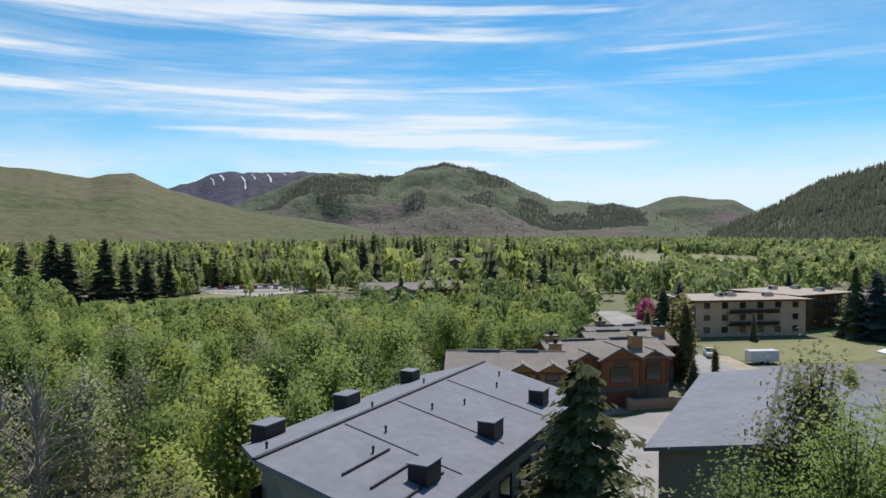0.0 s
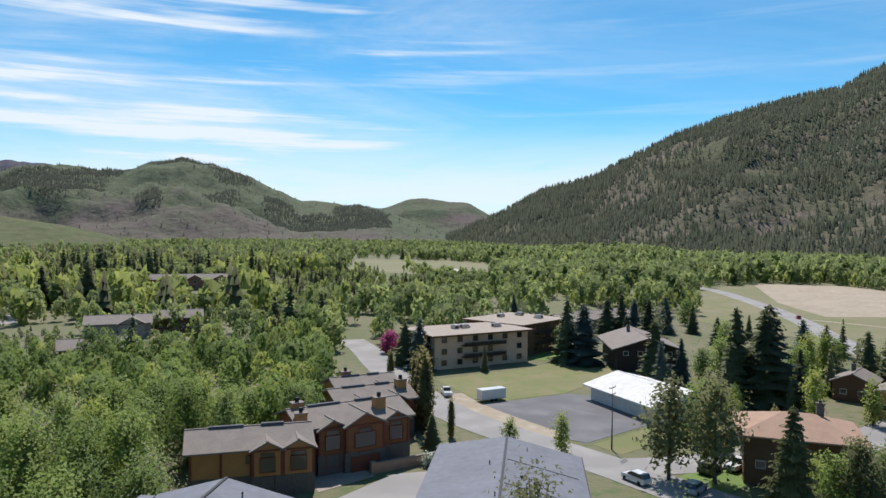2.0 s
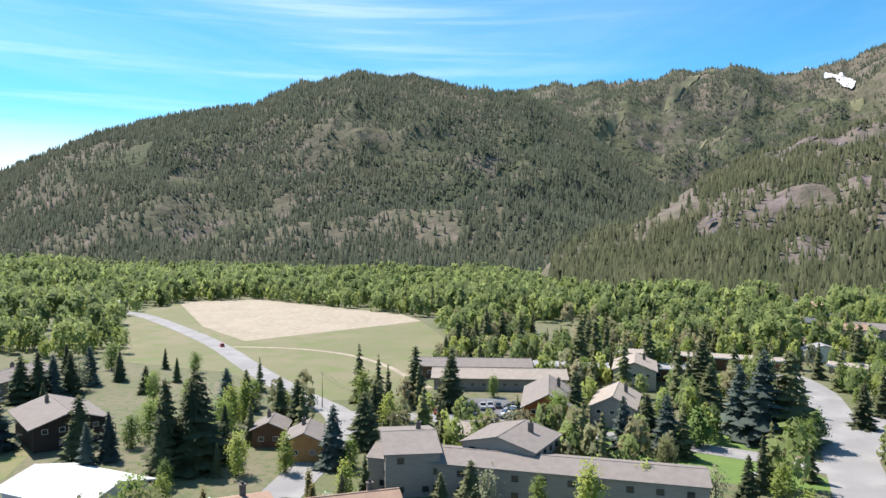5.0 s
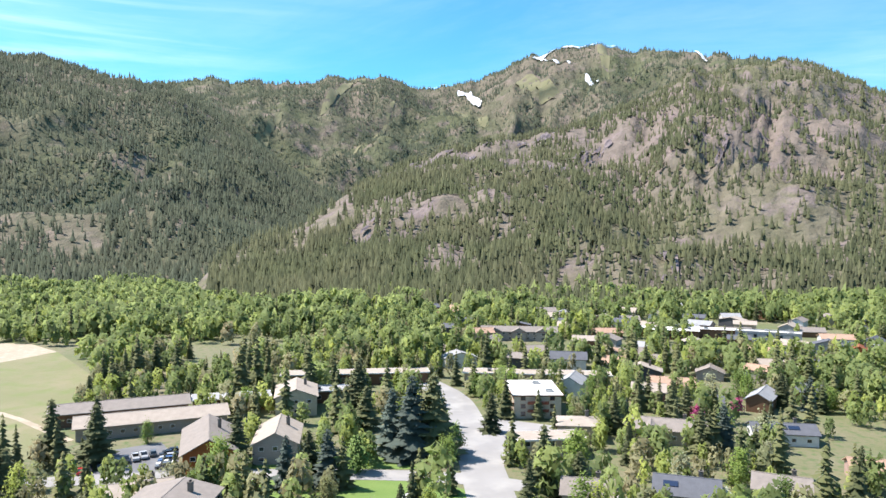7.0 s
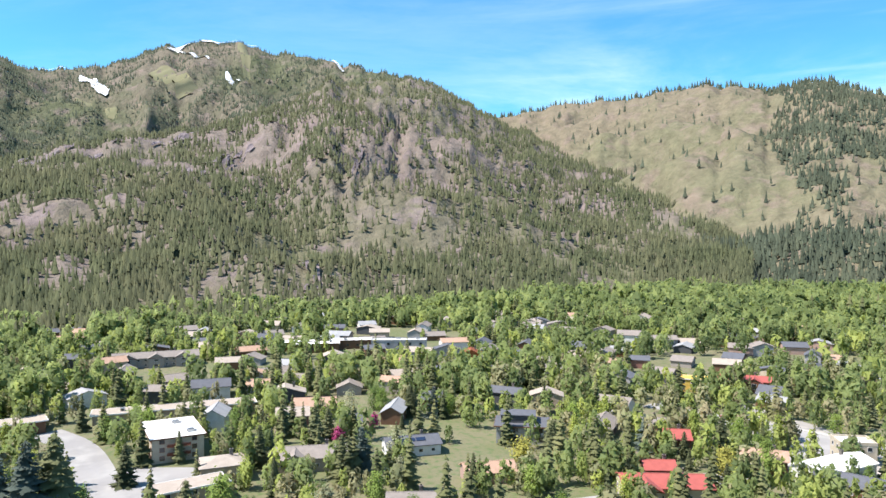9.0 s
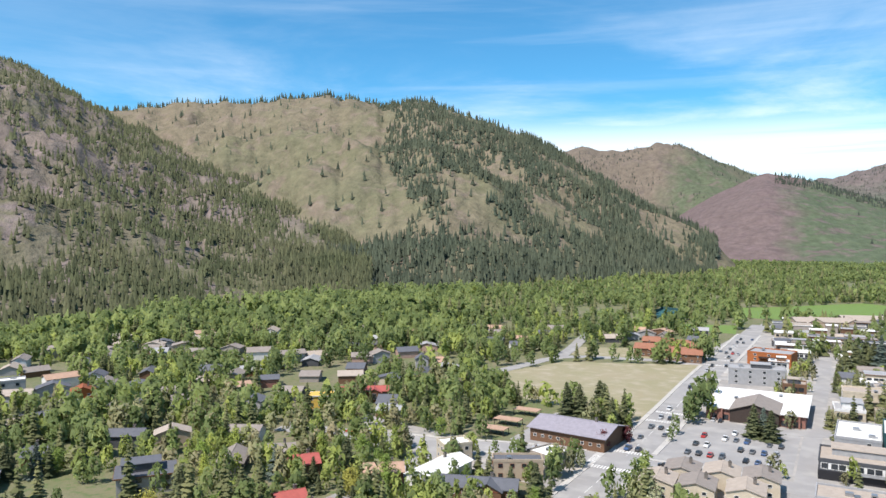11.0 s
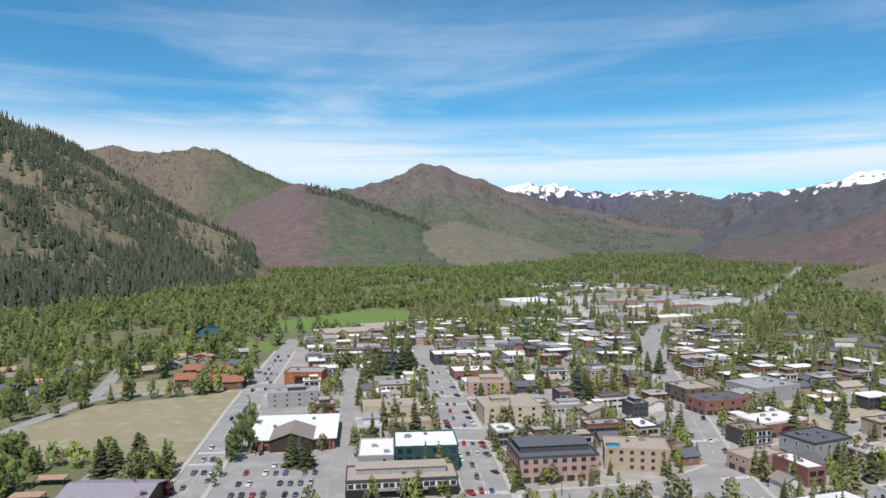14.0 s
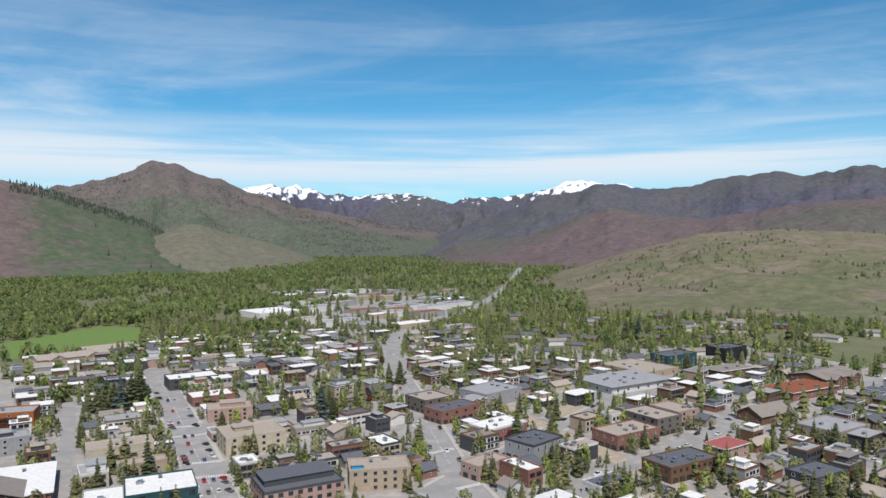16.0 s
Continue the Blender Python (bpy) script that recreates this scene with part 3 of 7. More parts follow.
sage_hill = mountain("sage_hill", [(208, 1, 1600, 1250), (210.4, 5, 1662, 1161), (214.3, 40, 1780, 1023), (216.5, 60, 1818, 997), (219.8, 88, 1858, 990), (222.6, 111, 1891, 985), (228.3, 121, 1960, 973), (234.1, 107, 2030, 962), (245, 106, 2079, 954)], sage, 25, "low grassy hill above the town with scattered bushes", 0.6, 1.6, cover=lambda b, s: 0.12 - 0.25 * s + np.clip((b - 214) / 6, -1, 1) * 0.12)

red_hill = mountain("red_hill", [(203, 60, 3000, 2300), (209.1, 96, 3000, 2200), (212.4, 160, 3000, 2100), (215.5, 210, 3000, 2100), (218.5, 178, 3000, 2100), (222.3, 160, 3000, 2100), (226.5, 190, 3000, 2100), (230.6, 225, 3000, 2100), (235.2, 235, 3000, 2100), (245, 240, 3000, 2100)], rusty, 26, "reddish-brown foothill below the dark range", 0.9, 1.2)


def patchy(seed, size, low, high):
    return lambda b, s, x, y: np.clip((fractal(x / size, y / size, seed, 4) - low) / (high - low), 0, 1)


CLIFFS = [(102.8, 0.60, 2.0, 0.06), (83.6, 0.46, 1.0, 0.05), (112.0, 0.28, 1.0, 0.04), (92.8, 0.46, 1.4, 0.04), (107.0, 0.08, 0.5, 0.03), (90, 0.9, 0.9, 0.06), (84.5, 0.93, 1.4, 0.06), (88.0, 0.84, 1.2, 0.07), (92.5, 0.86, 1.3, 0.06), (97.5, 0.88, 1.6, 0.06), (98.5, 0.62, 1.2, 0.05), (81, 0.72, 1.5, 0.10)]


def front_keep(b, s, x, y):
    k = np.clip((fractal(x / 70, y / 70, 41, 4) - 0.30) / 0.3, 0.10, 1)
    for cb, cs, db, ds in CLIFFS:
        k = k * np.clip(((b - cb) / db) ** 2 + ((s - cs) / ds) ** 2 - 0.5 + 0.5 * (fractal(x / 40, y / 40, 77, 2) - 0.5), 0.05, 1)
    k = k * np.where((b < 83) & (s > 0.42 + 0.3 * fractal(x / 60, y / 60, 19, 3)), 0.12, 1.0)  # open grassy shoulder
    return k * np.clip(1.25 - 0.55 * s, 0, 1)


def flank_keep(b, s, x, y):
    """Thick by the foot and on the flank past the bare face."""
    k = patchy(44, 120, 0.38, 0.56)(b, s, x, y) * (b > 141 + 4 * (1 - s) + 7 * (fractal(x / 160, y / 160, 48, 4) - 0.5))
    return np.maximum(np.maximum(k, (s < 0.16) * 0.9), (s > 0.985) * 0.8) + 0.025


def crest_strip(b, s, x, y):
    return patchy(46, 200, 0.5, 0.62)(b, s, x, y) * 0.8 + (s > 0.99) * 0.3


RUNS = [(90.9, 0.75, 93.5, 0.49, 0.7), (83.9, 0.96, 80.4, 0.64, 0.6), (77.4, 0.57, 75.6, 0.45, 0.7), (86.3, 0.67, 82.7, 0.40, 0.4), (96.1, 0.72, 98.7, 0.56, 1.3), (102.3, 0.97, 102.8, 0.65, 0.6)]


def ski_keep(b, s, x, y):
    k = np.clip((fractal(x / 240, y / 240, 42, 4) - 0.30) / 0.14, 0.15, 1) * (1 - 0.45 * (s > 0.8))
    for b0, s0, b1, s1, wide in RUNS:
        u = np.clip(((b - b0) * (b1 - b0) + (s - s0) * (s1 - s0) * 900) / ((b1 - b0) ** 2 + (s1 - s0) ** 2 * 900), 0, 1)
        d = np.hypot(b - b0 - u * (b1 - b0), (s - s0 - u * (s1 - s0)) * 30)
        k = k * np.clip((d - wide * 0.7) / (wide * 0.3), 0.02, 1)
    return k


HILL_WOODS = [(-9.5, 0.66, 4.6, 0.24), (-5.5, 0.86, 2.2, 0.10), (0.4, 0.97, 2.6, 0.08), (3.6, 0.80, 1.6, 0.06), (2.8, 0.48, 1.5, 0.12), (7.4, 0.55, 1.4, 0.22), (10.5, 0.40, 2.6, 0.22), (13.5, 0.60, 2.4, 0.30), (-2.2, 0.34, 1.0, 0.07)]


def hill_keep(b, s, x, y):
    k = 0.012
    for cb, cs, db, ds in HILL_WOODS:
        k = np.maximum(k, np.clip((1.0 - ((b - cb) / db) ** 2 - ((s - cs) / ds) ** 2 + 1.6 * (fractal(x / 130, y / 130, 61, 4) - 0.5)) * 3, 0, 1))
    return k


def forest_keep(b, s, x, y):
    k = np.clip((fractal(x / 220, y / 220, 40, 4) - 0.34) / 0.12, 0.25, 1)
    for cb, cs, db, ds in ((44.0, 0.46, 1.8, 0.09), (62.8, 0.14, 2.0, 0.06), (40.5, 0.62, 0.8, 0.10), (51.0, 0.30, 0.9, 0.05)):
        k = k * np.clip(((b - cb) / db) ** 2 + ((s - cs) / ds) ** 2 - 0.5 + 1.2 * (fractal(x / 60, y / 60, 78, 3) - 0.5), 0.08, 1)
    return k


slope_woods("forest_mountain_trees", dark_mountain, 44000, forest_keep, 15, "dense dark green conifer forest on the slope", 51, needles="dark_conifer")
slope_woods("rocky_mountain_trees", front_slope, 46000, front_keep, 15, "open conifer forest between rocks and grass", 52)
slope_woods("ski_mountain_trees", ski_mountain, 46000, ski_keep, 17, "conifer forest between the ski runs", 53, cones=DISTANT_CONES, needles="dark_conifer")
slope_woods("grass_mountain_trees", grass_mountain, 26000, flank_keep, 20, "scattered conifers and forest on the flank", 54, needles="dark_conifer")
slope_woods("wooded_hill_trees", mid_hill, 52000, hill_keep, 12, "dark patches of conifers", 55, cones=DISTANT_CONES, needles="far_conifer")
slope_woods("bare_hill_trees", brown_hill, 8000, lambda b, s, x, y: crest_strip(b, s, x, y) * 0.5 + (b > 164.5) * (s > 0.9) * 0.7, 14, "thin rows of conifers on the crest", 56, cones=DISTANT_CONES, needles="far_conifer")
slope_woods("peak_hill_trees", peak_hill, 12000, crest_strip, 10, "dark lines of conifers", 57, cones=DISTANT_CONES, needles="far_conifer")
slope_woods("brown_hill_trees", cone_hill, 7000, lambda b, s, x, y: (b > 171.6) * (s > 0.84) * 0.9 + (b > 174) * 0.01, 15, "row of conifers down the ridge", 58, cones=DISTANT_CONES, needles="far_conifer")
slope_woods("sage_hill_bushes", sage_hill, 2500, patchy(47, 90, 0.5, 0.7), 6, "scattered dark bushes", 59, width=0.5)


# ---- snow and bare runs ----
M["snow"] = material("old_snow", (0.82, 0.84, 0.88), (0.72, 0.74, 0.78), 0.01, rough=0.6)


def draped(name, spec, line, width, mat, label, lift=4.0):
    """A ragged strip lying on a mountain side along (bearing, height share) points; width in degrees."""
    ob, soft, (sd, rugged, gullies), _ = spec
    p = np.array(line, dtype=float)
    t = np.linspace(0, len(p) - 1, 24)
    b, s = np.interp(t, np.arange(len(p)), p[:, 0]), np.interp(t, np.arange(len(p)), p[:, 1])
    n = np.stack([-np.gradient(s) * 30, np.gradient(b)], -1)
    n /= np.linalg.norm(n, axis=1)[:, None] + 1e-9
    half = width * (0.2 + 0.8 * fractal(t * 3.1 + b, t * 0, sd + 3, 3)) * np.clip(np.minimum(t, len(p) - 1 - t) * 4 + 0.25, 0, 1)
    v = []
    for k in np.linspace(-1, 1, 5):
        bb, ss = b + k * half * n[:, 0], np.minimum(s + k * half * n[:, 1] / 30, 1.0)
        r, z = slope_height(soft, bb, ss, sd, rugged, gullies)
        v.append(np.stack([r * np.sin(np.radians(bb)), r * np.cos(np.radians(bb)), z - 3 + lift], -1))
    v = np.concatenate(v)
    i = (np.arange(4)[:, None] * 24 + np.arange(23)[None]).ravel()
    tagged(new(name, link_mesh(name, v, np.stack([i, i + 1, i + 25, i + 24], -1), mat, True)), label, "snow" if "snow" in name else "hillside", kind="structure")


for line, wide in (([(97.0, 0.93), (99.2, 0.965), (101.4, 0.995), (103.4, 0.995)], 0.22), ([(97.0, 0.92), (98.7, 0.81), (99.9, 0.72)], 0.2), ([(101.2, 0.69), (102.1, 0.61)], 0.32), ([(91.2, 0.89), (92.1, 0.8), (92.9, 0.7)], 0.3), ([(109.2, 0.97), (110, 0.89)], 0.25), ([(88.3, 0.98), (90.4, 0.985)], 0.10)):
    draped("snow_patch", ski_mountain, line, wide * 1.5, M["snow"], "thin strip of old snow on a ski run", 9.0)
for b0, s0, s1, wide in ((-17.9, 0.93, 0.80, 0.05), (-17.2, 0.95, 0.84, 0.10), (-15.6, 0.92, 0.72, 0.09), (-14.9, 0.94, 0.83, 0.05), (-13.7, 0.93, 0.78, 0.08), (-12.6, 0.94, 0.86, 0.05)):
    draped("snow_patch", snow_ridge, [(b0, s0), (b0 + 0.25, (s0 + s1) / 2), (b0 + 0.3, s1)], wide, M["snow"], "thin streak of snow in a gully of the far ridge", 3.6)
M["run_grass"] = material("pale_run_grass", (0.20, 0.185, 0.105), (0.165, 0.165, 0.085), 0.01, rough=0.95)
for b0, s0, b1, s1, wide in RUNS:
    draped("ski_run", ski_mountain, [(b0, s0), ((b0 + b1) / 2, (s0 + s1) / 2), (b1, s1)], wide * 0.8, M["run_grass"], "treeless ski run of pale grass", 3.5)
M["cliff"] = material("purple_grey_rock", (0.155, 0.125, 0.135), (0.095, 0.08, 0.085), 0.03, third=(0.23, 0.19, 0.185), scale2=0.08, bump=1.0, bump_scale=0.08)
ro = random.Random(12)
for cb, cs, db, ds in CLIFFS[:11]:
    for k in range(5):
        b0, s0 = cb + db * ro.uniform(-1.1, 1.1), cs + ds * ro.uniform(-1.0, 1.0)
        draped("rock_outcrop", front_slope, [(b0 - db * 0.3, s0 - ds * 0.3), (b0, s0 + ds * ro.uniform(-0.2, 0.3)), (b0 + db * 0.25, s0 + ds * ro.uniform(-0.3, 0.2))], ds * ro.uniform(3, 6), M["cliff"], "outcrop of purple-grey rock", ro.uniform(3.2, 5.0))
draped("scree_chute", front_slope, [(107.0, 0.16), (107.6, 0.09), (108.6, 0.02)], 0.35, M["cliff"], "narrow chute of grey scree", 3.6)


# ---- building kit ----
CLEAR = []


def flat_mat(name, c, **k):
    return material(name, c, tuple(v * 0.86 for v in c), k.pop("scale", 0.6), scale2=k.pop("scale2", 5.0), bump=k.pop("bump", 0.15), bump_scale=k.pop("bump_scale", 30), **k)


M.update(
    cream=flat_mat("cream_stucco", (0.52, 0.45, 0.34)), tan=flat_mat("tan_stucco", (0.42, 0.34, 0.25)), ochre=flat_mat("ochre_stucco", (0.50, 0.26, 0.10)),
    pinkish=flat_mat("pinkish_brick", (0.42, 0.29, 0.24), scale2=8), grey=flat_mat("grey_render", (0.33, 0.33, 0.33)), taupe=flat_mat("taupe_siding", (0.34, 0.30, 0.26), stretch=(1, 1, 6)),
    dark=flat_mat("dark_grey_cladding", (0.075, 0.078, 0.085)), teal=flat_mat("dark_teal_panels", (0.03, 0.085, 0.09)), white=flat_mat("white_render", (0.68, 0.67, 0.64)),
    brick=flat_mat("red_brick", (0.27, 0.135, 0.105), scale2=9), wood=flat_mat("brown_timber", (0.17, 0.095, 0.055), stretch=(1, 1, 5)), darkwood=flat_mat("dark_stained_timber", (0.055, 0.04, 0.033), stretch=(1, 1, 5)),
    redwood=flat_mat("orange_brown_timber", (0.36, 0.12, 0.04), stretch=(1, 1, 5)), stone=flat_mat("rough_grey_stone", (0.17, 0.15, 0.13), bump=0.8, bump_scale=5, scale=2.5),
    membrane=flat_mat("white_roof_membrane", (0.78, 0.77, 0.73)), grey_membrane=flat_mat("grey_roof_membrane", (0.34, 0.34, 0.34), scale=0.3), gravel=flat_mat("tan_gravel_roof", (0.40, 0.34, 0.28), bump=0.5),
    shingle=flat_mat("brown_grey_shingles", (0.27, 0.235, 0.205), bump=0.5, bump_scale=9), slate=flat_mat("slate_grey_roof", (0.12, 0.125, 0.14), bump=0.3), condo_roof=flat_mat("blue_grey_sheet_roof", (0.205, 0.215, 0.245), scale=0.25, scale2=1.3, bump=0.1),
    red_metal=flat_mat("red_metal_roof", (0.40, 0.105, 0.085), rough=0.5), tile=flat_mat("orange_clay_tiles", (0.33, 0.15, 0.09), bump=0.5, bump_scale=8), terracotta=flat_mat("faded_terracotta_roof", (0.44, 0.29, 0.205), bump=0.5, bump_scale=8),
    lavender=flat_mat("lavender_grey_roof", (0.29, 0.27, 0.30), bump=0.3), black=flat_mat("black_metal", (0.025, 0.025, 0.028), rough=0.5), steel=flat_mat("galvanised_steel", (0.45, 0.46, 0.47), rough=0.35, metal=0.8),
    rust=flat_mat("rusty_metal_roof", (0.27, 0.09, 0.04)), blue=flat_mat("bright_blue_sheeting", (0.03, 0.35, 0.62)), yellow=flat_mat("yellow_sheathing", (0.62, 0.42, 0.10)), trim=flat_mat("dark_red_timber_trim", (0.22, 0.075, 0.045)),
    tyre=flat_mat("tyre_rubber", (0.02, 0.02, 0.02)), court=flat_mat("tennis_court_green", (0.03, 0.11, 0.12)),
)


def glass_mat(name, c, rough=0.08):
    m = bpy.data.materials.new(name)
    m.use_nodes = True
    p = m.node_tree.nodes["Principled BSDF"]
    p.inputs["Base Color"].default_value = (*c, 1)
    p.inputs["Roughness"].default_value, p.inputs["Specular IOR Level"].default_value = rough, 0.8
    n = m.node_tree.nodes.new("ShaderNodeTexNoise")
    n.inputs["Scale"].default_value = 0.8
    b = m.node_tree.nodes.new("ShaderNodeBump")
    b.inputs["Strength"].default_value = 0.05
    m.node_tree.links.new(n.outputs["Fac"], b.inputs["Height"])
    m.node_tree.links.new(b.outputs[0], p.inputs["Normal"])
    return m


M["pane"] = glass_mat("dark_window_glass", (0.025, 0.03, 0.035))
M["solar"] = glass_mat("solar_glass", (0.02, 0.03, 0.06))
QUAD = ((0, 3, 2, 1), (4, 5, 6, 7), (0, 1, 5, 4), (1, 2, 6, 5), (2, 3, 7, 6), (3, 0, 4, 7))


def boxes_mesh(name, boxes, mats):
    """boxes: (x0, y0, z0, x1, y1, z1[, material index])"""
    v, f, mi = [], [], []
    for bx in boxes:
        x0, y0, z0, x1, y1, z1 = bx[:6]
        n = len(v)
        v += [(x0, y0, z0), (x1, y0, z0), (x1, y1, z0), (x0, y1, z0), (x0, y0, z1), (x1, y0, z1), (x1, y1, z1), (x0, y1, z1)]
        f += [tuple(n + i for i in q) for q in QUAD]
        mi += [bx[6] if len(bx) > 6 else 0] * 6
    me = bpy.data.meshes.new(name)
    me.from_pydata(v, [], f)
    for m in mats:
        me.materials.append(m)
    me.polygons.foreach_set("material_index", mi)
    return me


def solid_mesh(name, v, f, mat):
    me = bpy.data.meshes.new(name)
    me.from_pydata(v, [], f)
    bm = bmesh.new()
    bm.from_mesh(me)
    bmesh.ops.recalc_face_normals(bm, faces=bm.faces)
    bm.to_mesh(me)
    bm.free()
    me.materials.append(mat)
    return me


def part(name, mesh, parent, label="", m=None):
    ob = new(name, mesh)
    ob.parent = parent
    if m is not None:
        ob.matrix_basis = m
    if label:
        ob["label"] = label
    return ob


def thing(name, x, y, rot, label, category, group="", z=0.0):
    ob = new(name)
    ob.matrix_basis = pose(x, y, z, 0, 0, rot)
    return tagged(ob, label, category, group)


WINDOWS = {}


def window_mesh(w, h, frame_mat, bars=1):
    key = (round(w, 1), round(h, 1), frame_mat, bars)
    if key not in WINDOWS:
        t = 0.10
        o = [(-w / 2, 0), (w / 2, 0), (w / 2, h), (-w / 2, h)]
        i = [(-w / 2 + t, t), (w / 2 - t, t), (w / 2 - t, h - t), (-w / 2 + t, h - t)]
        v = [(a, 0.03, b) for a, b in o] + [(a, -0.10, b) for a, b in o] + [(a, -0.10, b) for a, b in i] + [(a, -0.02, b) for a, b in i]
        f = [(4 * r + k, 4 * r + (k + 1) % 4, 4 * r + 4 + (k + 1) % 4, 4 * r + 4 + k) for r in range(3) for k in range(4)] + [(12, 13, 14, 15)]
        me = bpy.data.meshes.new("window")
        me.from_pydata(v, [], f)
        for m in (M[frame_mat], M["pane"]):
            me.materials.append(m)
        me.polygons.foreach_set("material_index", [0] * 12 + [1])
        WINDOWS[key] = me
    return WINDOWS[key]


def put_windows(parent, w, d, floors, spacing=3.6, size=(1.5, 1.4), frame_mat="white", sides="fblr", bars=1, out=0.0, keep=1.0, seed=1):
    rg = random.Random(seed)
    me = window_mesh(*size, frame_mat, bars)
    for s in sides:
        length, ang = {"f": (w, 0), "b": (w, 180), "r": (d, 90), "l": (d, -90)}[s]
        off = (d if s in "fb" else w) / 2 + out
        n = max(1, int((length - 1.2) / spacing))
        if length < size[0] + 0.5:
            continue
        for z in floors:
            for k in range(n):
                if rg.random() > keep:
                    continue
                u = (k + 0.5) / n * (length - 1.0) - (length - 1.0) / 2
                part("window", me, parent, m=pose(0, 0, 0, 0, 0, ang) @ pose(u, -off, z))


def ribbon_windows(parent, w, d, floors, frame_mat, sides="f", tall=1.5):
    """One framed band of glass with mullions for each storey and side."""
    for s in sides:
        length, ang = {"f": (w, 0), "b": (w, 180), "r": (d, 90), "l": (d, -90)}[s]
        off, half = (d if s in "fb" else w) / 2, length / 2 - 0.8
        for z in floors:
            bars = max(2, int(half * 2 / 2.6))
            bx = [(-half, -0.02, z, half, 0.02, z + tall, 1), (-half - 0.1, -0.10, z - 0.14, half + 0.1, 0.02, z), (-half - 0.1, -0.10, z + tall, half + 0.1, 0.02, z + tall + 0.12)]
            bx += [(-half + 2 * half * k / bars - (0.45 if k % 2 else 0.12), -0.08, z, -half + 2 * half * k / bars + (0.45 if k % 2 else 0.12), 0.02, z + tall) for k in range(bars + 1)]
            part("window_band", boxes_mesh("window_band", bx, [M[frame_mat], M["pane"]]), parent, m=pose(0, 0, 0, 0, 0, ang) @ pose(0, -off, 0))


UNIT = boxes_mesh("rooftop_unit", [(-1.1, -0.8, 0, 1.1, 0.8, 1.0), (-0.9, -0.6, 1.0, 0.9, 0.6, 1.12), (-1.13, -0.5, 0.25, -1.104, 0.5, 0.8, 1), (1.104, -0.5, 0.25, 1.13, 0.5, 0.8, 1), (1.13, -0.25, 0.1, 1.9, 0.25, 0.5)], [M["steel"], M["black"]])


def flat_building(x, y, w, d, rot, h, label, wall="cream", roof="grey_membrane", storeys=3, spacing=3.6, frame_mat="dark", units=2, eave=0.0, band=None, name="commercial_building",
                  category="building", win=(1.6, 1.5), ground=None, shop=False, sides="flr", keep=0.9, penthouse=None, seed=0, balconies="", bal_mat="darkwood"):
    t = thing(name, x, y, rot, label, category)
    CLEAR.append((x, y, w + 1.6, d + 1.6, rot))
    g = h / storeys
    part("wall", boxes_mesh("wall", [(-w / 2, -d / 2, 0, w / 2, d / 2, h)], [M[wall]]), t)
    if ground:
        part("ground_storey", boxes_mesh("ground_storey", [(-w / 2 - 0.12, -d / 2 - 0.12, 0, w / 2 + 0.12, d / 2 + 0.12, g * 0.98)], [M[ground]]), t)
    if eave:
        part("roof", boxes_mesh("roof", [(-w / 2 - eave, -d / 2 - eave, h, w / 2 + eave, d / 2 + eave, h + 0.16), (-w / 2 - eave - 0.06, -d / 2 - eave - 0.06, h - 0.25, w / 2 + eave + 0.06, -d / 2 - eave + 0.1, h + 0.2, 1),
                                         (-w / 2 - eave - 0.06, d / 2 + eave - 0.1, h - 0.25, w / 2 + eave + 0.06, d / 2 + eave + 0.06, h + 0.2, 1), (-w / 2 - eave - 0.06, -d / 2 - eave, h - 0.24, -w / 2 - eave + 0.1, d / 2 + eave, h + 0.19, 1),
                                         (w / 2 + eave - 0.1, -d / 2 - eave, h - 0.24, w / 2 + eave + 0.06, d / 2 + eave, h + 0.19, 1)], [M[roof], M["membrane" if frame_mat == "white" else "wood"]]), t)
    else:
        part("roof", boxes_mesh("roof", [(-w / 2 + 0.3, -d / 2 + 0.3, h, w / 2 - 0.3, d / 2 - 0.3, h + 0.12)], [M[roof]]), t)
        part("parapet", boxes_mesh("parapet", [(-w / 2 - 0.1, -d / 2 - 0.1, h - 0.3, w / 2 + 0.1, -d / 2 + 0.3, h + 0.75), (-w / 2 - 0.1, d / 2 - 0.3, h - 0.3, w / 2 + 0.1, d / 2 + 0.1, h + 0.75),
                                               (-w / 2 - 0.1, -d / 2 + 0.3, h - 0.3, -w / 2 + 0.3, d / 2 - 0.3, h + 0.74), (w / 2 - 0.3, -d / 2 + 0.3, h - 0.3, w / 2 + 0.1, d / 2 - 0.3, h + 0.74)], [M[band or wall]]), t)
    rg = random.Random(seed + int(x * 7 + y * 3))
    for k in range(units):
        part("rooftop_unit", UNIT, t, m=pose(rg.uniform(-w / 3, w / 3), rg.uniform(-d / 3, d / 3), h + 0.14, 0, 0, rg.choice((0, 90))))
    if penthouse:
        pw, pd, ph, pm, px, py = penthouse
        p = part("upper_storey", boxes_mesh("upper_storey", [(px - pw / 2, py - pd / 2, h + 0.13, px + pw / 2, py + pd / 2, h + ph), (px - pw / 2 - 0.4, py - pd / 2 - 0.4, h + ph, px + pw / 2 + 0.4, py + pd / 2 + 0.4, h + ph + 0.25, 1)], [M[pm], M[roof]]), t)
    floors = [k * g + g * 0.33 for k in range(1 if (shop or ground) else 0, storeys)]
    put_windows(t, w, d, floors, spacing if math.hypot(x, y) < 360 else spacing * 1.7, win, frame_mat, sides if math.hypot(x, y) < 300 else sides.replace("r", ""), keep=keep, seed=seed)
    if shop:
        put_windows(t, w, d, [0.35], 4.4, (3.2, 2.3), "black", "fl" if "f" in sides else sides, bars=2, out=0.13 if ground else 0.0, seed=seed)
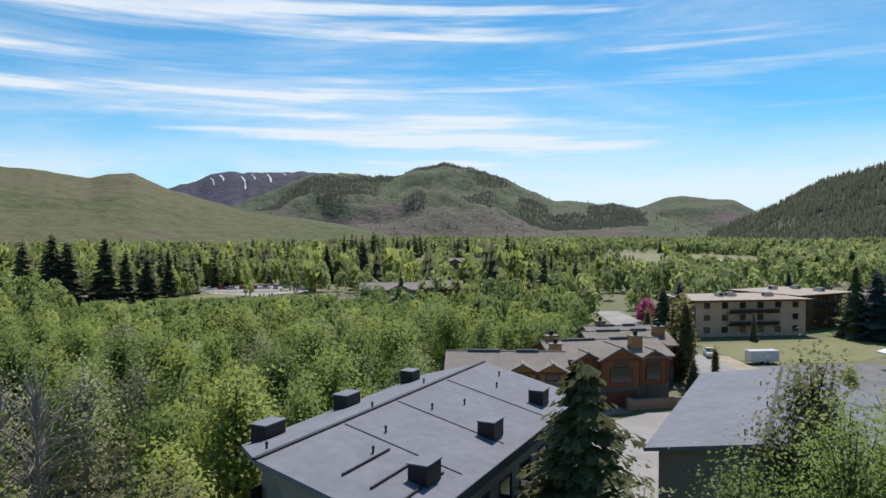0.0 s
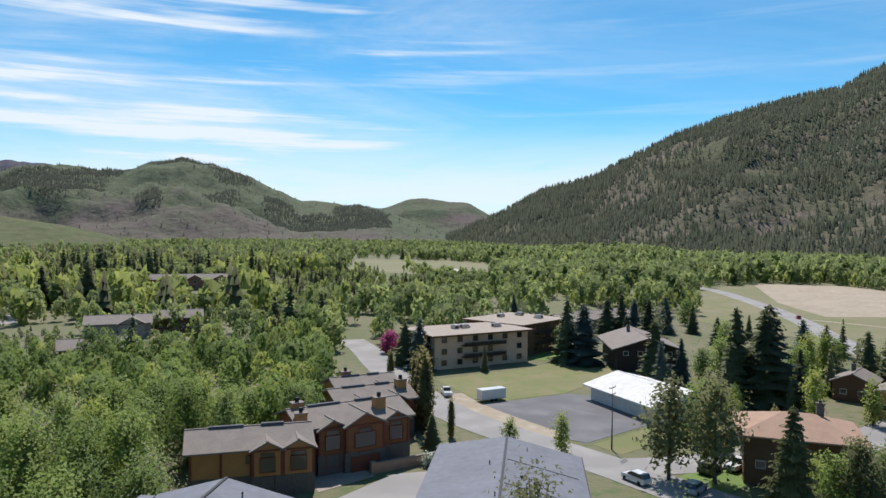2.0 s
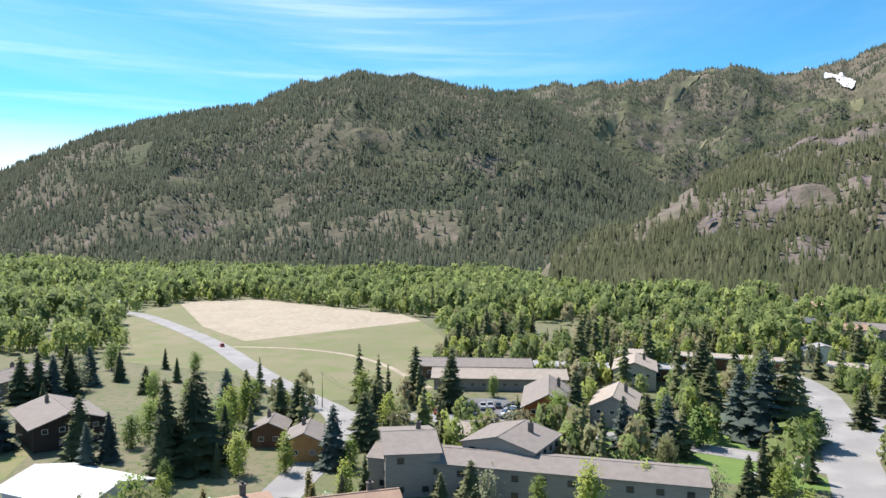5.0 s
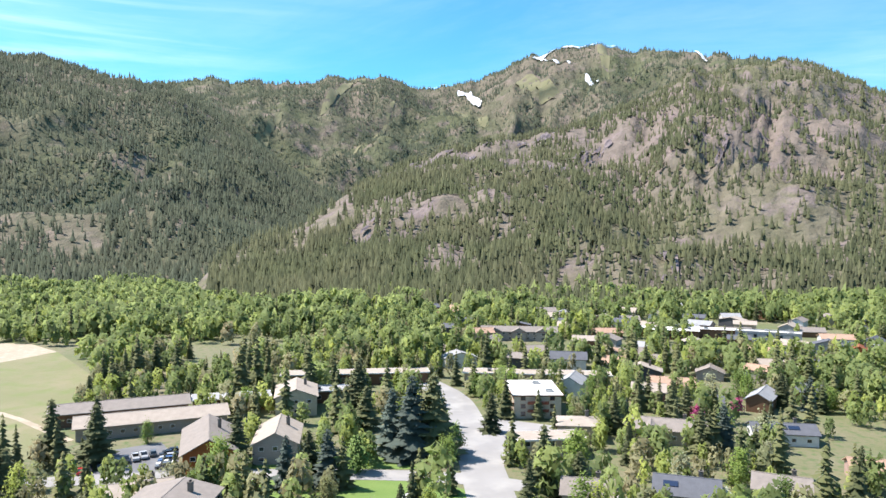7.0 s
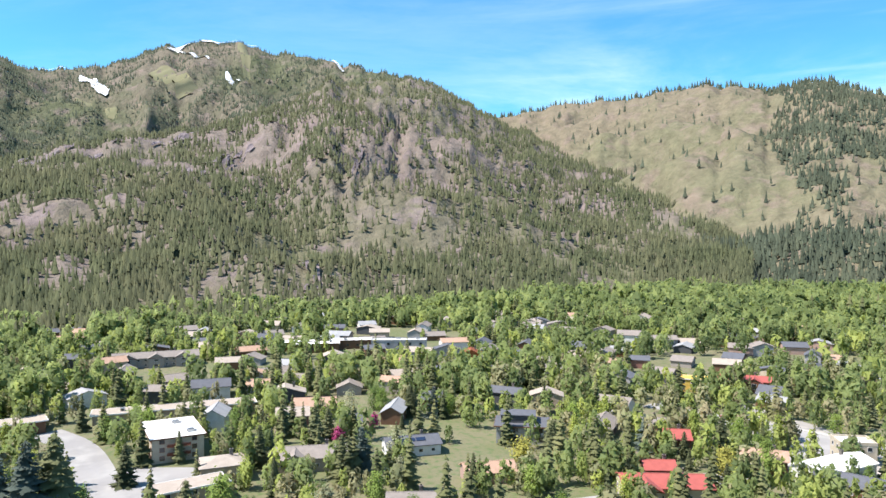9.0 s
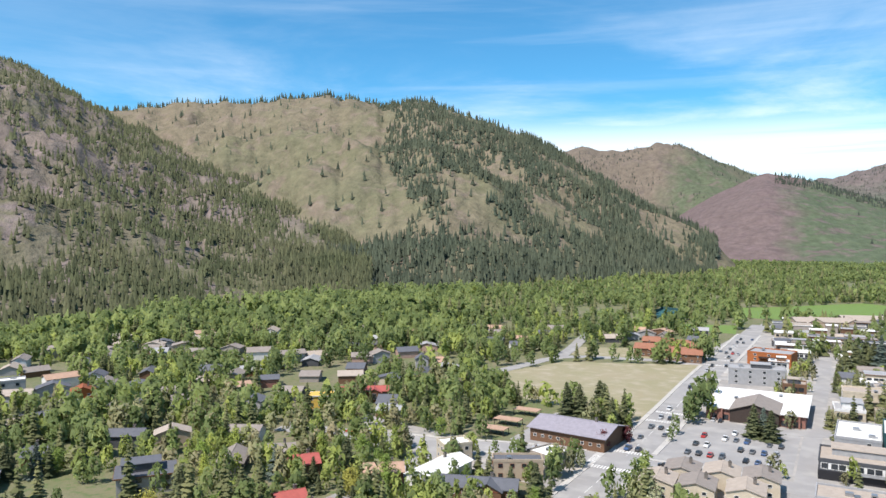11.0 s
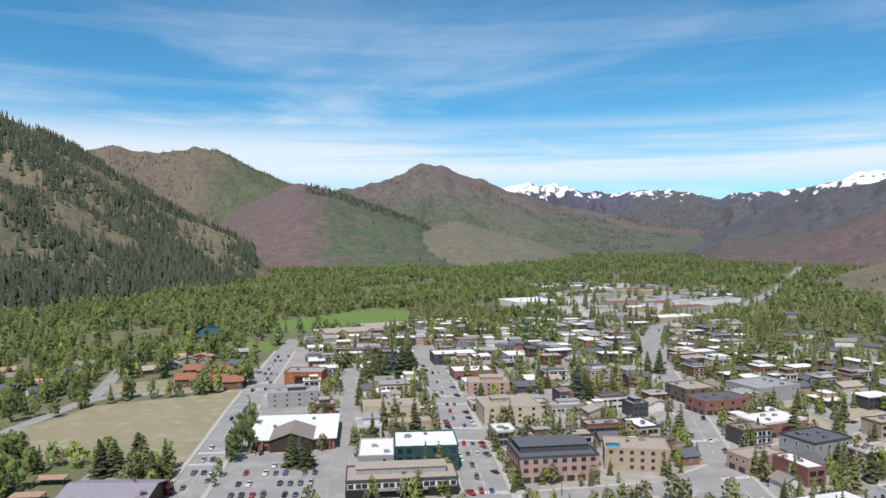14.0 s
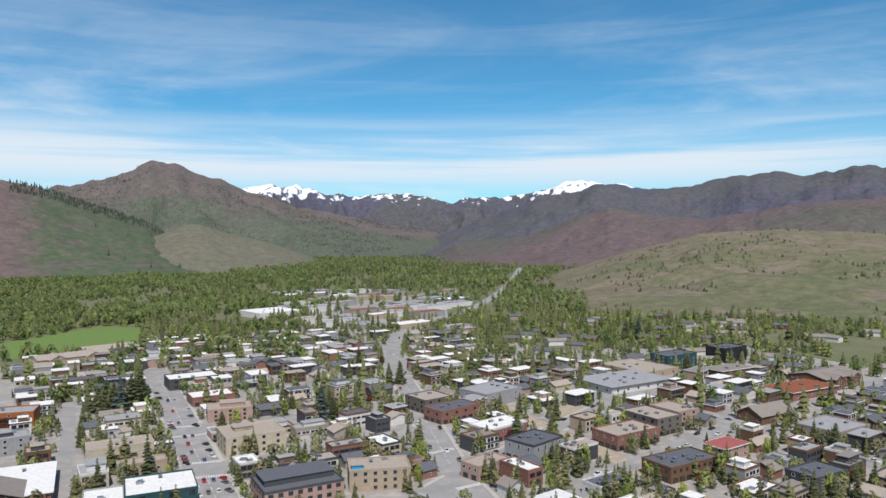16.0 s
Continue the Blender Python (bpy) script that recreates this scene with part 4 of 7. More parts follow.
    for s in balconies:
        length, ang, off = {"f": (w * 0.45, 0, d / 2), "l": (d * 0.8, -90, w / 2), "r": (d * 0.8, 90, w / 2)}[s]
        for k in range(1, storeys):
            z = k * g - 0.15
            bx = [(-length / 2, -1.6, z, length / 2, 0, z + 0.18), (-length / 2, -1.6, z + 1.0, length / 2, -1.5, z + 1.1), (-length / 2, -1.58, z + 0.3, length / 2, -1.54, z + 0.9)]
            bx += [(u - 0.06, -1.6, z + 0.18, u + 0.06, -1.48, z + 1.0) for u in np.linspace(-length / 2 + 0.1, length / 2 - 0.1, 6)]
            part("balcony", boxes_mesh("balcony", bx, [M[bal_mat]]), t, m=pose(0, 0, 0, 0, 0, ang) @ pose(0, -off, 0))
    return t


def gable_shell(w, d, h, rise, over, along):
    """Walls with gable ends and two thick roof planes; along: the ridge's direction, x or y."""
    if along == "y":
        (wv, wf), (rv, rf) = gable_shell(d, w, h, rise, over, "x")
        return ([(-b, a, c) for a, b, c in wv], wf), ([(-b, a, c) for a, b, c in rv], rf)
    x, y = w / 2, d / 2
    wv = [(-x, -y, 0), (x, -y, 0), (x, y, 0), (-x, y, 0), (-x, -y, h), (x, -y, h), (x, y, h), (-x, y, h), (-x, 0, h + rise), (x, 0, h + rise)]
    wf = [(0, 1, 5, 4), (2, 3, 7, 6), (1, 2, 6, 9, 5), (3, 0, 4, 8, 7), (4, 5, 9, 8), (6, 7, 8, 9), (0, 3, 2, 1)]
    k = rise / y
    X, Y, th = x + over, y + over, 0.24
    e, r = h - over * k + 0.05, h + rise + 0.05
    rv = [(sx, yy, zz) for sx in (-X, X) for yy, zz in ((-Y, e), (-Y, e + th), (-0.2, r + th - 0.2 * k), (-0.16, r + th + 0.06), (0.16, r + th + 0.06), (0.2, r + th - 0.2 * k), (Y, e + th), (Y, e), (0, r))]
    rf = [(j, (j + 1) % 9, 9 + (j + 1) % 9, 9 + j) for j in range(9)] + [(8, 7, 6, 5), (8, 5, 4, 3), (8, 3, 2), (8, 2, 1, 0), (14, 15, 16, 17), (12, 13, 14, 17), (11, 12, 17), (9, 10, 11, 17)]
    return (wv, wf), (rv, rf)


def hip_roof(w, d, h, rise, over):
    x, y = w / 2 + over, d / 2 + over
    q = min(x, y) * 0.95
    a, b = (x - q, 0) if x >= y else (0, y - q)
    v = [(-x, -y, h), (x, -y, h), (x, y, h), (-x, y, h), (-x, -y, h + 0.22), (x, -y, h + 0.22), (x, y, h + 0.22), (-x, y, h + 0.22), (-a, -b, h + rise), (a, b, h + rise)]
    f = [(0, 3, 2, 1), (0, 1, 5, 4), (1, 2, 6, 5), (2, 3, 7, 6), (3, 0, 4, 7)]
    f += [(4, 5, 9, 8), (5, 6, 9), (6, 7, 8, 9), (7, 4, 8)] if x >= y else [(4, 5, 8), (5, 6, 9, 8), (6, 7, 9), (7, 4, 8, 9)]
    return v, f


CHIMNEY = boxes_mesh("chimney", [(-0.5, -0.4, -1.5, 0.5, 0.4, 1.5), (-0.6, -0.5, 1.5, 0.6, 0.5, 1.66), (-0.2, -0.2, 1.66, 0.2, 0.2, 2.0, 1)], [M["stone"], M["black"]])


def house(x, y, w, d, rot, h, label, wall="tan", roof="shingle", rise=2.2, along="x", over=0.6, storeys=1, chimney=True, hip=False, frame_mat="white", spacing=3.4, name="house",
          sides="flr", wings=(), deck=False, skylights=0, keep=0.8, group="", porch=None):
    """wings: (offset along the front, width, reach, drop) cross gables that face the front."""
    t = thing(name, x, y, rot, label, "house", group)
    CLEAR.append((x, y, w + 1.6, d + 1.6, rot))
    (wv, wf), (rv, rf) = gable_shell(w, d, h, rise, over, along)
    if hip:
        wv, wf = [(p[0], p[1], min(p[2], h)) for p in wv[:8]], [(0, 1, 5, 4), (1, 2, 6, 5), (2, 3, 7, 6), (3, 0, 4, 7), (0, 3, 2, 1), (4, 5, 6, 7)]
        rv, rf = hip_roof(w, d, h, rise, over)
    part("wall", solid_mesh("wall", wv, wf, M[wall]), t)
    part("roof", solid_mesh("roof", rv, rf, M[roof]), t)
    g = h / storeys
    if math.hypot(x, y) > 230:
        sides = sides.replace("r", "")
    put_windows(t, w, d, [k * g + g * 0.35 for k in range(storeys)], spacing, (1.4, 1.2), frame_mat, sides, keep=keep, seed=int(x))
    for u, ww, reach, drop in wings:
        (wv, wf), (rv, rf) = gable_shell(ww, d / 2 + reach, h - drop, ww * 0.26, 0.5, "y")
        m = pose(u, -(d / 2 + reach) / 2, 0)
        wing = part("front_gable", solid_mesh("front_gable", wv, wf, M[wall]), t, m=m)
        part("gable_roof", solid_mesh("gable_roof", rv, rf, M[roof]), wing)
        put_windows(wing, ww, d / 2 + reach, [k * g + g * 0.3 for k in range(storeys)], ww, (min(2.2, ww * 0.5), g * 0.55), frame_mat, "f", bars=1)
        part("bargeboard", boxes_mesh("bargeboard", [(-ww / 2 - 0.2, -(d / 2 + reach) / 2 - 0.12, h - drop - 0.15, ww / 2 + 0.2, -(d / 2 + reach) / 2 - 0.02, h - drop + 0.1)], [M["trim"]]), wing)
    if chimney:
        part("chimney", CHIMNEY, t, m=pose(w * 0.22, d * 0.12, h + rise * 0.9))
    for k in range(skylights):
        part("solar_panel", boxes_mesh("solar_panel", [(-1.6, -0.9, 0, 1.6, 0.9, 0.1)], [M["solar"]]), t, m=pose(-w / 4 + k * 3.6, -d / 4, h + rise / 2 + 0.40, math.degrees(math.atan2(rise, d / 2))))
    if deck:
        part("deck", boxes_mesh("deck", [(-w / 2, -d / 2 - 2.4, g - 0.2, w / 2, -d / 2 - 0.01, g), (-w / 2, -d / 2 - 2.4, g + 0.9, w / 2, -d / 2 - 2.3, g + 1.0)] +
                                [(u, -d / 2 - 2.4, 0 if k % 3 == 0 else g, u + 0.12, -d / 2 - 2.28, g + 0.9) for k, u in enumerate(np.linspace(-w / 2, w / 2 - 0.12, 10))], [M["darkwood"]]), t)
    return t


LAYER = [0.06]


def ribbon(name, points, width, mat, label, category="road", clear=3.0, kind="structure", z=None):
    """A strip along a smoothed line."""
    p = np.array(points, dtype=float)
    for _ in range(2):
        q = [p[0]]
        for a, b in zip(p[:-1], p[1:]):
            q += [0.75 * a + 0.25 * b, 0.25 * a + 0.75 * b]
        p = np.array(q + [p[-1]])
    tan = np.gradient(p, axis=0)
    tan /= np.linalg.norm(tan, axis=1)[:, None]
    nor = np.stack([-tan[:, 1], tan[:, 0]], -1)
    if z is None:
        LAYER[0] += 0.006
        z = LAYER[0]
    n = len(p)
    top = [(*(a + s * width / 2 * b), z) for s in (1, -1) for a, b in zip(p, nor)]
    v = top + [(a, b, -0.2) for a, b, c in top]
    f = [(i, n + i, n + i + 1, i + 1) for i in range(n - 1)] + [(i, i + 1, 2 * n + i + 1, 2 * n + i) for i in range(n - 1)] + [(n + i + 1, n + i, 3 * n + i, 3 * n + i + 1) for i in range(n - 1)]
    ob = new(name, solid_mesh(name, v, f, M[mat]))
    if clear is not None:
        for a, b in zip(p[:-1], p[1:]):
            c, l = (a + b) / 2, np.linalg.norm(b - a)
            CLEAR.append((c[0], c[1], l + 1, width + clear, math.degrees(math.atan2(*(b - a)[::-1]))))
    return tagged(ob, label, category, kind=kind), p, nor


CLEAR_POLY = []


def sheet(name, points, mat, label, category="ground", z=0.03, clear=True):
    n = len(points)
    v = [(a, b, z) for a, b in points] + [(a, b, -0.2) for a, b in points]
    f = [tuple(range(n))] + [(i, n + i, n + (i + 1) % n, (i + 1) % n) for i in range(n)]
    me = bpy.data.meshes.new(name)
    me.from_pydata(v, [], f)
    bm = bmesh.new()
    bm.from_mesh(me)
    bmesh.ops.triangulate(bm, faces=[fc for fc in bm.faces if len(fc.verts) > 4])
    bmesh.ops.recalc_face_normals(bm, faces=bm.faces)
    bm.to_mesh(me)
    bm.free()
    me.materials.append(M[mat])
    if clear:
        CLEAR_POLY.append(points)
    return tagged(new(name, me), label, category, kind="structure")


# ---- trees as single things ----
def spruce_crown(tiers, branches, rng, fine, ragged=0.65):
    """Whorls of drooping branches; height 1, radius about 1."""
    v, f = [], []

    def tri(a, b, c):
        n = len(v)
        v.extend((a, b, c))
        f.append((n, n + 1, n + 2))
    for k in range(tiers):
        s = k / tiers
        z, reach = 0.05 + 0.93 * s, (1 - s) ** 0.8 * (0.85 + 0.15 * math.sin(k * 2.1))
        for i in range(branches):
            a = 2 * math.pi * (i + rng.random() * 0.8) / branches + k * 1.3
            L = reach * rng.uniform(ragged, 1.12) + 0.03
            droop = L * rng.uniform(0.02, 0.10)
            ca, sa = math.cos(a), math.sin(a)
            zz = z + rng.uniform(-0.02, 0.02)
            wd = L * (0.30 if fine else 0.42) + 0.02
            tip = (ca * L, sa * L, zz - droop)
            mid = 0.55
            l1 = (ca * L * mid - sa * wd, sa * L * mid + ca * wd, zz - droop * 1.1)
            r1 = (ca * L * mid + sa * wd, sa * L * mid - ca * wd, zz - droop * 1.1)
            top = (ca * L * 0.05, sa * L * 0.05, zz + 0.035)
            tri(top, r1, tip), tri(top, tip, l1)
            if fine:
                for _ in range(fine):
                    q, side = rng.uniform(0.3, 1.05), rng.uniform(-1, 1) * wd * 0.8
                    cx, cy, cz = ca * L * q - sa * side, sa * L * q + ca * side, zz - droop * q + 0.012
                    e = 0.055 + 0.09 * L * rng.random()
                    b = a + rng.uniform(-0.9, 0.9)
                    tri((cx, cy, cz + 0.008), (cx + e * math.cos(b) - e * 0.4 * math.sin(b), cy + e * math.sin(b) + e * 0.4 * math.cos(b), cz - 0.008), (cx + e * math.cos(b) + e * 0.4 * math.sin(b), cy + e * math.sin(b) - e * 0.4 * math.cos(b), cz - 0.018))
    return v, f


def leafy_crown(limbs, per, leaf, rng, low=0.25, spread=1.0, droop=0.0, width=4.0, height=12.0):
    """Leaves in loose sprays round the ends of limbs; returns leaves and limb lines."""
    v, f, lines = [], [], []
    for k in range(limbs):
        s = (k + 0.5) / limbs
        a = k * 2.4 + rng.uniform(-0.4, 0.4)
        h0 = low * 0.6 + (0.8 - low * 0.6) * s * rng.uniform(0.7, 1.0)
        reach = spread * (math.sin(math.pi * min(1, 0.18 + 0.80 * s)) ** 0.7) * rng.uniform(0.45, 1.0)
        end = Vector((reach * math.cos(a), reach * math.sin(a), min(0.97, low + (0.97 - low) * s + rng.uniform(-0.06, 0.08))))
        lines.append((Vector((0, 0, h0)), end))
        for _ in range(per):
            q = rng.uniform(0.35, 1.0)
            c = Vector((0, 0, h0)).lerp(end, q)
            rad = 0.30 * spread
            c += Vector((rng.gauss(0, rad * 0.55), rng.gauss(0, rad * 0.55), rng.gauss(0, 0.07) - droop * rng.random()))
            face = (Vector((c.x, c.y, 0.45 + 0.5 * (c.z - 0.4))) + Vector((rng.gauss(0, 0.5), rng.gauss(0, 0.5), rng.gauss(0, 0.4)))).normalized()
            u = face.cross(Vector((rng.gauss(0, 1), rng.gauss(0, 1), rng.gauss(0, 1)))).normalized()
            w = face.cross(u)
            e = leaf * rng.uniform(0.6, 1.4)
            u, w = Vector((u.x / width, u.y / width, u.z / height)), Vector((w.x / width, w.y / width, w.z / height))
            n = len(v)
            v += [c - u * e - w * e * 0.6, c + u * e - w * e * 0.5, c + w * e + u * e * 0.1]
            f.append((n, n + 1, n + 2))
    return v, f, lines


def trunk_mesh(name, top, r0, mat, lines=(), scale=(1, 1, 1), sides=6, limb_r=0.3):
    """A tapered, slightly bent trunk with limbs, in metres."""
    v, f = [], []

    def tube(a, b, ra, rb):
        d = (b - a).normalized()
        u = d.cross(Vector((0.3, 0.9, 0.2))).normalized()
        w = d.cross(u)
        n = len(v)
        for c, rr in ((a, ra), (b, rb)):
            v.extend(c + (u * math.cos(2 * math.pi * i / sides) + w * math.sin(2 * math.pi * i / sides)) * rr for i in range(sides))
        f.extend((n + i, n + (i + 1) % sides, n + sides + (i + 1) % sides, n + sides + i) for i in range(sides))
    pts = [Vector((0.12 * r0 * math.sin(k * 2.0), 0.12 * r0 * math.cos(k * 1.7), top * k / 4)) for k in range(5)]
    pts[0].z = -0.15
    for k in range(4):
        tube(pts[k], pts[k + 1], r0 * (1 - 0.22 * k), r0 * (1 - 0.22 * (k + 1)))
    for a, b in lines:
        a, b = Vector((a.x * scale[0], a.y * scale[1], a.z * scale[2])), Vector((b.x * scale[0], b.y * scale[1], b.z * scale[2]))
        m = a.lerp(b, 0.5) + Vector((0, 0, 0.04 * scale[2]))
        tube(a, m, r0 * limb_r, r0 * limb_r * 0.6), tube(m, b, r0 * limb_r * 0.6, r0 * 0.06)
    me = bpy.data.meshes.new(name)
    me.from_pydata(v, [], f)
    me.materials.append(mat)
    return me


def tri_mesh(name, v, f, scale, mat, sprays=False, leafy=False):
    a = np.array([tuple(p) for p in v], dtype=np.float32) * np.array(scale, dtype=np.float32)
    f = np.array(f)
    if sprays:
        return link_mesh(name, a, face_up(a, f), mat, True, None, spray_normals(a))
    if leafy:
        top = float(a[:, 2].max())
        unit = a / np.array((np.abs(a[:, :2]).max(), np.abs(a[:, :2]).max(), top))
        f, n = crown_normals(unit, f)
        return link_mesh(name, a, f, mat, True, None, n)
    return link_mesh(name, a, f, mat)


PROTO = {}
M["poplar_leaf"] = material("brownish_poplar_leaves", (0.27, 0.24, 0.09), (0.21, 0.19, 0.075), 0.4, soft_light=0.4, rough=0.85)
# paler than fir: sunlight on the near crowns is put into the base colour
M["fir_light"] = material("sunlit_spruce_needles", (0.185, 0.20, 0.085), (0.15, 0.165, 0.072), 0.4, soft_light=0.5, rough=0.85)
M["redwood_dark"] = flat_mat("red_brown_timber", (0.29, 0.125, 0.055), stretch=(1, 1, 5))
M["lodge_wall"] = flat_mat("pale_tan_stucco", (0.72, 0.50, 0.35))


def make_proto(key, name, label, category, mat, kind, rng, height, width, **k):
    if kind == "spruce":
        v, f = spruce_crown(k["tiers"], k["branches"], rng, k.get("fine", 0), k.get("ragged", 0.65))
        trunk = trunk_mesh("trunk", height * 0.9, 0.014 * height + 0.05, M["bark"])
    else:
        v, f, lines = leafy_crown(k["limbs"], k["per"], k["leaf"], rng, k.get("low", 0.25), 1.0, k.get("droop", 0.0), width, height)
        trunk = trunk_mesh("trunk", height * 0.85, 0.016 * height + 0.06, M[k.get("bark", "bark")], lines if k.get("limbed", True) else lines[::4], (width, width, height), 5)
    PROTO[key] = (name, label, category, trunk, tri_mesh("crown", v, f, (width, width, height), M[mat], kind == "spruce" and not k.get("open", False), kind != "spruce"), height)


def tree(key, x, y, h, rng=random.Random(3), clear=None, wide=1.0, lean=0.0):
    name, label, category, trunk, crown, h0 = PROTO[key]
    ob = new(name)
    s = h / h0
    ob.matrix_basis = pose(x, y, 0, lean, 0, rng.uniform(0, 360)) @ Matrix.Diagonal((s * wide, s * wide, s, 1))
    tagged(ob, label, category, "trees")
    part("trunk", trunk, ob)
    part("crown", crown, ob)
    if clear:
        CLEAR.append((x, y, clear, clear, 0))
    return ob


rt = random.Random(21)
for i in range(2):
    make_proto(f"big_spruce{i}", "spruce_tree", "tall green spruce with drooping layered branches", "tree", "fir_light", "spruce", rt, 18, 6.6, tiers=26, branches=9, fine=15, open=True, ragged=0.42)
for i in range(4):
    make_proto(f"spruce{i}", "spruce_tree", "dark green spruce with a pointed crown", "tree", "fir", "spruce", rt, 15, rt.uniform(3.4, 4.6), tiers=18, branches=10, fine=3)
for i in range(2):
    make_proto(f"blue{i}", "blue_spruce_tree", "blue-grey spruce with a pointed crown", "tree", "spruce", "spruce", rt, 13, rt.uniform(3.2, 4.2), tiers=18, branches=10, fine=3)
make_proto("pine", "pine_tree", "open-crowned pine with tufted olive needles", "tree", "pine", "leafy", rt, 15, 4.2, limbs=44, per=150, leaf=0.15, low=0.22)
make_proto("pine1", "pine_tree", "broad pine with tufted olive needles", "tree", "pine", "leafy", rt, 14, 4.6, limbs=30, per=60, leaf=0.3, limbed=False, low=0.25)
for i in range(4):
    make_proto(f"near_leaf{i}", "cottonwood_tree", "cottonwood in fresh spring leaf with grey limbs", "tree", "leaf_thing", "leafy", rt, 14, 4.9, limbs=34, per=150, leaf=0.18, low=0.13)
for i in range(2):
    make_proto(f"front_leaf{i}", "cottonwood_tree", "cottonwood in fresh green leaf beside the condos", "tree", "leaf_thing", "leafy", rt, 13, 3.6, limbs=40, per=300, leaf=0.085, low=0.2)
for i in range(4):
    make_proto(f"leaf{i}", "leafy_tree", "broadleaf tree in light green spring leaf", "tree", "leaf_thing", "leafy", rt, 11, 4.0, limbs=24, per=64, leaf=0.26, limbed=False, low=0.12)
for i in range(2):
    make_proto(f"fresh{i}", "leafy_tree", "young tree in yellow-green spring leaf", "tree", "leaf_fresh", "leafy", rt, 10, 3.0, limbs=22, per=66, leaf=0.23, limbed=False, low=0.10)
    make_proto(f"near_fresh{i}", "cottonwood_tree", "cottonwood in bright yellow-green leaf", "tree", "leaf_fresh", "leafy", rt, 12, 3.8, limbs=32, per=150, leaf=0.17, low=0.12)
    make_proto(f"pale{i}", "budding_tree", "half-bare tree with grey-green buds", "tree", "leaf_pale", "leafy", rt, 11, 4.0, limbs=22, per=26, leaf=0.28, limbed=False, low=0.18)
    make_proto(f"near_pale{i}", "budding_tree", "half-bare cottonwood with grey limbs and few leaves", "tree", "leaf_pale", "leafy", rt, 13, 4.2, limbs=36, per=60, leaf=0.15, low=0.16, bark="bare")
make_proto("bare", "bare_tree", "leafless tree with pale tangled branches", "tree", "leaf_pale", "leafy", rt, 14, 5.0, limbs=60, per=4, leaf=0.08, low=0.10, bark="bare")
make_proto("poplar", "columnar_poplar_tree", "narrow columnar poplar with brownish new leaves", "tree", "poplar_leaf", "leafy", rt, 12, 1.5, limbs=34, per=70, leaf=0.22, limbed=False, low=0.06)
make_proto("pink", "blossom_tree", "small tree in deep pink blossom", "tree", "blossom", "leafy", rt, 6, 2.6, limbs=18, per=55, leaf=0.24, limbed=False, low=0.15)
make_proto("white", "blossom_shrub", "shrub covered in white blossom", "shrub", "white_blossom", "leafy", rt, 4, 2.6, limbs=16, per=50, leaf=0.22, limbed=False, low=0.1)
make_proto("plum", "plum_tree", "round tree with dark purple leaves", "tree", "plum", "leafy", rt, 7, 2.8, limbs=18, per=50, leaf=0.28, limbed=False, low=0.15)
make_proto("willow", "willow_tree", "weeping willow in yellow spring leaf", "tree", "willow", "leafy", rt, 10, 4.6, limbs=30, per=55, leaf=0.28, limbed=False, low=0.3, droop=0.25)
make_proto("round", "maple_tree", "round maple in bright green leaf", "tree", "lush", "leafy", rt, 9, 4.2, limbs=36, per=55, leaf=0.32, limbed=False, low=0.14)


# ---- open ground, roads ----
sheet("downtown_pavement", [(215, -262), (130, -250), (113, -713), (62, -720), (-94, -797), (-241, -1072), (-420, -1250), (-470, -1120), (-321, -741), (-375, -592), (-550, -560), (-560, -400), (-400, -240), (-295, -209), (-120, -215), (60, -215), (180, -225)], "asphalt_worn", "worn grey paving and gravel between the town's buildings", "pavement", 0.02, clear=False)
sheet("hotel_lawn", [(58.7, 165.8), (60.4, 140.1), (82.0, 142.8), (94.9, 151.2), (112.8, 166.5), (100.1, 179.4), (86.3, 171.7)], "lawn", "mown lawn with dry patches before the lodge", "lawn")
sheet("green_patch", [(92, 184), (101, 179), (112, 184), (104, 194)], "lush", "bright watered lawn by the lodge", "lawn", 0.05)
sheet("parking_lot", [(59.9, 138.8), (81.5, 141.9), (88.0, 137.7), (84.4, 114.5), (65.9, 107.5), (61.0, 115.3)], "asphalt_dark", "dark asphalt parking lot with worn patches", "parking lot", 0.05)
sheet("verge", [(66.5, 106.5), (85, 113.5), (84, 106), (68, 100)], "lawn", "strip of dry grass beside the lot", "lawn")
sheet("driveway", [(10, 62), (17, 60), (32, 86), (52, 92), (50, 101), (30, 103), (20, 96)], "asphalt", "pale asphalt driveway between the condos", "driveway", 0.04)
sheet("paved_court", [(18, 99), (27, 103), (26, 107), (24, 112), (17, 106)], "gravel", "reddish paved forecourt", "driveway", 0.06)
sheet("bare_field", [(387, 411), (433, 377), (401, 230), (376, 202), (266, 239), (295, 295)], "soil", "bare pale ploughed field", "field", 0.05)
sheet("meadow", [(200, 242), (304, 368), (330, 385), (387, 411), (295, 295), (266, 239), (376, 202), (308, 149), (200, 112), (184, 131), (203, 193)], "meadow", "rough green and yellow meadow", "field", 0.04)
sheet("far_pasture", [(209, 895), (307, 820), (329, 677), (235, 548), (179, 583), (139, 638)], "meadow", "flat pasture beyond the trees", "field", 0.04)
sheet("vacant_lot", [(213, -366), (189, -437), (106, -474), (102, -398), (97, -316), (143, -326), (168, -331)], "dry_lot", "vacant lot of dry grass and soil", "field", 0.04)
sheet("side_lot", [(196, -466), (206, -500), (150, -520), (140, -477)], "dry_lot", "small lot of dry grass", "field", 0.04)
sheet("sports_field", [(164, -841), (119, -883), (46, -972), (2, -936), (3, -767), (137, -751)], "lush", "mown green sports field", "lawn", 0.05)
sheet("school_lawn", [(222, -662), (130, -686), (120, -631), (209, -622)], "lush", "green school lawn", "lawn", 0.05)
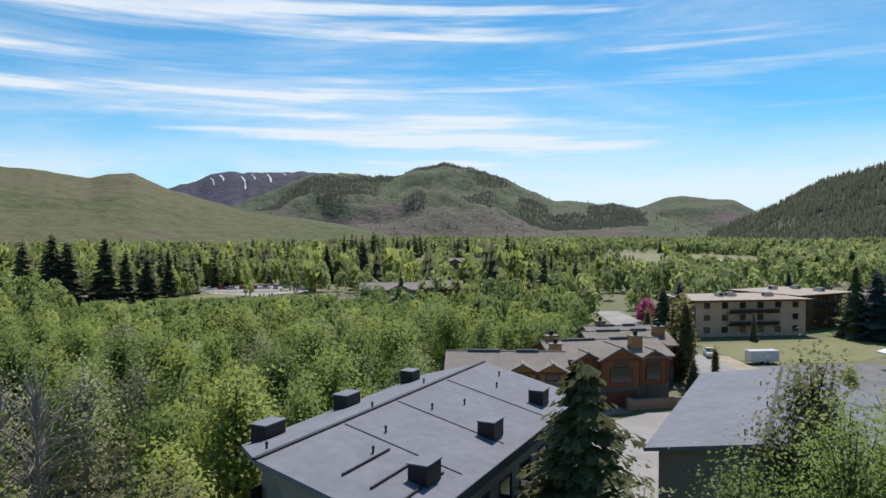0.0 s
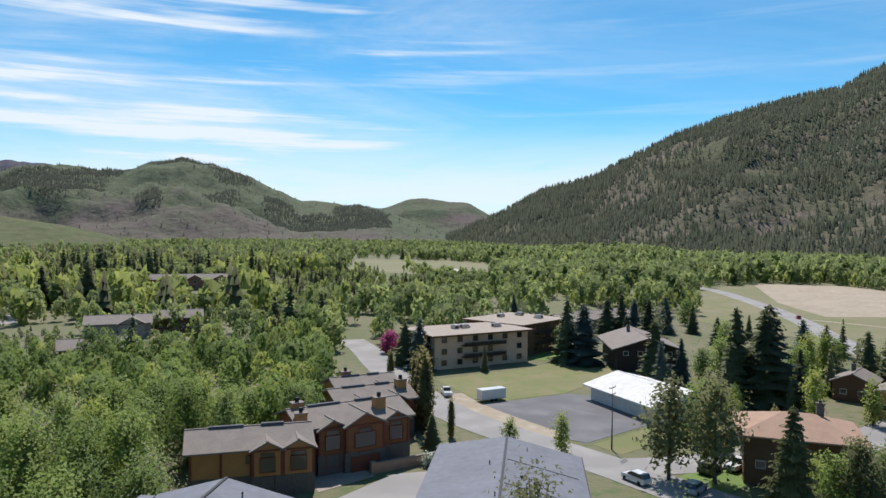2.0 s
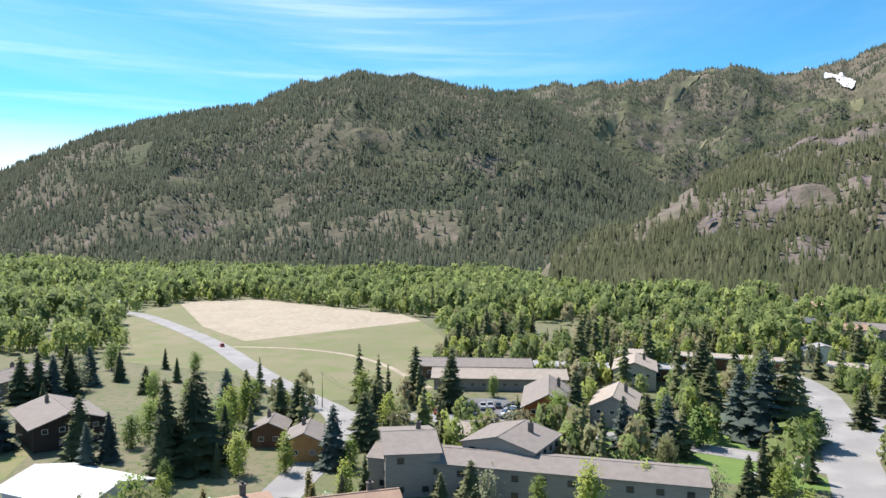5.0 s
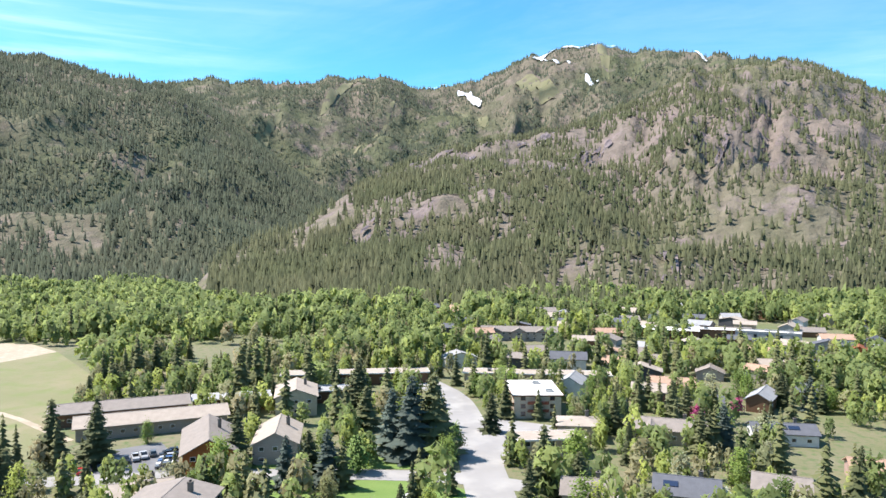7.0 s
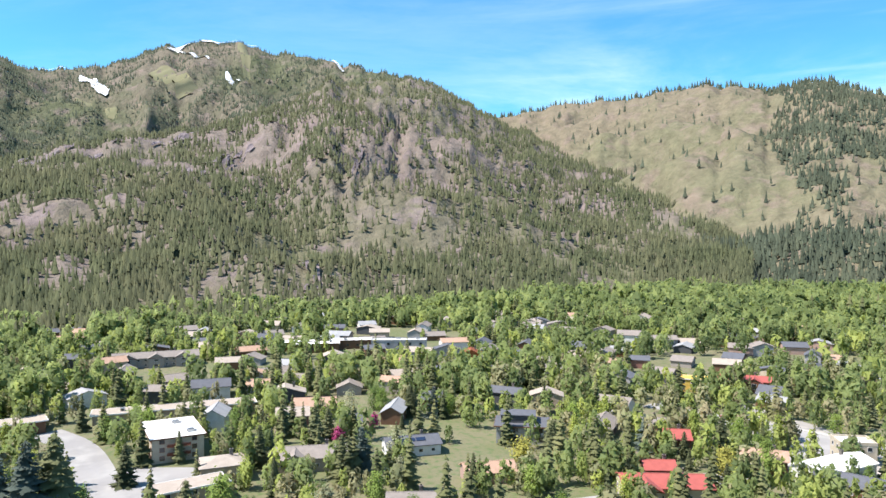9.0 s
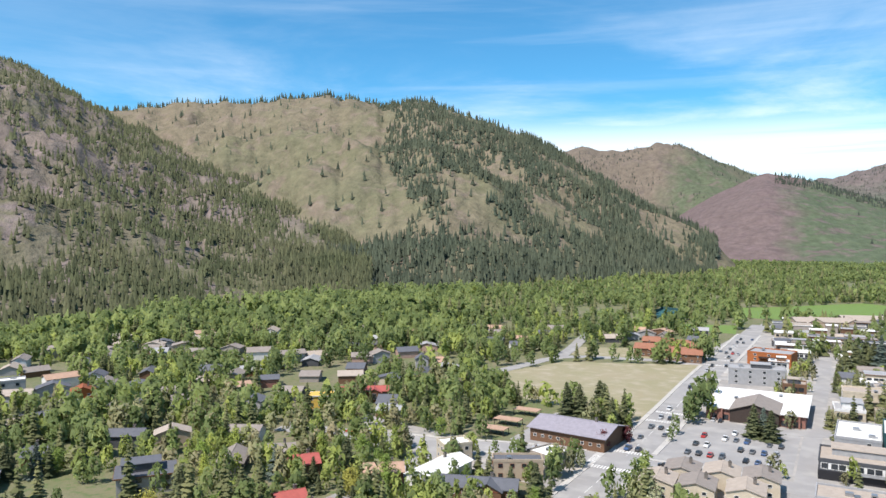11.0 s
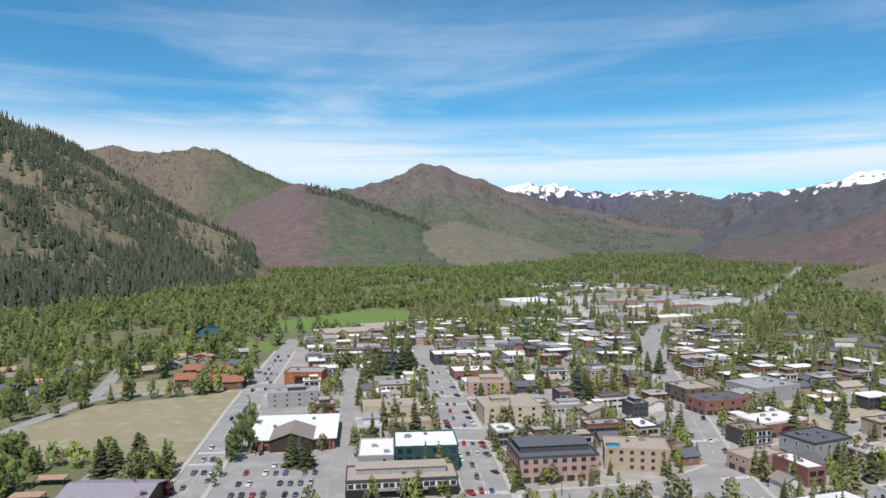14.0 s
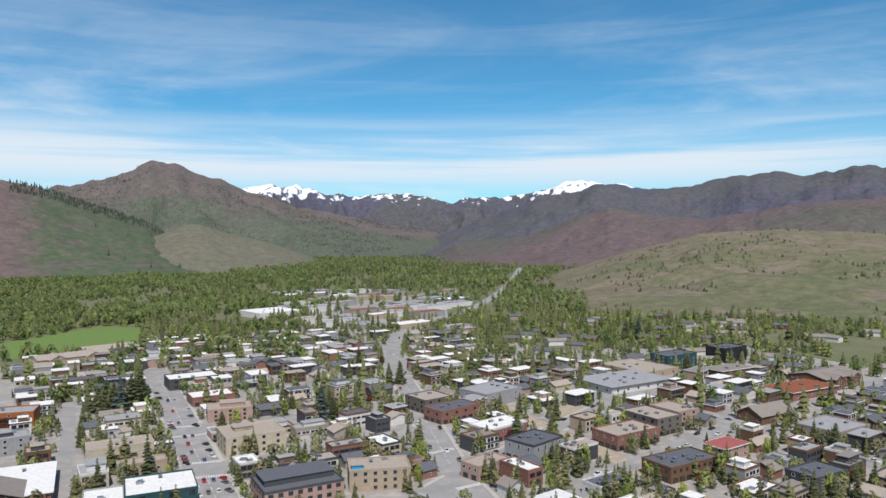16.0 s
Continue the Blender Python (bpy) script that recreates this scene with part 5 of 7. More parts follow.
sheet("condo_lot", [(204, 98), (214, 84), (196, 72), (186, 72), (182, 98)], "asphalt_dark", "asphalt parking lot with painted bays", "parking lot", 0.05)
sheet("condo_court", [(243, -19), (232, -40), (206, -28), (192, -16), (226, -9)], "asphalt", "pale asphalt forecourt", "parking lot", 0.04)
sheet("roadside_lawn", [(160, 40), (181, 56), (181.5, 4), (170, -14), (163, 4)], "lush", "bright mown lawn along the road", "lawn", 0.03, clear=False)
sheet("roadside_lawn", [(190.5, 60), (200, 62), (202, 10), (190, 3)], "lush", "bright mown lawn along the road", "lawn", 0.03, clear=False)
sheet("tree_island", [(66, 86), (78, 92), (82, 84), (72, 80)], "lush", "small green lawn under pines", "lawn", 0.05, clear=False)
sheet("store_lot", [(78, -334), (36, -334), (32, -276), (80, -268)], "asphalt", "asphalt forecourt of the store", "parking lot", 0.04)
sheet("carport_lot", [(136, -262), (138, -312), (128, -312), (112, -290), (112, -262)], "asphalt", "asphalt yard beside the carports", "parking lot", 0.045)

sheet("works_yard", [(-111, 323), (-93, 350), (-67, 343), (-58, 315), (-75, 290), (-95, 300)], "asphalt_worn", "open yard with parked trucks between the trees", "yard", 0.04)
sheet("yard_lawn", [(-95, 299), (-75, 289), (-70, 268), (-84, 250), (-110, 262)], "lawn", "open green lawn by the yard", "lawn", 0.04)

ROADS, ROAD_Z = {}, {}


def road(key, pts, width, label, mat="asphalt"):
    ROADS[key] = ribbon("road", pts, width, mat, label)[1:] + (width,)
    ROAD_Z[key] = LAYER[0]


road("lodge", [(53, 235), (53.1, 212.3), (50.4, 186.5), (49.8, 162.1), (50.2, 139.8), (53.1, 123.0), (59.0, 107.3), (63, 95), (66, 84), (72, 66), (84, 40)], 9, "pale asphalt road past the lodge")
ribbon("dirt_shoulder", [(57, 150), (57, 140), (59, 128), (63, 112)], 5, "soil", "strip of bare gravel beside the road", "ground", z=0.058)
road("side", [(63, 95), (76, 92), (95, 93), (112, 92)], 8, "pale asphalt side road")
road("field", [(321, 425), (327, 385), (280, 293), (248, 237), (210, 183), (184, 141), (172, 117), (150, 104), (130, 98), (112, 92)], 9, "grey road across the meadow")
ribbon("footpath", [(250, 232), (262, 200), (255, 160), (215, 112)], 2.5, "soil", "worn dirt path through the meadow", "path", z=0.068)
road("condo", [(172, 117), (179, 102), (182.4, 81), (184.5, 58), (186.3, 37.5), (185.5, 18.8), (184, -2), (178, -20), (165, -45), (160, -60)], 8, "grey residential street")
road("street", [(140, -14), (169.1, -12.3), (205.4, -10.7), (243.3, -8.7), (275, -5), (300, 6)], 12, "pale wide side street")
road("park_drive", [(165, -45), (157, -110), (150, -130), (150, -165), (150, -210), (157, -241)], 10, "grey street through the houses")
road("avenue", [(86, -200), (87.6, -264.2), (90.9, -329.7), (99.1, -433.8), (103.5, -525.2), (109.5, -624.8), (112, -700)], 15, "grey town avenue with painted crossings")
road("alley", [(24, -200), (26.8, -266.7), (33.4, -360.7), (38.8, -451.4), (46.1, -549.8)], 7, "narrow grey service alley")
road("high_street", [(-33, -200), (-31.5, -269.2), (-29.8, -325.8), (-23.6, -437.8), (-16.0, -551.5), (-8.2, -649.9)], 18, "wide grey town street with yellow lines")
road("cross_a", [(230, -225), (156.7, -240.8), (123.2, -253.6), (79.0, -258.5), (23.8, -262.0), (-35.8, -271.5), (-94.7, -280.5), (-133, -285)], 13, "grey cross street")
road("cross_b", [(75, -330), (37.9, -332), (-32.9, -363.1), (-68.5, -372.9), (-150, -388)], 10, "grey cross street")
road("cross_c", [(100, -436), (-4.7, -437.2), (-32.2, -438.1), (-66.5, -439.2), (-168, -450)], 10, "grey cross street")
road("cross_d", [(213.5, -365.9), (206.0, -406.2), (199.5, -460.2), (146.0, -471.8), (97.4, -486.6), (0, -510), (-180, -540)], 9, "grey cross street by the vacant lot")
road("lane", [(199, -454), (206.6, -497.0), (220.2, -547.2), (235, -640)], 9, "pale lane")
road("main", [(-1700, -3050), (-858, -1580), (-490, -1002), (-283, -784), (-250, -727), (-216, -645), (-192, -552), (-175, -472), (-155, -386), (-139, -317), (-133, -278), (-128, -200)], 15, "grey main street and highway")
road("third", [(-218, -420), (-217.9, -365.6), (-220.3, -322.2), (-222.1, -281.7), (-220.2, -200)], 12, "street with bare earth from road works", "soil")
road("fourth", [(-110, -285), (-132.9, -302.8), (-176.8, -330.2), (-233.5, -365.7), (-312.8, -411.5), (-433.1, -472.1)], 11, "grey cross street")
road("fifth", [(-150, -250), (-168.8, -262.9), (-224.9, -289.7), (-293.5, -313.8), (-390.4, -342.5), (-530.5, -378.8)], 11, "grey cross street")
road("sixth", [(-260, -425), (-320.1, -421), (-323.3, -371.7), (-325.6, -312.4), (-332.8, -230)], 10, "grey street lined with cars")
road("bridge_street", [(-160, -900), (-192, -852), (-216, -742), (-216, -645)], 9, "grey street")
road("warm", [(-100, -780), (-164, -923), (-224, -962), (-311, -1040), (-393, -1149), (-573, -1327)], 11, "grey street between warehouses")


def near_other_road(x, y, key):
    for k, (p, nor, w) in ROADS.items():
        if k != key and np.min(np.linalg.norm(p - (x, y), axis=1)) < 30:
            a, b = p[:-1], p[1:]
            t = np.clip(((np.array((x, y)) - a) * (b - a)).sum(1) / ((b - a) ** 2).sum(1), 0, 1)
            if np.min(np.linalg.norm(a + t[:, None] * (b - a) - (x, y), axis=1)) < w / 2 + 3:
                return True
    return False


def along(key, r0, r1, step, side):
    """Points beside a road's middle, where it is between r0 and r1 from the start point."""
    p, nor, w = ROADS[key]
    length = np.concatenate([[0], np.cumsum(np.linalg.norm(np.diff(p, axis=0), axis=1))])
    for s in np.arange(2, length[-1] - 2, step):
        x, y = np.interp(s, length, p[:, 0]), np.interp(s, length, p[:, 1])
        if r0 < math.hypot(x, y) < r1:
            n = np.array([np.interp(s, length, nor[:, 0]), np.interp(s, length, nor[:, 1])])
            q = np.array((x, y)) + n * side
            yield q[0], q[1], math.degrees(math.atan2(-n[0], n[1]))


slab = boxes_mesh("kerb_slab", [(-9.9, -1.1, -0.1, 9.9, 1.1, 0.24)], [M["concrete"]])
for key, r1 in (("avenue", 640), ("high_street", 560), ("main", 560), ("fourth", 470), ("cross_a", 300)):
    walkway = tagged(new("pavement_" + key), "pale concrete pavement with a kerb", "pavement", kind="structure")
    for s in (-1, 1):
        for x, y, a in along(key, 225, r1, 20.0, s * (ROADS[key][2] / 2 + 1.2)):
            if not near_other_road(x, y, key):
                part("kerb_slab", slab, walkway, m=pose(x, y, 0, 0, 0, a))


def marks(name, boxes, label):
    return tagged(new(name, boxes_mesh(name, boxes, [M["paint"]])), label, "road marking", kind="structure")


def crossing(x, y, rot, width):
    bars = [(-width / 2 + k * 1.15, -1.6, 0.0, -width / 2 + k * 1.15 + 0.6, 1.6, 0.012) for k in range(int(width / 1.15))]
    marks("crosswalk", bars, "white painted zebra crossing").matrix_basis = pose(x, y, LAYER[0] + 0.012, 0, 0, rot)


crossing(88.6, -270, 2, 15), crossing(88, -248, 2, 15), crossing(91, -322, 3, 15), crossing(91.6, -339, 3, 15), crossing(102, -476, 4, 15), crossing(102.6, -496, 4, 15)
crossing(-31.3, -281, -4, 18), crossing(-31.8, -257, -4, 18), crossing(-28.6, -352, -6, 18), crossing(-27.4, -375, -6, 18), crossing(-24, -428, -4, 18), crossing(-23, -449, -4, 18)
crossing(-145, -345, 10, 15), crossing(-137, -292, 10, 15), crossing(80, -258.3, 94, 13), crossing(97, -257.3, 94, 13), crossing(-42, -272.4, 80, 13), crossing(-150, -313, 62, 11)
for key, r1 in (("avenue", 620), ("high_street", 600), ("main", 560)):
    dashes = tagged(new("centre_line_" + key), "thin painted centre lines", "road marking", kind="structure")
    dash = boxes_mesh("line", [(-3.5, -0.1, 0, 3.5, 0.1, 0.012)], [M["paint"]])
    for x, y, a in along(key, 225, r1, 11.0, 0.0):
        if not near_other_road(x, y, key):
            part("line", dash, dashes, m=pose(x, y, LAYER[0] + 0.004, 0, 0, a))


# ---- near condos ----
def sheet_roof_condo(x, y, rot, length, left, right, ridge, eave_l, eave_r, label, boxes, lines, step=0.0):
    """Long three-storey condo under a low sheet roof; local x runs along the ridge."""
    t = thing("condo_building", x, y, rot, label, "apartment building")
    CLEAR.append((x + length / 2 * math.cos(radians(rot)), y + length / 2 * math.sin(radians(rot)), length + 4, left + right + 6, rot))
    L = length
    v = [(0, -right, 0), (L, -right, 0), (L, left, 0), (step, left, 0), (0, -right, eave_r), (L, -right, eave_r), (L, left, eave_l), (step, left, eave_l), (0, 0, ridge), (L, 0, ridge)]
    f = [(0, 1, 5, 4), (2, 3, 7, 6), (1, 2, 6, 9, 5), (3, 0, 4, 8, 7), (4, 5, 9, 8), (6, 7, 8, 9), (0, 3, 2, 1)]
    part("wall", solid_mesh("wall", [(p[0], p[1] * 0.93, p[2]) for p in v], f, M["taupe"]), t)
    o, th = 1.0, 0.3
    rv, rf = [], []
    for s, wd, e in ((-1, right, eave_r), (1, left, eave_l)):
        n, k, x0 = len(rv), (ridge - e) / wd, -o + (step if s > 0 else 0)
        rv += [(x0, s * (wd + 0.4), e - 0.4 * k + 0.05), (L + o, s * (wd + 0.4), e - 0.4 * k + 0.05), (L + o, 0, ridge + 0.05), (-o, 0, ridge + 0.05)]
        rv += [(a, b, c + th) for a, b, c in rv[n:n + 4]]
        rf += [tuple(n + i for i in q) for q in QUAD]
    part("roof", solid_mesh("roof", rv, rf, M["condo_roof"]), t, "blue-grey sheet roof with low slopes")
    part("ridge_cap", boxes_mesh("ridge_cap", [(-o, -0.14, ridge + 0.3, L + o, 0.14, ridge + 0.44)], [M["black"]]), t)
    part("fascia", boxes_mesh("fascia", [(-o, -right - 0.5, eave_r - 0.35, L + o, -right - 0.42, eave_r + 0.3)], [M["dark"]]), t)

    def on_roof(u, vv):
        return ridge + 0.35 - abs(vv) * ((ridge - eave_r) / right if vv < 0 else (ridge - eave_l) / left)
    for u, vv, sx, sy in boxes:
        z = on_roof(u, vv)
        part("chimney_box", boxes_mesh("chimney_box", [(-sx / 2, -sy / 2, -0.8, sx / 2, sy / 2, 1.05), (-sx / 2 - 0.06, -sy / 2 - 0.06, 1.05, sx / 2 + 0.06, sy / 2 + 0.06, 1.13, 1)], [M["black"], M["condo_roof"]]), t, "black metal chimney box", pose(u, vv, z))
    tilt = math.degrees(math.atan2(ridge - eave_r, right))
    for u in lines:
        part("roof_seam", boxes_mesh("roof_seam", [(-0.05, -right + 0.3, 0, 0.05, -0.3, 0.05)], [M["slate"]]), t, m=pose(u, 0, ridge + 0.36, tilt, 0, 0))
    for k in range(9):
        u, vv = 2 + (k * 3.4) % (L - 3), (-2.6 if k % 3 else 1.6) - (k % 2) * 1.1
        part("vent_pipe", boxes_mesh("vent_pipe", [(-0.05, -0.05, -0.2, 0.05, 0.05, 0.45), (-0.08, -0.08, 0.28, 0.08, 0.08, 0.36)], [M["black"]]), t, m=pose(u, vv, on_roof(u, vv)))
    for k in range(3):
        part("snow_guard", boxes_mesh("snow_guard", [(-2.6, -0.06, 0, 2.6, 0.06, 0.12)], [M["black"]]), t, m=pose(4.0, -right * (0.45 + 0.2 * k), on_roof(4, -right * (0.45 + 0.2 * k)) + 0.02))
    w2 = window_mesh(2.4, 2.0, "dark", 1)
    for k in range(int(L / 4.2)):
        for z in (0.8, 3.8, 6.9):
            if z + 2.2 < eave_r:
                part("window", w2, t, m=pose(2.4 + k * 4.2, -right * 0.93, z))
                part("window", w2, t, m=pose(2.4 + k * 4.2, left * 0.93, z, 0, 0, 180))
                if k % 2:
                    part("balcony", boxes_mesh("balcony", [(-2.2, -1.3, -0.25, 2.2, 0, -0.05), (-2.2, -1.3, -0.05, 2.2, -1.22, 0.95)], [M["dark"]]), t, m=pose(2.4 + k * 4.2, -right * 0.93, z))
    for z in (1.0, 4.2, 7.4):
        if z + 2 < eave_l:
            for vv in (-right * 0.5, left * 0.3):
                part("window", window_mesh(1.5, 1.3, "dark", 1), t, m=pose(0, vv, z, 0, 0, -90))
                part("window", window_mesh(1.5, 1.3, "dark", 1), t, m=pose(L, vv, z, 0, 0, 90))


sheet_roof_condo(-9.9, 40, 64.3, 31, 6.2, 9.2, 13.2, 11.5, 10.9, "grey condo block with a blue-grey sheet roof and black chimney boxes", [(5.0, -7.4, 1.8, 1.25), (15.2, -7.4, 1.8, 1.25), (26.0, -7.4, 1.6, 1.25), (6.8, 5.4, 2.1, 1.25), (16.4, 5.4, 2.0, 1.25), (27.0, 5.4, 1.5, 1.25)], (7.5, 14.5, 23.0), 6.5)
sheet_roof_condo(24.2, 53.6, 63, 32, 8.4, 9.0, 10.0, 8.6, 7.8, "grey condo block with a blue-grey sheet roof", [(6, -8.0, 2.2, 1.6)], (8.0, 16.0, 24.0))


# ---- craftsman townhouses ----
def townhouse(x, y, rot, w, d, h, wings, label, garage=None, chimneys=(), wall="ochre"):
    t = house(x, y, w, d, rot, h, label, wall, "shingle", 1.7, "x", 0.8, 2, False, False, "trim", 3.8, "townhouse", "fblr", wings)
    part("stone_base", boxes_mesh("stone_base", [(-w / 2 - 0.12, -d / 2 - 0.12, 0, w / 2 + 0.12, d / 2 + 0.12, h * 0.42)], [M["stone"]]), t, "rough grey stone base")
    for u in np.linspace(-w / 2 + 0.15, w / 2 - 0.15, 5):
        part("post", boxes_mesh("post", [(u - 0.15, -d / 2 - 0.2, h * 0.42, u + 0.15, -d / 2 + 0.05, h - 0.1)], [M["trim"]]), t, "dark red timber post")
    for u, ww, reach, drop in wings:
        yy = -d / 2 - reach
        part("gable_stone", boxes_mesh("gable_stone", [(u - ww / 2 - 0.1, yy - 0.1, 0, u + ww / 2 + 0.1, -d / 2 + 0.1, h * 0.42 + 0.02)], [M["stone"]]), t)
        for s in (-1, 1):
            part("post", boxes_mesh("post", [(u + s * ww * 0.48 - 0.16, yy - 0.16, h * 0.42, u + s * ww * 0.48 + 0.16, yy + 0.1, h - drop)], [M["trim"]]), t, "dark red timber post")
        part("window", window_mesh(ww * 0.55, h * 0.32, "trim", 2), t, m=pose(u, yy - 0.1, h * 0.5))
    if garage is not None:
        u, yy = garage
        part("garage_door", boxes_mesh("garage_door", [(u - 2.4, yy - 0.24, 0.05, u + 2.4, yy - 0.14, 2.4)] + [(u - 2.4, yy - 0.27, 0.05 + 0.58 * k, u + 2.4, yy - 0.24, 0.05 + 0.58 * k + 0.5) for k in range(4)], [M["trim"]]), t, "dark red panelled garage door")
    for u, v in chimneys:
        part("chimney", boxes_mesh("chimney", [(-0.9, -0.7, -2, 0.9, 0.7, 1.4), (-1.0, -0.8, 1.4, 1.0, 0.8, 1.6, 1), (-0.25, -0.25, 1.6, 0.25, 0.25, 2.3, 2)], [M["ochre"], M["shingle"], M["black"]]), t, m=pose(u, v, h + 1.2))
    part("roof_vent", boxes_mesh("roof_vent", [(-w * 0.35, -0.3, 0, -w * 0.05, 0.3, 0.35), (w * 0.1, -0.3, 0.05, w * 0.3, 0.3, 0.4)], [M["slate"]]), t, m=pose(0, 0, h + 1.85))
    return t


townhouse(9.2, 105.5, -3, 16, 9, 6.5, ((2.2, 4.0, 0.9, 0.2), (6.4, 4.2, 0.9, 0.2)), "ochre and stone craftsman townhouse with twin front gables", None, ((7.5, 2.5),))
townhouse(24.5, 112.5, 12, 18, 10, 7.2, ((-4.5, 4.5, 0.8, 0.4), (0.5, 6.5, 1.6, 0.2), (6.3, 4.5, 0.6, 0.4)), "red-brown and stone craftsman townhouse in red-brown timber with garage and gables", (0.5, -6.6), ((-7.8, 0.5), (4.8, -2.5)), "redwood_dark")
townhouse(31.5, 125.5, 10, 14, 9, 6.8, ((-3.5, 4.5, 0.8, 0.3), (3.2, 4.6, 0.8, 0.3)), "brown-roofed craftsman townhouse with timber gables", None, ((5.8, -1.5),), "redwood_dark")
townhouse(33.5, 138.5, 8, 12, 9, 6.0, ((2.2, 4.5, 0.8, 0.3),), "brown-roofed craftsman townhouse at the wood's edge", None, ((-3.0, 1.0),))
wall_t = tagged(new("garden_wall", boxes_mesh("garden_wall", [(0, -0.2, 0, 13.5, 0.2, 1.5), (-0.4, -0.4, 0, 0.4, 0.4, 1.8)] + [(0, -0.25, 1.5, 13.5, 0.25, 1.6, 1)], [M["terracotta"], M["shingle"]])), "low tan rendered garden wall", "wall")
wall_t.matrix_basis = pose(27.1, 104.2, 0, 0, 0, 12)


# ---- the lodge and its neighbours ----
lodge = flat_building(75.5, 187.3, 29.7, 17, 9, 9.0, "three-storey tan lodge with flat overhanging roof and timber balconies", "lodge_wall", "gravel", 3, 4.2, "wood", 3, 1.3, name="lodge_building", category="hotel", balconies="fl", seed=3)
flat_building(98.4, 203.3, 22.9, 20.8, 29, 9.2, "three-storey brown lodge wing with balconies and flat roof", "wood", "gravel", 3, 4.2, "wood", 3, 1.2, name="lodge_building", category="hotel", balconies="f", seed=4)
house(92.4, 125.6, 21.2, 15.6, 93, 3.3, "low white-roofed pavilion with white walls and a dark deck", "white", "membrane", 2.0, "x", 1.3, 1, False, name="pavilion", frame_mat="dark")
house(119, 168, 22, 16, 67, 6.2, "dark timber chalet with long balconies and a broad roof", "darkwood", "shingle", 2.6, "x", 1.5, 2, True, frame_mat="white", deck=True, name="chalet")
house(140, 228, 40, 12, 20, 5.5, "long low building with a grey-brown roof behind spruces", "taupe", "shingle", 2.0)
house(137, 104, 12, 9, 30, 4.6, "small brown house with a brown shingle roof", "ochre", "shingle", 2.0)
house(141, 118, 9, 8, 30, 4.2, "small timber house with a brown roof", "wood", "shingle", 1.8)
house(86.7, 82.5, 15, 12, -40, 7.2, "house under a broad faded terracotta hip roof", "wood", "terracotta", 2.6, hip=True, over=1.2, chimney=True)
house(99.5, 66.0, 14, 9, -45, 7.0, "house under a faded terracotta roof", "wood", "terracotta", 2.0, over=1.0)
house(86, 44, 14, 11, -50, 4.6, "low house with a pale grey sheet roof", "grey", "membrane", 1.8)

# long grey condos
house(136.5, 47.5, 66, 12, -78, 6.6, "long grey-beige condo row with a shallow grey roof", "taupe", "shingle", 1.4, "x", 0.4, 2, False, frame_mat="dark", spacing=5.0, name="condo_building")
house(132.5, 74.0, 11, 20, -55, 8.6, "upper grey condo block with a sloping roof", "taupe", "shingle", 1.8, "x", 0.4, 3, True, frame_mat="dark", name="condo_building")
house(143.5, 54.7, 16.2, 15, -92, 8.8, "upper grey condo block with roof terraces", "taupe", "shingle", 2.0, "y", 0.5, 3, True, frame_mat="dark", name="condo_building", deck=True)

# houses and lodges across the meadow road
house(196.9, 64.1, 13, 26, -72, 6, "brown timber lodge with a gabled front and grey roof", "redwood", "shingle", 3.4, "y", 1.0, 2, True, frame_mat="white", name="lodge_house")
house(203.4, 46.4, 12, 20, -82, 5.6, "tan condo with a steep gabled roof", "taupe", "gravel", 3.0, "y", 0.6, 2, True, name="condo_building")
house(241.8, 108.4, 42, 12, -66, 4.5, "long low motel row with a brown roof", "wood", "shingle", 1.8, "x", 1.0, 1, False, name="motel_building")
house(228, 92, 44, 12, -66, 4.2, "long low motel row with a tan roof", "taupe", "gravel", 2.0, "x", 1.0, 1, False, name="motel_building")
flat_building(256.1, 75.2, 26, 9, -74, 4.6, "low condo row with a flat roof and white band", "wood", "grey_membrane", 1, 4.0, "white", 1, 0.8, name="condo_building")
flat_building(268, 48, 26, 9, -80, 4.6, "low condo row with a flat roof", "wood", "grey_membrane", 1, 4.0, "white", 1, 0.8, name="condo_building")
flat_building(300, 36, 60, 9, -82, 4.8, "long low condo row with a flat grey roof", "wood", "gravel", 1, 5.0, "white", 1, 0.8, name="condo_building")
flat_building(300, -40, 60, 9, -96, 4.8, "long low condo row with a flat tan roof", "tan", "gravel", 1, 5.0, "white", 1, 0.8, name="condo_building")
house(254.7, 51.6, 14, 20, -79, 6.6, "pale condo with stepped gable roofs", "cream", "gravel", 2.6, "y", 0.6, 2, True, name="condo_building")
flat_building(254.6, -32.8, 16, 24, -89, 8, "three-storey condo with white roof and brown timber bay", "cream", "membrane", 3, 3.8, "trim", 2, 0.8, name="condo_building", balconies="f", bal_mat="trim")
flat_building(202.8, -30.8, 18.6, 8, -83, 5.6, "low tan apartment block with a flat roof", "tan", "gravel", 2, 3.2, "white", 0, 0.5, name="apartment_building", category="apartment building")
house(219.9, -42.4, 13, 11, -95, 5, "tan house with a pale hip roof", "tan", "gravel", 1.8, hip=True)
flat_building(212.1, -146.0, 18, 13, -125, 6.2, "modern dark and white house with layered flat roofs and solar panels", "grey", "slate", 2, 3.6, "black", 0, 0.9, name="modern_house", category="house", penthouse=(12, 8, 2.8, "dark", -1.5, 1.5))
house(146.2, -149.0, 24, 12, -121, 4.6, "low house with a bright red metal roof", "cream", "red_metal", 1.8, wings=((-6, 7, 3, 0),))
house(157.7, -158.2, 9, 8, -120, 4.2, "small shed with a red metal roof", "wood", "red_metal", 1.6)
house(177.5, -183.9, 11, 10, -126, 5, "small house with a red metal roof", "wood", "red_metal", 2.0)
house(148.7, -193.8, 13, 9, -140, 4.6, "house with an orange-tan roof", "wood", "terracotta", 1.8)
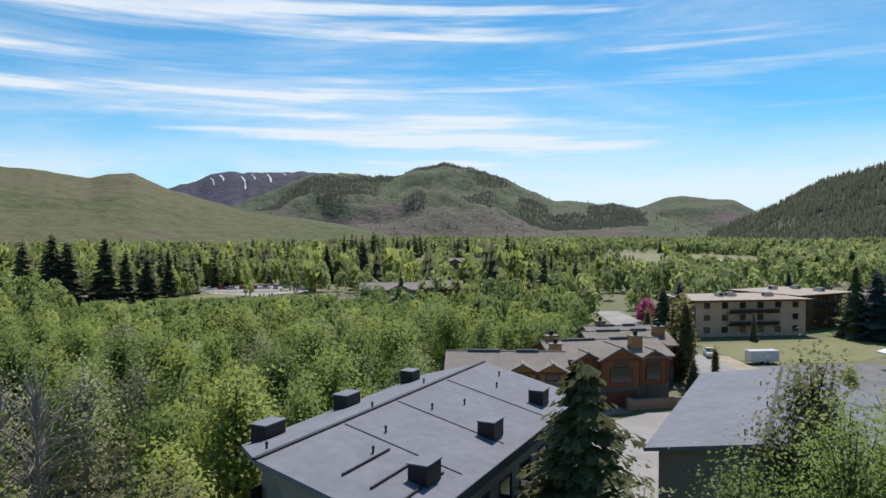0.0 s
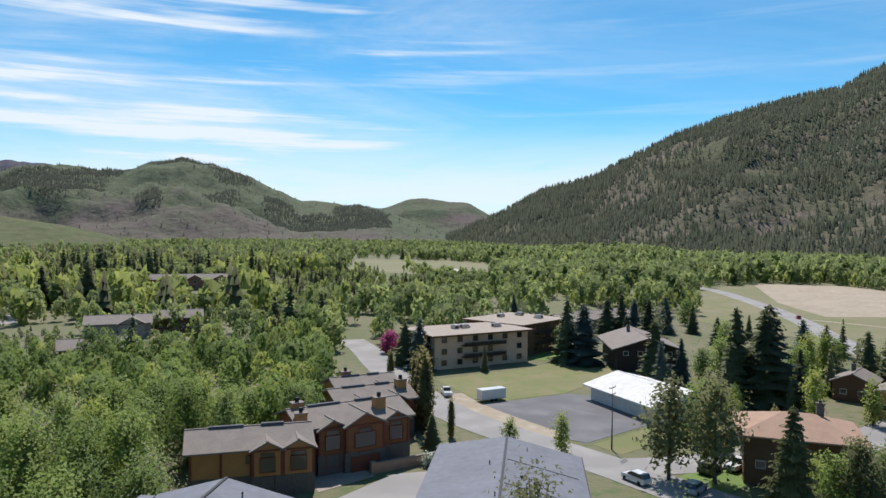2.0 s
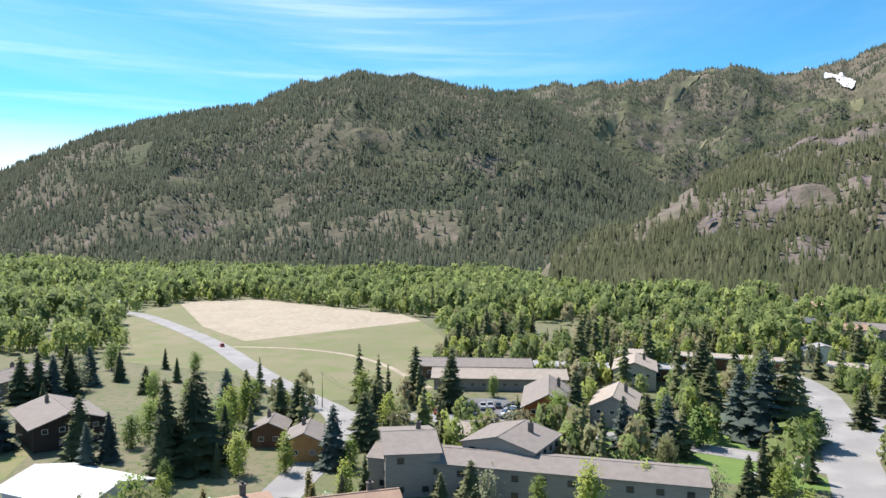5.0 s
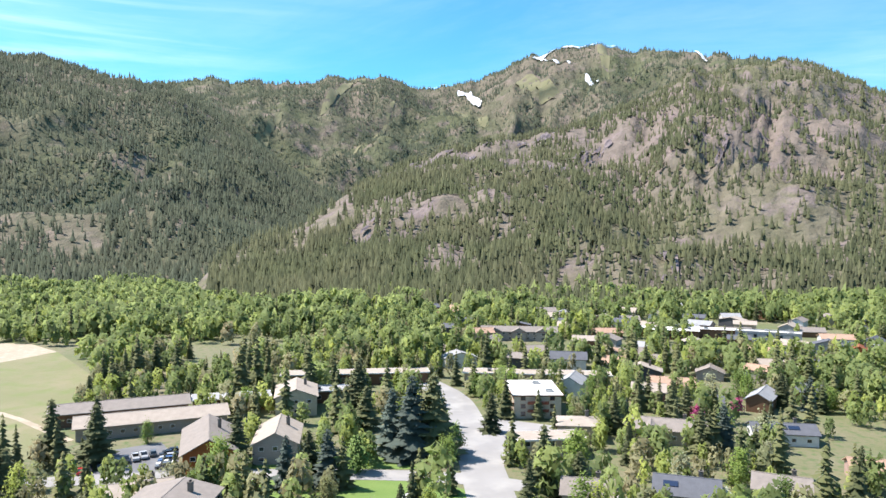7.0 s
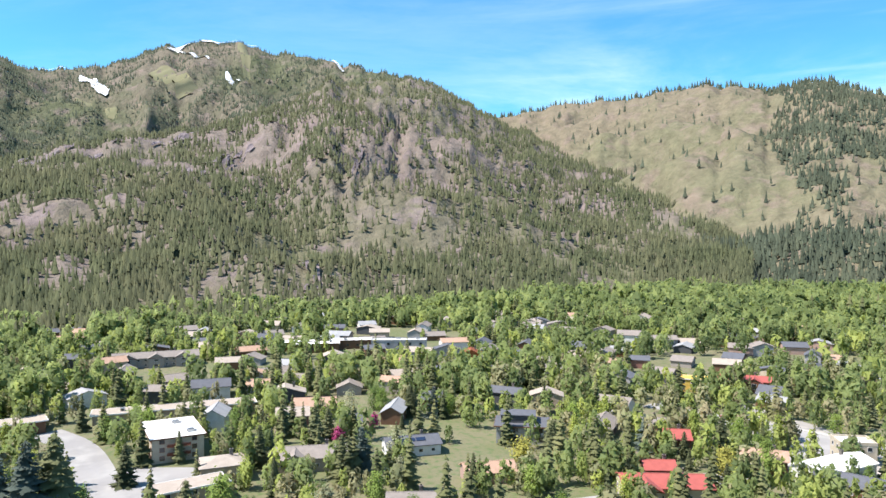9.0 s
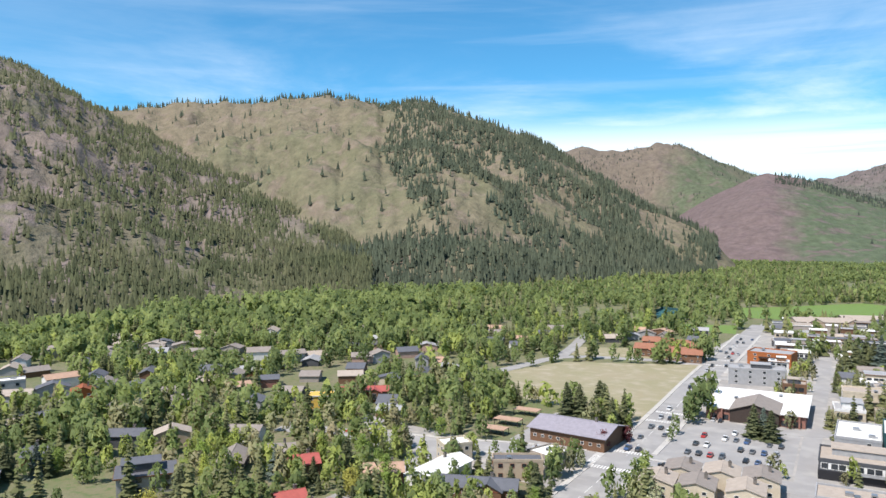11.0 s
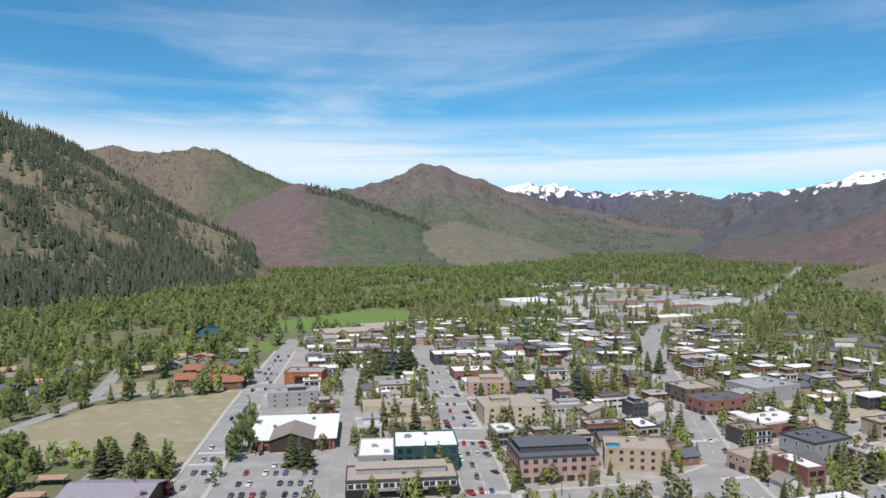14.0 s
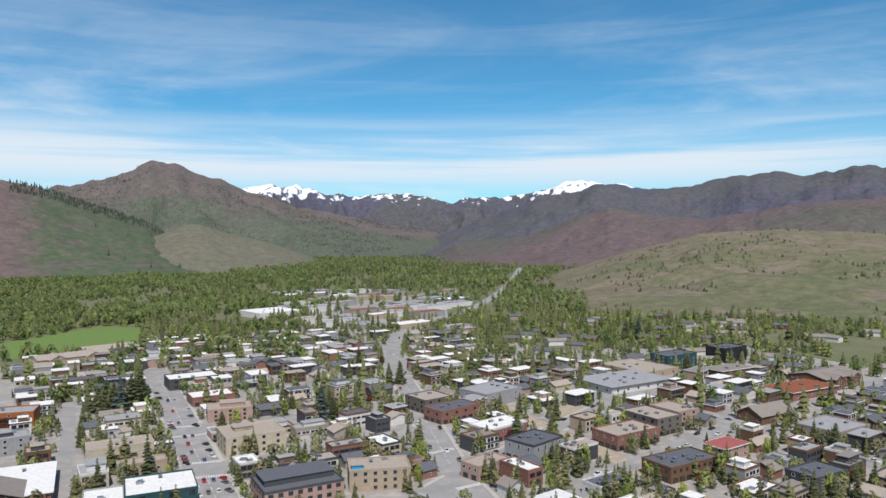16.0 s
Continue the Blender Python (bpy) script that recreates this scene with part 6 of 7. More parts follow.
house(133, -205.0, 24, 11, -91, 4.8, "long white-roofed building with a red edge", "white", "membrane", 1.8, "x")
flat_building(141.3, -227.5, 11, 9, -128, 6.6, "two-storey pale building with a flat roof", "cream", "membrane", 2, 3.2, "white", 0)
house(117.1, -199.8, 30, 9, -159, 3.8, "long low brown building with a dark shingle roof", "wood", "slate", 2.0, wings=((6, 9, 2, 0.2),))
flat_building(112.2, -222.6, 17.2, 7.5, -148, 6.6, "two-storey tan building with red-framed windows", "tan", "slate", 2, 3.4, "trim", 1)
flat_building(108.1, -240.7, 12.5, 11, -109, 5, "one-storey building with a flat white roof", "taupe", "membrane", 1, 3.6, "white", 1)
house(112.0, -276.0, 32.1, 22, 178, 5.6, "broad store with a lavender-grey roof and shopfront", "wood", "lavender", 2.6, over=1.2, storeys=1, chimney=True, frame_mat="white", name="store_building")
house(232, -285, 24, 10, -142, 5, "house with dark red metal roofs", "wood", "red_metal", 1.6, wings=((5, 7, 2, 0.3),))
flat_building(241.4, -262.2, 13, 9, -139, 6, "new house in bare yellow sheathing", "yellow", "yellow", 2, 3.6, "white", 0, 0.4, name="unfinished_house", category="house")
house(257.3, -372.8, 8, 9, -145, 5.6, "blue-grey house with a white gable", "grey", "slate", 2.6, "y")
house(216.5, -103.9, 18, 10, -101, 3.6, "white house with solar panels on a dark roof", "white", "slate", 1.9, skylights=3)
house(248.5, -94.2, 8, 9, -111, 4.6, "small white house with a dark slate roof", "white", "slate", 2.2)
house(218.7, -69.9, 22, 13, -108, 4.2, "low brown-roofed house with stone chimneys", "taupe", "shingle", 2.0, wings=((-5, 7, 2, 0),))
house(165.9, -80, 12, 10, -115, 4.4, "house with a pinkish-grey shingle roof", "taupe", "shingle", 2.2)
house(163.5, -34, 11, 10, -103, 4.4, "house with a pinkish-grey roof", "taupe", "shingle", 2.2)
house(163.6, -57.0, 14, 12, -109, 4.6, "house with a slate roof and roof windows", "white", "slate", 2.4, skylights=1)
house(163, 69.6, 15, 10, -67, 4, "low house with a pale shingle roof", "tan", "gravel", 1.8)
for k, (x, y) in enumerate(((440, -128), (428, -140), (432, -164))):
    flat_building(x, y, 26, 10, -108, 5.5, "low modern building with a bright flat white roof", "wood", "membrane", 1, 3.6, "dark", 1, 0.5)
flat_building(403.8, -184.3, 34, 10, -115, 7.5, "row of modern grey and glass townhouses", "grey", "membrane", 2, 3.4, "black", 2, name="townhouse_row", category="townhouse")
house(347.1, -202.9, 11, 10, -120, 6.4, "tall orange-brown timber house", "redwood", "rust", 2.4, "y", storeys=2)
house(423.4, -45.7, 44, 10, -96, 5.4, "row of brown-grey condos among trees", "taupe", "shingle", 2.4, storeys=2, wings=((-14, 8, 2, 0), (0, 8, 2, 0), (14, 8, 2, 0)))
house(-45.0, 127.3, 12, 8, 19, 4.8, "pale house almost hidden in the trees", "white", "grey", 1.4)
house(-21.7, 215.0, 18, 10, 7, 4.6, "dark-roofed house among the trees", "wood", "shingle", 2.0)
house(-19.9, 264.8, 20, 12, 4, 5, "brown-grey-roofed house among the trees", "taupe", "shingle", 2.2, wings=((4, 8, 2, 0),))
house(-1.0, 276.0, 16, 10, 1, 5, "brown-grey-roofed house with a dark chimney", "wood", "shingle", 2.2)
house(7.8, 462.1, 50, 12, -1, 6.4, "long red-brown lodge among conifers", "brick", "shingle", 2.6, storeys=2, wings=((-15, 9, 3, 0), (0, 9, 3, 0), (15, 9, 3, 0)))
house(215, 560, 10, 10, -10, 3, "small white pavilion in the pasture", "white", "membrane", 2.0, hip=True, chimney=False, name="pavilion")
for k, (x, y) in enumerate(((340, 420), (350, 432), (362, 428), (330, 440))):
    flat_building(x, y, 14, 4, 30 + 20 * k, 3.2, "white trailer home beside the field road", "white", "membrane", 1, 3.5, "white", 0, 0.2, name="trailer_home", category="trailer")
for x, y in ((145.5, -265.5), (146.9, -281.3), (147.4, -301.0)):
    t = thing("carport", x, y, -177, "open carport under a flat tan roof on posts", "carport")
    CLEAR.append((x, y, 15, 9, 0))
    part("roof", boxes_mesh("roof", [(-6, -3, 2.6, 6, 3, 2.85)], [M["terracotta"]]), t)
    for u in (-5.6, 0, 5.6):
        for v in (-2.7, 2.7):
            part("post", boxes_mesh("post", [(u - 0.1, v - 0.1, 0, u + 0.1, v + 0.1, 2.6)], [M["darkwood"]]), t)

CLEAR.append((140, -284, 34, 56, 0))

# ---- town centre ----
store = flat_building(57.2, -363.0, 40.6, 44, -176, 5.6, "large store with a bright white flat roof and dark timber gable", "brick", "membrane", 1, 4.0, "white", 4, 1.0, name="store_building", category="store", shop=True, sides="fl")
(wv, wf), (rv, rf) = gable_shell(20, 22, 5.6, 3.4, 0.8, "y")
portal = part("entrance_gable", solid_mesh("entrance_gable", [(a, b - 13, c) for a, b, c in wv], wf, M["darkwood"]), store, "dark timber entrance gable")
part("gable_roof", solid_mesh("gable_roof", [(a, b - 13, c) for a, b, c in rv], rf, M["shingle"]), portal)
for u in np.linspace(-18, 18, 9):
    part("column", boxes_mesh("column", [(u - 0.35, -23.4, 0, u + 0.35, -22.7, 5.5)], [M["brick"]]), store)
flat_building(13.9, -311.4, 15, 26, -178, 9.6, "pale grey modern hotel wing with a white roof", "grey", "membrane", 3, 6, "white", 2, keep=0.5, name="hotel_building", category="hotel")
flat_building(-7.5, -318.8, 27.5, 24, -178, 10.8, "dark teal modern hotel with a white roof and large windows", "teal", "membrane", 3, 3.4, "black", 3, win=(2.2, 2.0), name="hotel_building", category="hotel")
dark_block = flat_building(2.7, -287.3, 44.0, 18, -176, 6.6, "dark two-storey building with roof terraces and shopfronts", "dark", "gravel", 2, 3.8, "white", 8, ground="black", shop=True, penthouse=(36, 8, 2.4, "grey", 0, 3), seed=2, sides="lr", balconies="f", bal_mat="grey")
ribbon_windows(dark_block, 44.0, 18, [3.9], "white", "f", 1.9)
flat_building(10.9, -247.3, 21.7, 13.2, -176, 5.4, "small grey building with a flat roof and air units", "grey", "gravel", 1, 4, "dark", 3)
for k, (u, v) in enumerate(((38, -252), (50, -250), (62, -247), (40, -237), (54, -234), (66, -232))):
    house(u, v, 11, 12, -172, 5.6, "brown-roofed cream condo of a clustered row", "cream", "gravel" if k % 2 else "shingle", 1.6, "y", 0.4, 2, True, name="condo_building", group="clustered condos")
flat_building(10.1, -392.7, 30.5, 14.3, -173, 9.6, "three-storey cream apartment block with curved bays", "cream", "gravel", 3, 3.6, "white", 2, name="apartment_building", category="apartment building", balconies="f", bal_mat="cream", seed=5)
flat_building(0, -372, 22, 9, -173, 5.4, "low tan annex with a flat roof", "tan", "gravel", 1, 4, "white", 1)
flat_building(-54.1, -392, 31.1, 24, -174, 9.6, "three-storey pale stucco office building", "cream", "gravel", 3, 3.8, "dark", 2, name="office_building", penthouse=(10, 8, 2.2, "tan", -4, 3), seed=6)
flat_building(-61.3, -303, 33.7, 22.9, -174, 10.4, "modern dark and pink-brick building with set-back top storey", "pinkish", "slate", 3, 3.8, "black", 5, band="dark", penthouse=(30, 14, 2.6, "dark", 0, 3), win=(2.0, 1.7), shop=True, seed=7)
flat_building(-100, -311, 27.4, 17, 168, 9.4, "tan building with bright blue roof corners", "tan", "gravel", 3, 3.8, "dark", 2, penthouse=(5, 4, 1.8, "blue", -10, -4), seed=8)
flat_building(70.3, -432.8, 29.6, 15, -168, 8.6, "three-storey grey apartment block", "grey", "grey_membrane", 3, 3.6, "white", 2, name="apartment_building", category="apartment building", penthouse=(10, 8, 2.2, "dark", 2, 2), seed=9)
for k in range(4):
    house(119 + k * 11.5, -487 - k * 3, 12, 22, -168, 5.4, "orange-tiled townhouse of a terrace with timber fronts", "wood", "tile", 2.0, "x", 0.8, 2, True, name="townhouse", group="orange terrace")
    house(126 + k * 11.0, -520 - k * 3, 11, 20, -168, 5.4, "orange-tiled townhouse of a terrace with timber fronts", "wood", "tile", 2.0, "x", 0.8, 2, True, name="townhouse", group="orange terrace")
flat_building(71.9, -496.5, 25.7, 18, 176, 8.4, "three-storey brown timber apartment block", "redwood", "grey_membrane", 3, 4, "white", 2, balconies="f", name="apartment_building", category="apartment building")
house(60, -725, 60, 30, -160, 5, "low sprawling school with pale roofs", "tan", "gravel", 2.5, name="school_building", wings=((-15, 14, 6, 0), (15, 14, 6, 0)))
house(30, -760, 50, 24, -160, 5, "low school wing with a pale roof", "tan", "gravel", 2.5, name="school_building")
flat_building(-161.6, -1000.0, 64, 60, -160, 7, "large warehouse with a bright white roof", "white", "membrane", 1, 9, "white", 4, name="warehouse")
flat_building(-33.9, -568.2, 35.1, 22, -172, 7.6, "black modern building with a white roof", "dark", "membrane", 2, 4.2, "black", 2, win=(2.4, 1.8))
flat_building(-42.8, -508.8, 27.5, 20, -172, 5.6, "shop with a white roof and red awning", "brick", "membrane", 1, 4, "white", 2, shop=True)
flat_building(-49.9, -459.3, 26.3, 18, 178, 7.6, "tan three-storey block with stepped terraces", "pinkish", "gravel", 3, 4, "dark", 2, penthouse=(14, 10, 2.4, "pinkish", 2, 2))
flat_building(-172.0, -431.8, 22, 22, -164, 8.4, "brown-grey stone office building with tall windows", "stone", "gravel", 3, 3.6, "black", 2, shop=True)
flat_building(-176.7, -404.6, 31.2, 17, -162, 7.6, "dark brick building with arched shopfronts", "brick", "slate", 2, 4, "black", 3, shop=True)
flat_building(-185.0, -358.0, 29, 17, -162, 7.4, "brick corner building with a white roof", "brick", "membrane", 2, 3.6, "white", 4, shop=True, band="white")
flat_building(-185.5, -318.8, 24, 19, -158, 9.4, "ornate grey corner building with a slate roof and cornice", "grey", "slate", 2, 3.2, "white", 5, shop=True, band="dark", win=(1.3, 2.2))
flat_building(-150.7, -304, 21, 12, -160, 6.8, "pale brick two-storey shop building", "pinkish", "gravel", 2, 3.6, "white", 2, shop=True)
house(-157, -250, 22, 20, -165, 4.4, "building under a broad bright white roof", "white", "membrane", 2.0, hip=True, chimney=False, name="pavilion")
flat_building(-243.3, -320, 32, 19, -170, 7.6, "long red brick shop building with a flat roof", "brick", "gravel", 2, 3.2, "white", 6, shop=True, win=(1.1, 1.6), band="brick")
flat_building(-273.1, -336, 20, 27, -170, 9.4, "three-storey brown stone building with balconies", "stone", "gravel", 3, 3.6, "black", 3, shop=True)
flat_building(-296.3, -344, 18, 22, -170, 8.6, "tan and brick building with arched entrance", "pinkish", "gravel", 3, 3.6, "dark", 2, shop=True)
flat_building(-330.7, -440, 60.3, 40, -172, 5.2, "large supermarket with a pale flat roof and teal band", "white", "grey_membrane", 1, 5, "teal", 8, 1.2, name="supermarket", category="store")
flat_building(-374, -478, 40, 48, -168, 4.6, "large low building with a tan gravel roof", "tan", "gravel", 1, 6, "dark", 3)
flat_building(-236.7, -269, 33, 18, -172, 7.2, "dark brick building with many rooftop units", "wood", "slate", 2, 3.6, "dark", 9, shop=True)
flat_building(-276.2, -281, 20, 13, -168, 6.4, "brick building with a red metal roof", "pinkish", "red_metal", 2, 3.4, "white", 0, 0.6)
flat_building(-278, -228.9, 23, 15, -172, 8.2, "black modern house with white balconies", "dark", "slate", 3, 3.4, "white", 4, balconies="f", bal_mat="white", name="modern_house", category="house")
flat_building(-189.7, -262, 19.5, 11, -168, 5.2, "low white building with a slate roof", "white", "slate", 1, 4, "dark", 3)
house(-350.4, -326.5, 29, 17, -172, 5, "brown shingled lodge with a steep roof", "wood", "shingle", 4.4, storeys=1, over=0.8)
flat_building(-360.6, -288, 32, 25, -170, 5.2, "low building with a grey flat roof", "taupe", "grey_membrane", 1, 4.5, "dark", 2)
house(-471.2, -384, 46, 28, -170, 7.6, "big brown lodge with broad shingle roofs", "wood", "shingle", 3.2, storeys=2, wings=((-12, 10, 4, 0), (10, 10, 4, 0)))
flat_building(-424.9, -366, 47.7, 24, -174, 6, "long brick shop row with a brown roof", "brick", "rust", 1, 4, "white", 4, 1.0)
flat_building(-414.6, -484, 36, 19, -170, 11, "dark teal modern apartment block", "teal", "slate", 4, 3.6, "white", 3, name="apartment_building", category="apartment building")
flat_building(-478, -490, 30, 20, -170, 12, "tall black modern apartment block", "black", "slate", 4, 3.6, "dark", 3, name="apartment_building", category="apartment building")
flat_building(-422.6, -430, 36, 18, -174, 8, "brown timber hotel with gables", "wood", "shingle", 3, 3.6, "white", 2, 0.8, name="hotel_building", category="hotel")
flat_building(-218.2, -435, 34, 26, -160, 8.6, "grey building behind a work site", "grey", "grey_membrane", 2, 6, "white", 3, keep=0.5)
t_pit = sheet("work_site", [(-236, -398), (-262, -404), (-270, -378), (-240, -372)], "soil", "bare earth work site", "ground", 0.05)
court = sheet("tennis_court", [(218, -707), (226, -788), (203, -778), (184, -700)], "court", "dark green tennis courts", "tennis court", 0.06)
fence_pts = [(218, -707), (226, -788), (203, -778), (184, -700), (218, -707)]
fence = thing("court_fence", 0, 0, 0, "tall dark wind-screened fence round the courts", "fence")
for a, b in zip(fence_pts[:-1], fence_pts[1:]):
    L = math.dist(a, b)
    part("screen", boxes_mesh("screen", [(0.1, -0.04, 0.1, L - 0.1, 0.04, 3.0)] + [(L * k / 8 - 0.06, -0.06, 0, L * k / 8 + 0.06, 0.06, 3.2) for k in range(8)], [M["teal"]]), fence, m=pose(a[0], a[1], 0, 0, 0, math.degrees(math.atan2(b[1] - a[1], b[0] - a[0]))))

# warehouses, shops and houses that fill the blocks
rf = random.Random(77)
WALLS, ROOFS = ["tan", "grey", "taupe", "wood", "grey", "white", "pinkish", "dark", "wood", "white", "cream", "dark", "brick"], ["gravel", "grey_membrane", "membrane", "slate", "membrane", "slate", "shingle"]


def free(x, y, size):
    p = np.array([[x, y], [x + size, y], [x - size, y], [x, y + size], [x, y - size]])
    return not (on_any(p[:, 0], p[:, 1], CLEAR).any() or in_poly(p[:, 0], p[:, 1]).any())


def on_any(x, y, shapes):
    hit = np.zeros(len(x), bool)
    for cx, cy, w, d, rot in shapes:
        a = math.radians(rot)
        u, v = (x - cx) * math.cos(a) + (y - cy) * math.sin(a), -(x - cx) * math.sin(a) + (y - cy) * math.cos(a)
        hit |= (np.abs(u) < w / 2) & (np.abs(v) < d / 2)
    return hit


def in_poly(x, y):
    hit = np.zeros(len(x), bool)
    for pts in CLEAR_POLY:
        inside = np.zeros(len(x), bool)
        for (ax, ay), (bx, by) in zip(pts, pts[1:] + pts[:1]):
            if ay != by:
                inside ^= ((ay > y) != (by > y)) & (x < (bx - ax) * (y - ay) / (by - ay) + ax)
        hit |= inside
    return hit


ROOF_WORDS = {"gravel": "tan gravel", "grey_membrane": "grey", "membrane": "white", "slate": "dark slate", "shingle": "brown shingle", "terracotta": "terracotta", "red_metal": "red metal", "tile": "orange tile"}
for k in range(2600):
    b, r = math.radians(rf.uniform(172, 237)), math.sqrt(rf.uniform(290 ** 2, 800 ** 2))
    if math.degrees(b) > 205 and r > 620:
        continue
    x, y = r * math.sin(b), r * math.cos(b)
    w, d = rf.uniform(9, 20), rf.uniform(8, 13)
    if free(x, y, max(w, d) / 2 - 0.5):
        wall, roof = rf.choice(WALLS), rf.choice(ROOFS)
        rot = (-172 if x > -110 else -166) + rf.choice((0, 0, 90))
        if rf.random() < 0.5 or roof in ("membrane", "grey_membrane"):
            st = rf.choice((1, 2, 2))
            t = flat_building(x, y, w, d, rot, 3.4 * st + 0.6, f"{['one', 'two'][st - 1]}-storey {M[wall].name.replace('_', ' ')} building with a {ROOF_WORDS[roof]} roof", wall, roof, st, 6.0, rf.choice(("white", "dark")), (3 if r < 400 else 1) if r < 480 else 0, 0.0 if r < 440 else 0.4, sides="", keep=0.8, seed=k, band=rf.choice((None, "dark", "white", "wood")),
                              penthouse=(w * rf.uniform(0.4, 0.7), d * rf.uniform(0.45, 0.7), rf.uniform(2.2, 3.0), rf.choice(WALLS), w * rf.uniform(-0.12, 0.12), d * rf.uniform(-0.1, 0.12)) if rf.random() < 0.45 and r < 560 else None)
            ribbon_windows(t, w, d, [3.4 * q + 0.9 for q in range(st)], wall if rf.random() < 0.5 else rf.choice(("white", "dark")), "" if r > 620 else ("f" if rot < -150 else "l"), rf.choice((1.4, 1.8, 2.1)))
        else:
            house(x, y, w * 0.9, d * 0.85, rot, 4.2, f"town house with {M[wall].name.replace('_', ' ')} walls and {ROOF_WORDS[roof]} roof", wall, roof, 2.2, rf.choice("xy"), sides="f" if r < 340 else "", spacing=6, chimney=False, name="town_house")
for k in range(420):
    b, r = math.radians(rf.uniform(182, 208)), math.sqrt(rf.uniform(820 ** 2, 1350 ** 2))
    x, y = r * math.sin(b), r * math.cos(b)
    w, d = rf.uniform(25, 60), rf.uniform(18, 32)
    if math.degrees(b) > 190 and math.degrees(b) < 204 and free(x, y, w / 2 + 3):
        roof = rf.choice(["membrane", "grey_membrane", "gravel", "lavender", "rust"])
        flat_building(x, y, w, d, -160, rf.uniform(5, 7), f"long low warehouse with a {ROOF_WORDS.get(roof, 'dull')} roof", rf.choice(["tan", "white", "grey"]), roof, 1, 12, "white", 2, sides="", name="warehouse", category="warehouse", seed=k)
for k in range(640):
    b, r = math.radians(rf.uniform(88, 172)), math.sqrt(rf.uniform(200 ** 2, 620 ** 2))
    x, y = r * math.sin(b), r * math.cos(b)
    if free(x, y, 11) and rf.random() < (0.85 if r > 260 else 0.45):
        wall, roof = rf.choice(WALLS), rf.choice(["shingle", "slate", "gravel", "slate", "shingle", "grey_membrane", "gravel", "terracotta"])
        rot = -math.degrees(b) + rf.choice((-20, 0, 15, 80))
        house(x, y, rf.uniform(11, 17), rf.uniform(8, 11), rot, rf.choice((3.4, 4.6, 5.6)), f"{M[wall].name.replace('_', ' ')} house with a {ROOF_WORDS[roof]} roof among trees", wall, roof, rf.uniform(1.6, 2.6), rf.choice("xxy"), sides="f" if r < 300 else "", spacing=6.5, chimney=rf.random() < 0.2)
        CLEAR[-1] = (x, y, 17, 12, rot)
for k in range(50):
    b, r = math.radians(rf.uniform(205, 238)), math.sqrt(rf.uniform(640 ** 2, 980 ** 2))
    x, y = r * math.sin(b), r * math.cos(b)
    if free(x, y, 14):
        house(x, y, rf.uniform(14, 22), 10, -math.degrees(b) + rf.uniform(-30, 30), 4.6, "hillside house with a broad dark roof", rf.choice(["wood", "taupe", "white"]), rf.choice(["shingle", "slate"]), 2.2, sides="", chimney=False, name="hillside_house")


# ---- cars and trailers ----
CAR_PAINT = {k: flat_mat("car_paint_" + k, c, rough=0.3, spec=0.6, bump=0.0) for k, c in dict(white=(0.72, 0.72, 0.70), silver=(0.42, 0.43, 0.44), black=(0.02, 0.02, 0.022), grey=(0.12, 0.125, 0.13), red=(0.42, 0.03, 0.025), blue=(0.05, 0.10, 0.22)).items()}


def hull(name, sections, mat):
    """A lofted body: (x, half width, z low, z high) cross-sections."""
    v, f = [], []
    for x, hw, z0, z1 in sections:
        v += [(x, -hw, z0), (x, hw, z0), (x, hw * 0.96, z1), (x, -hw * 0.96, z1)]
    for i in range(len(sections) - 1):
        n = 4 * i
        f += [(n + a, n + (a + 1) % 4, n + 4 + (a + 1) % 4, n + 4 + a) for a in range(4)]
    f += [(3, 2, 1, 0), tuple(len(v) - 4 + i for i in range(4))]
    return solid_mesh(name, v, f, mat)


def wheel_mesh():
    v, f = [], []
    for y in (-0.11, 0.11):
        v += [(0.34 * math.cos(2 * math.pi * i / 12), y, 0.34 * math.sin(2 * math.pi * i / 12)) for i in range(12)]
    f = [(i, (i + 1) % 12, 12 + (i + 1) % 12, 12 + i) for i in range(12)] + [tuple(range(12)), tuple(range(23, 11, -1))]
    return solid_mesh("wheel", v, f, M["tyre"])


WHEEL = wheel_mesh()
SHAPES = {
    "suv": ([(-2.3, 0.82, 0.45, 0.95), (-2.2, 0.9, 0.3, 1.05), (0.9, 0.92, 0.28, 1.08), (2.0, 0.9, 0.3, 0.95), (2.3, 0.78, 0.42, 0.8)], [(-2.15, 0.8, 1.05, 1.1), (-1.9, 0.74, 1.05, 1.66), (0.3, 0.74, 1.05, 1.68), (1.15, 0.78, 1.05, 1.1)]),
    "sedan": ([(-2.3, 0.8, 0.42, 0.85), (-2.2, 0.88, 0.28, 0.95), (0.9, 0.9, 0.26, 0.95), (2.1, 0.86, 0.28, 0.82), (2.3, 0.74, 0.4, 0.7)], [(-1.7, 0.78, 0.94, 0.97), (-1.0, 0.7, 0.94, 1.40), (0.3, 0.7, 0.94, 1.42), (1.1, 0.76, 0.94, 0.97)]),
    "pickup": ([(-2.8, 0.88, 0.5, 1.0), (-2.75, 0.92, 0.45, 1.12), (-0.5, 0.92, 0.42, 1.12), (1.4, 0.94, 0.42, 1.14), (2.6, 0.9, 0.45, 1.05), (2.8, 0.8, 0.5, 0.9)], [(-0.7, 0.82, 1.12, 1.16), (-0.6, 0.76, 1.12, 1.82), (0.9, 0.76, 1.12, 1.84), (1.5, 0.8, 1.12, 1.16)]),
}
CAR_MESH = {}


def car(x, y, rot, shape="suv", paint="white", z=0.05):
    if (shape, paint) not in CAR_MESH:
        body, cab = SHAPES[shape]
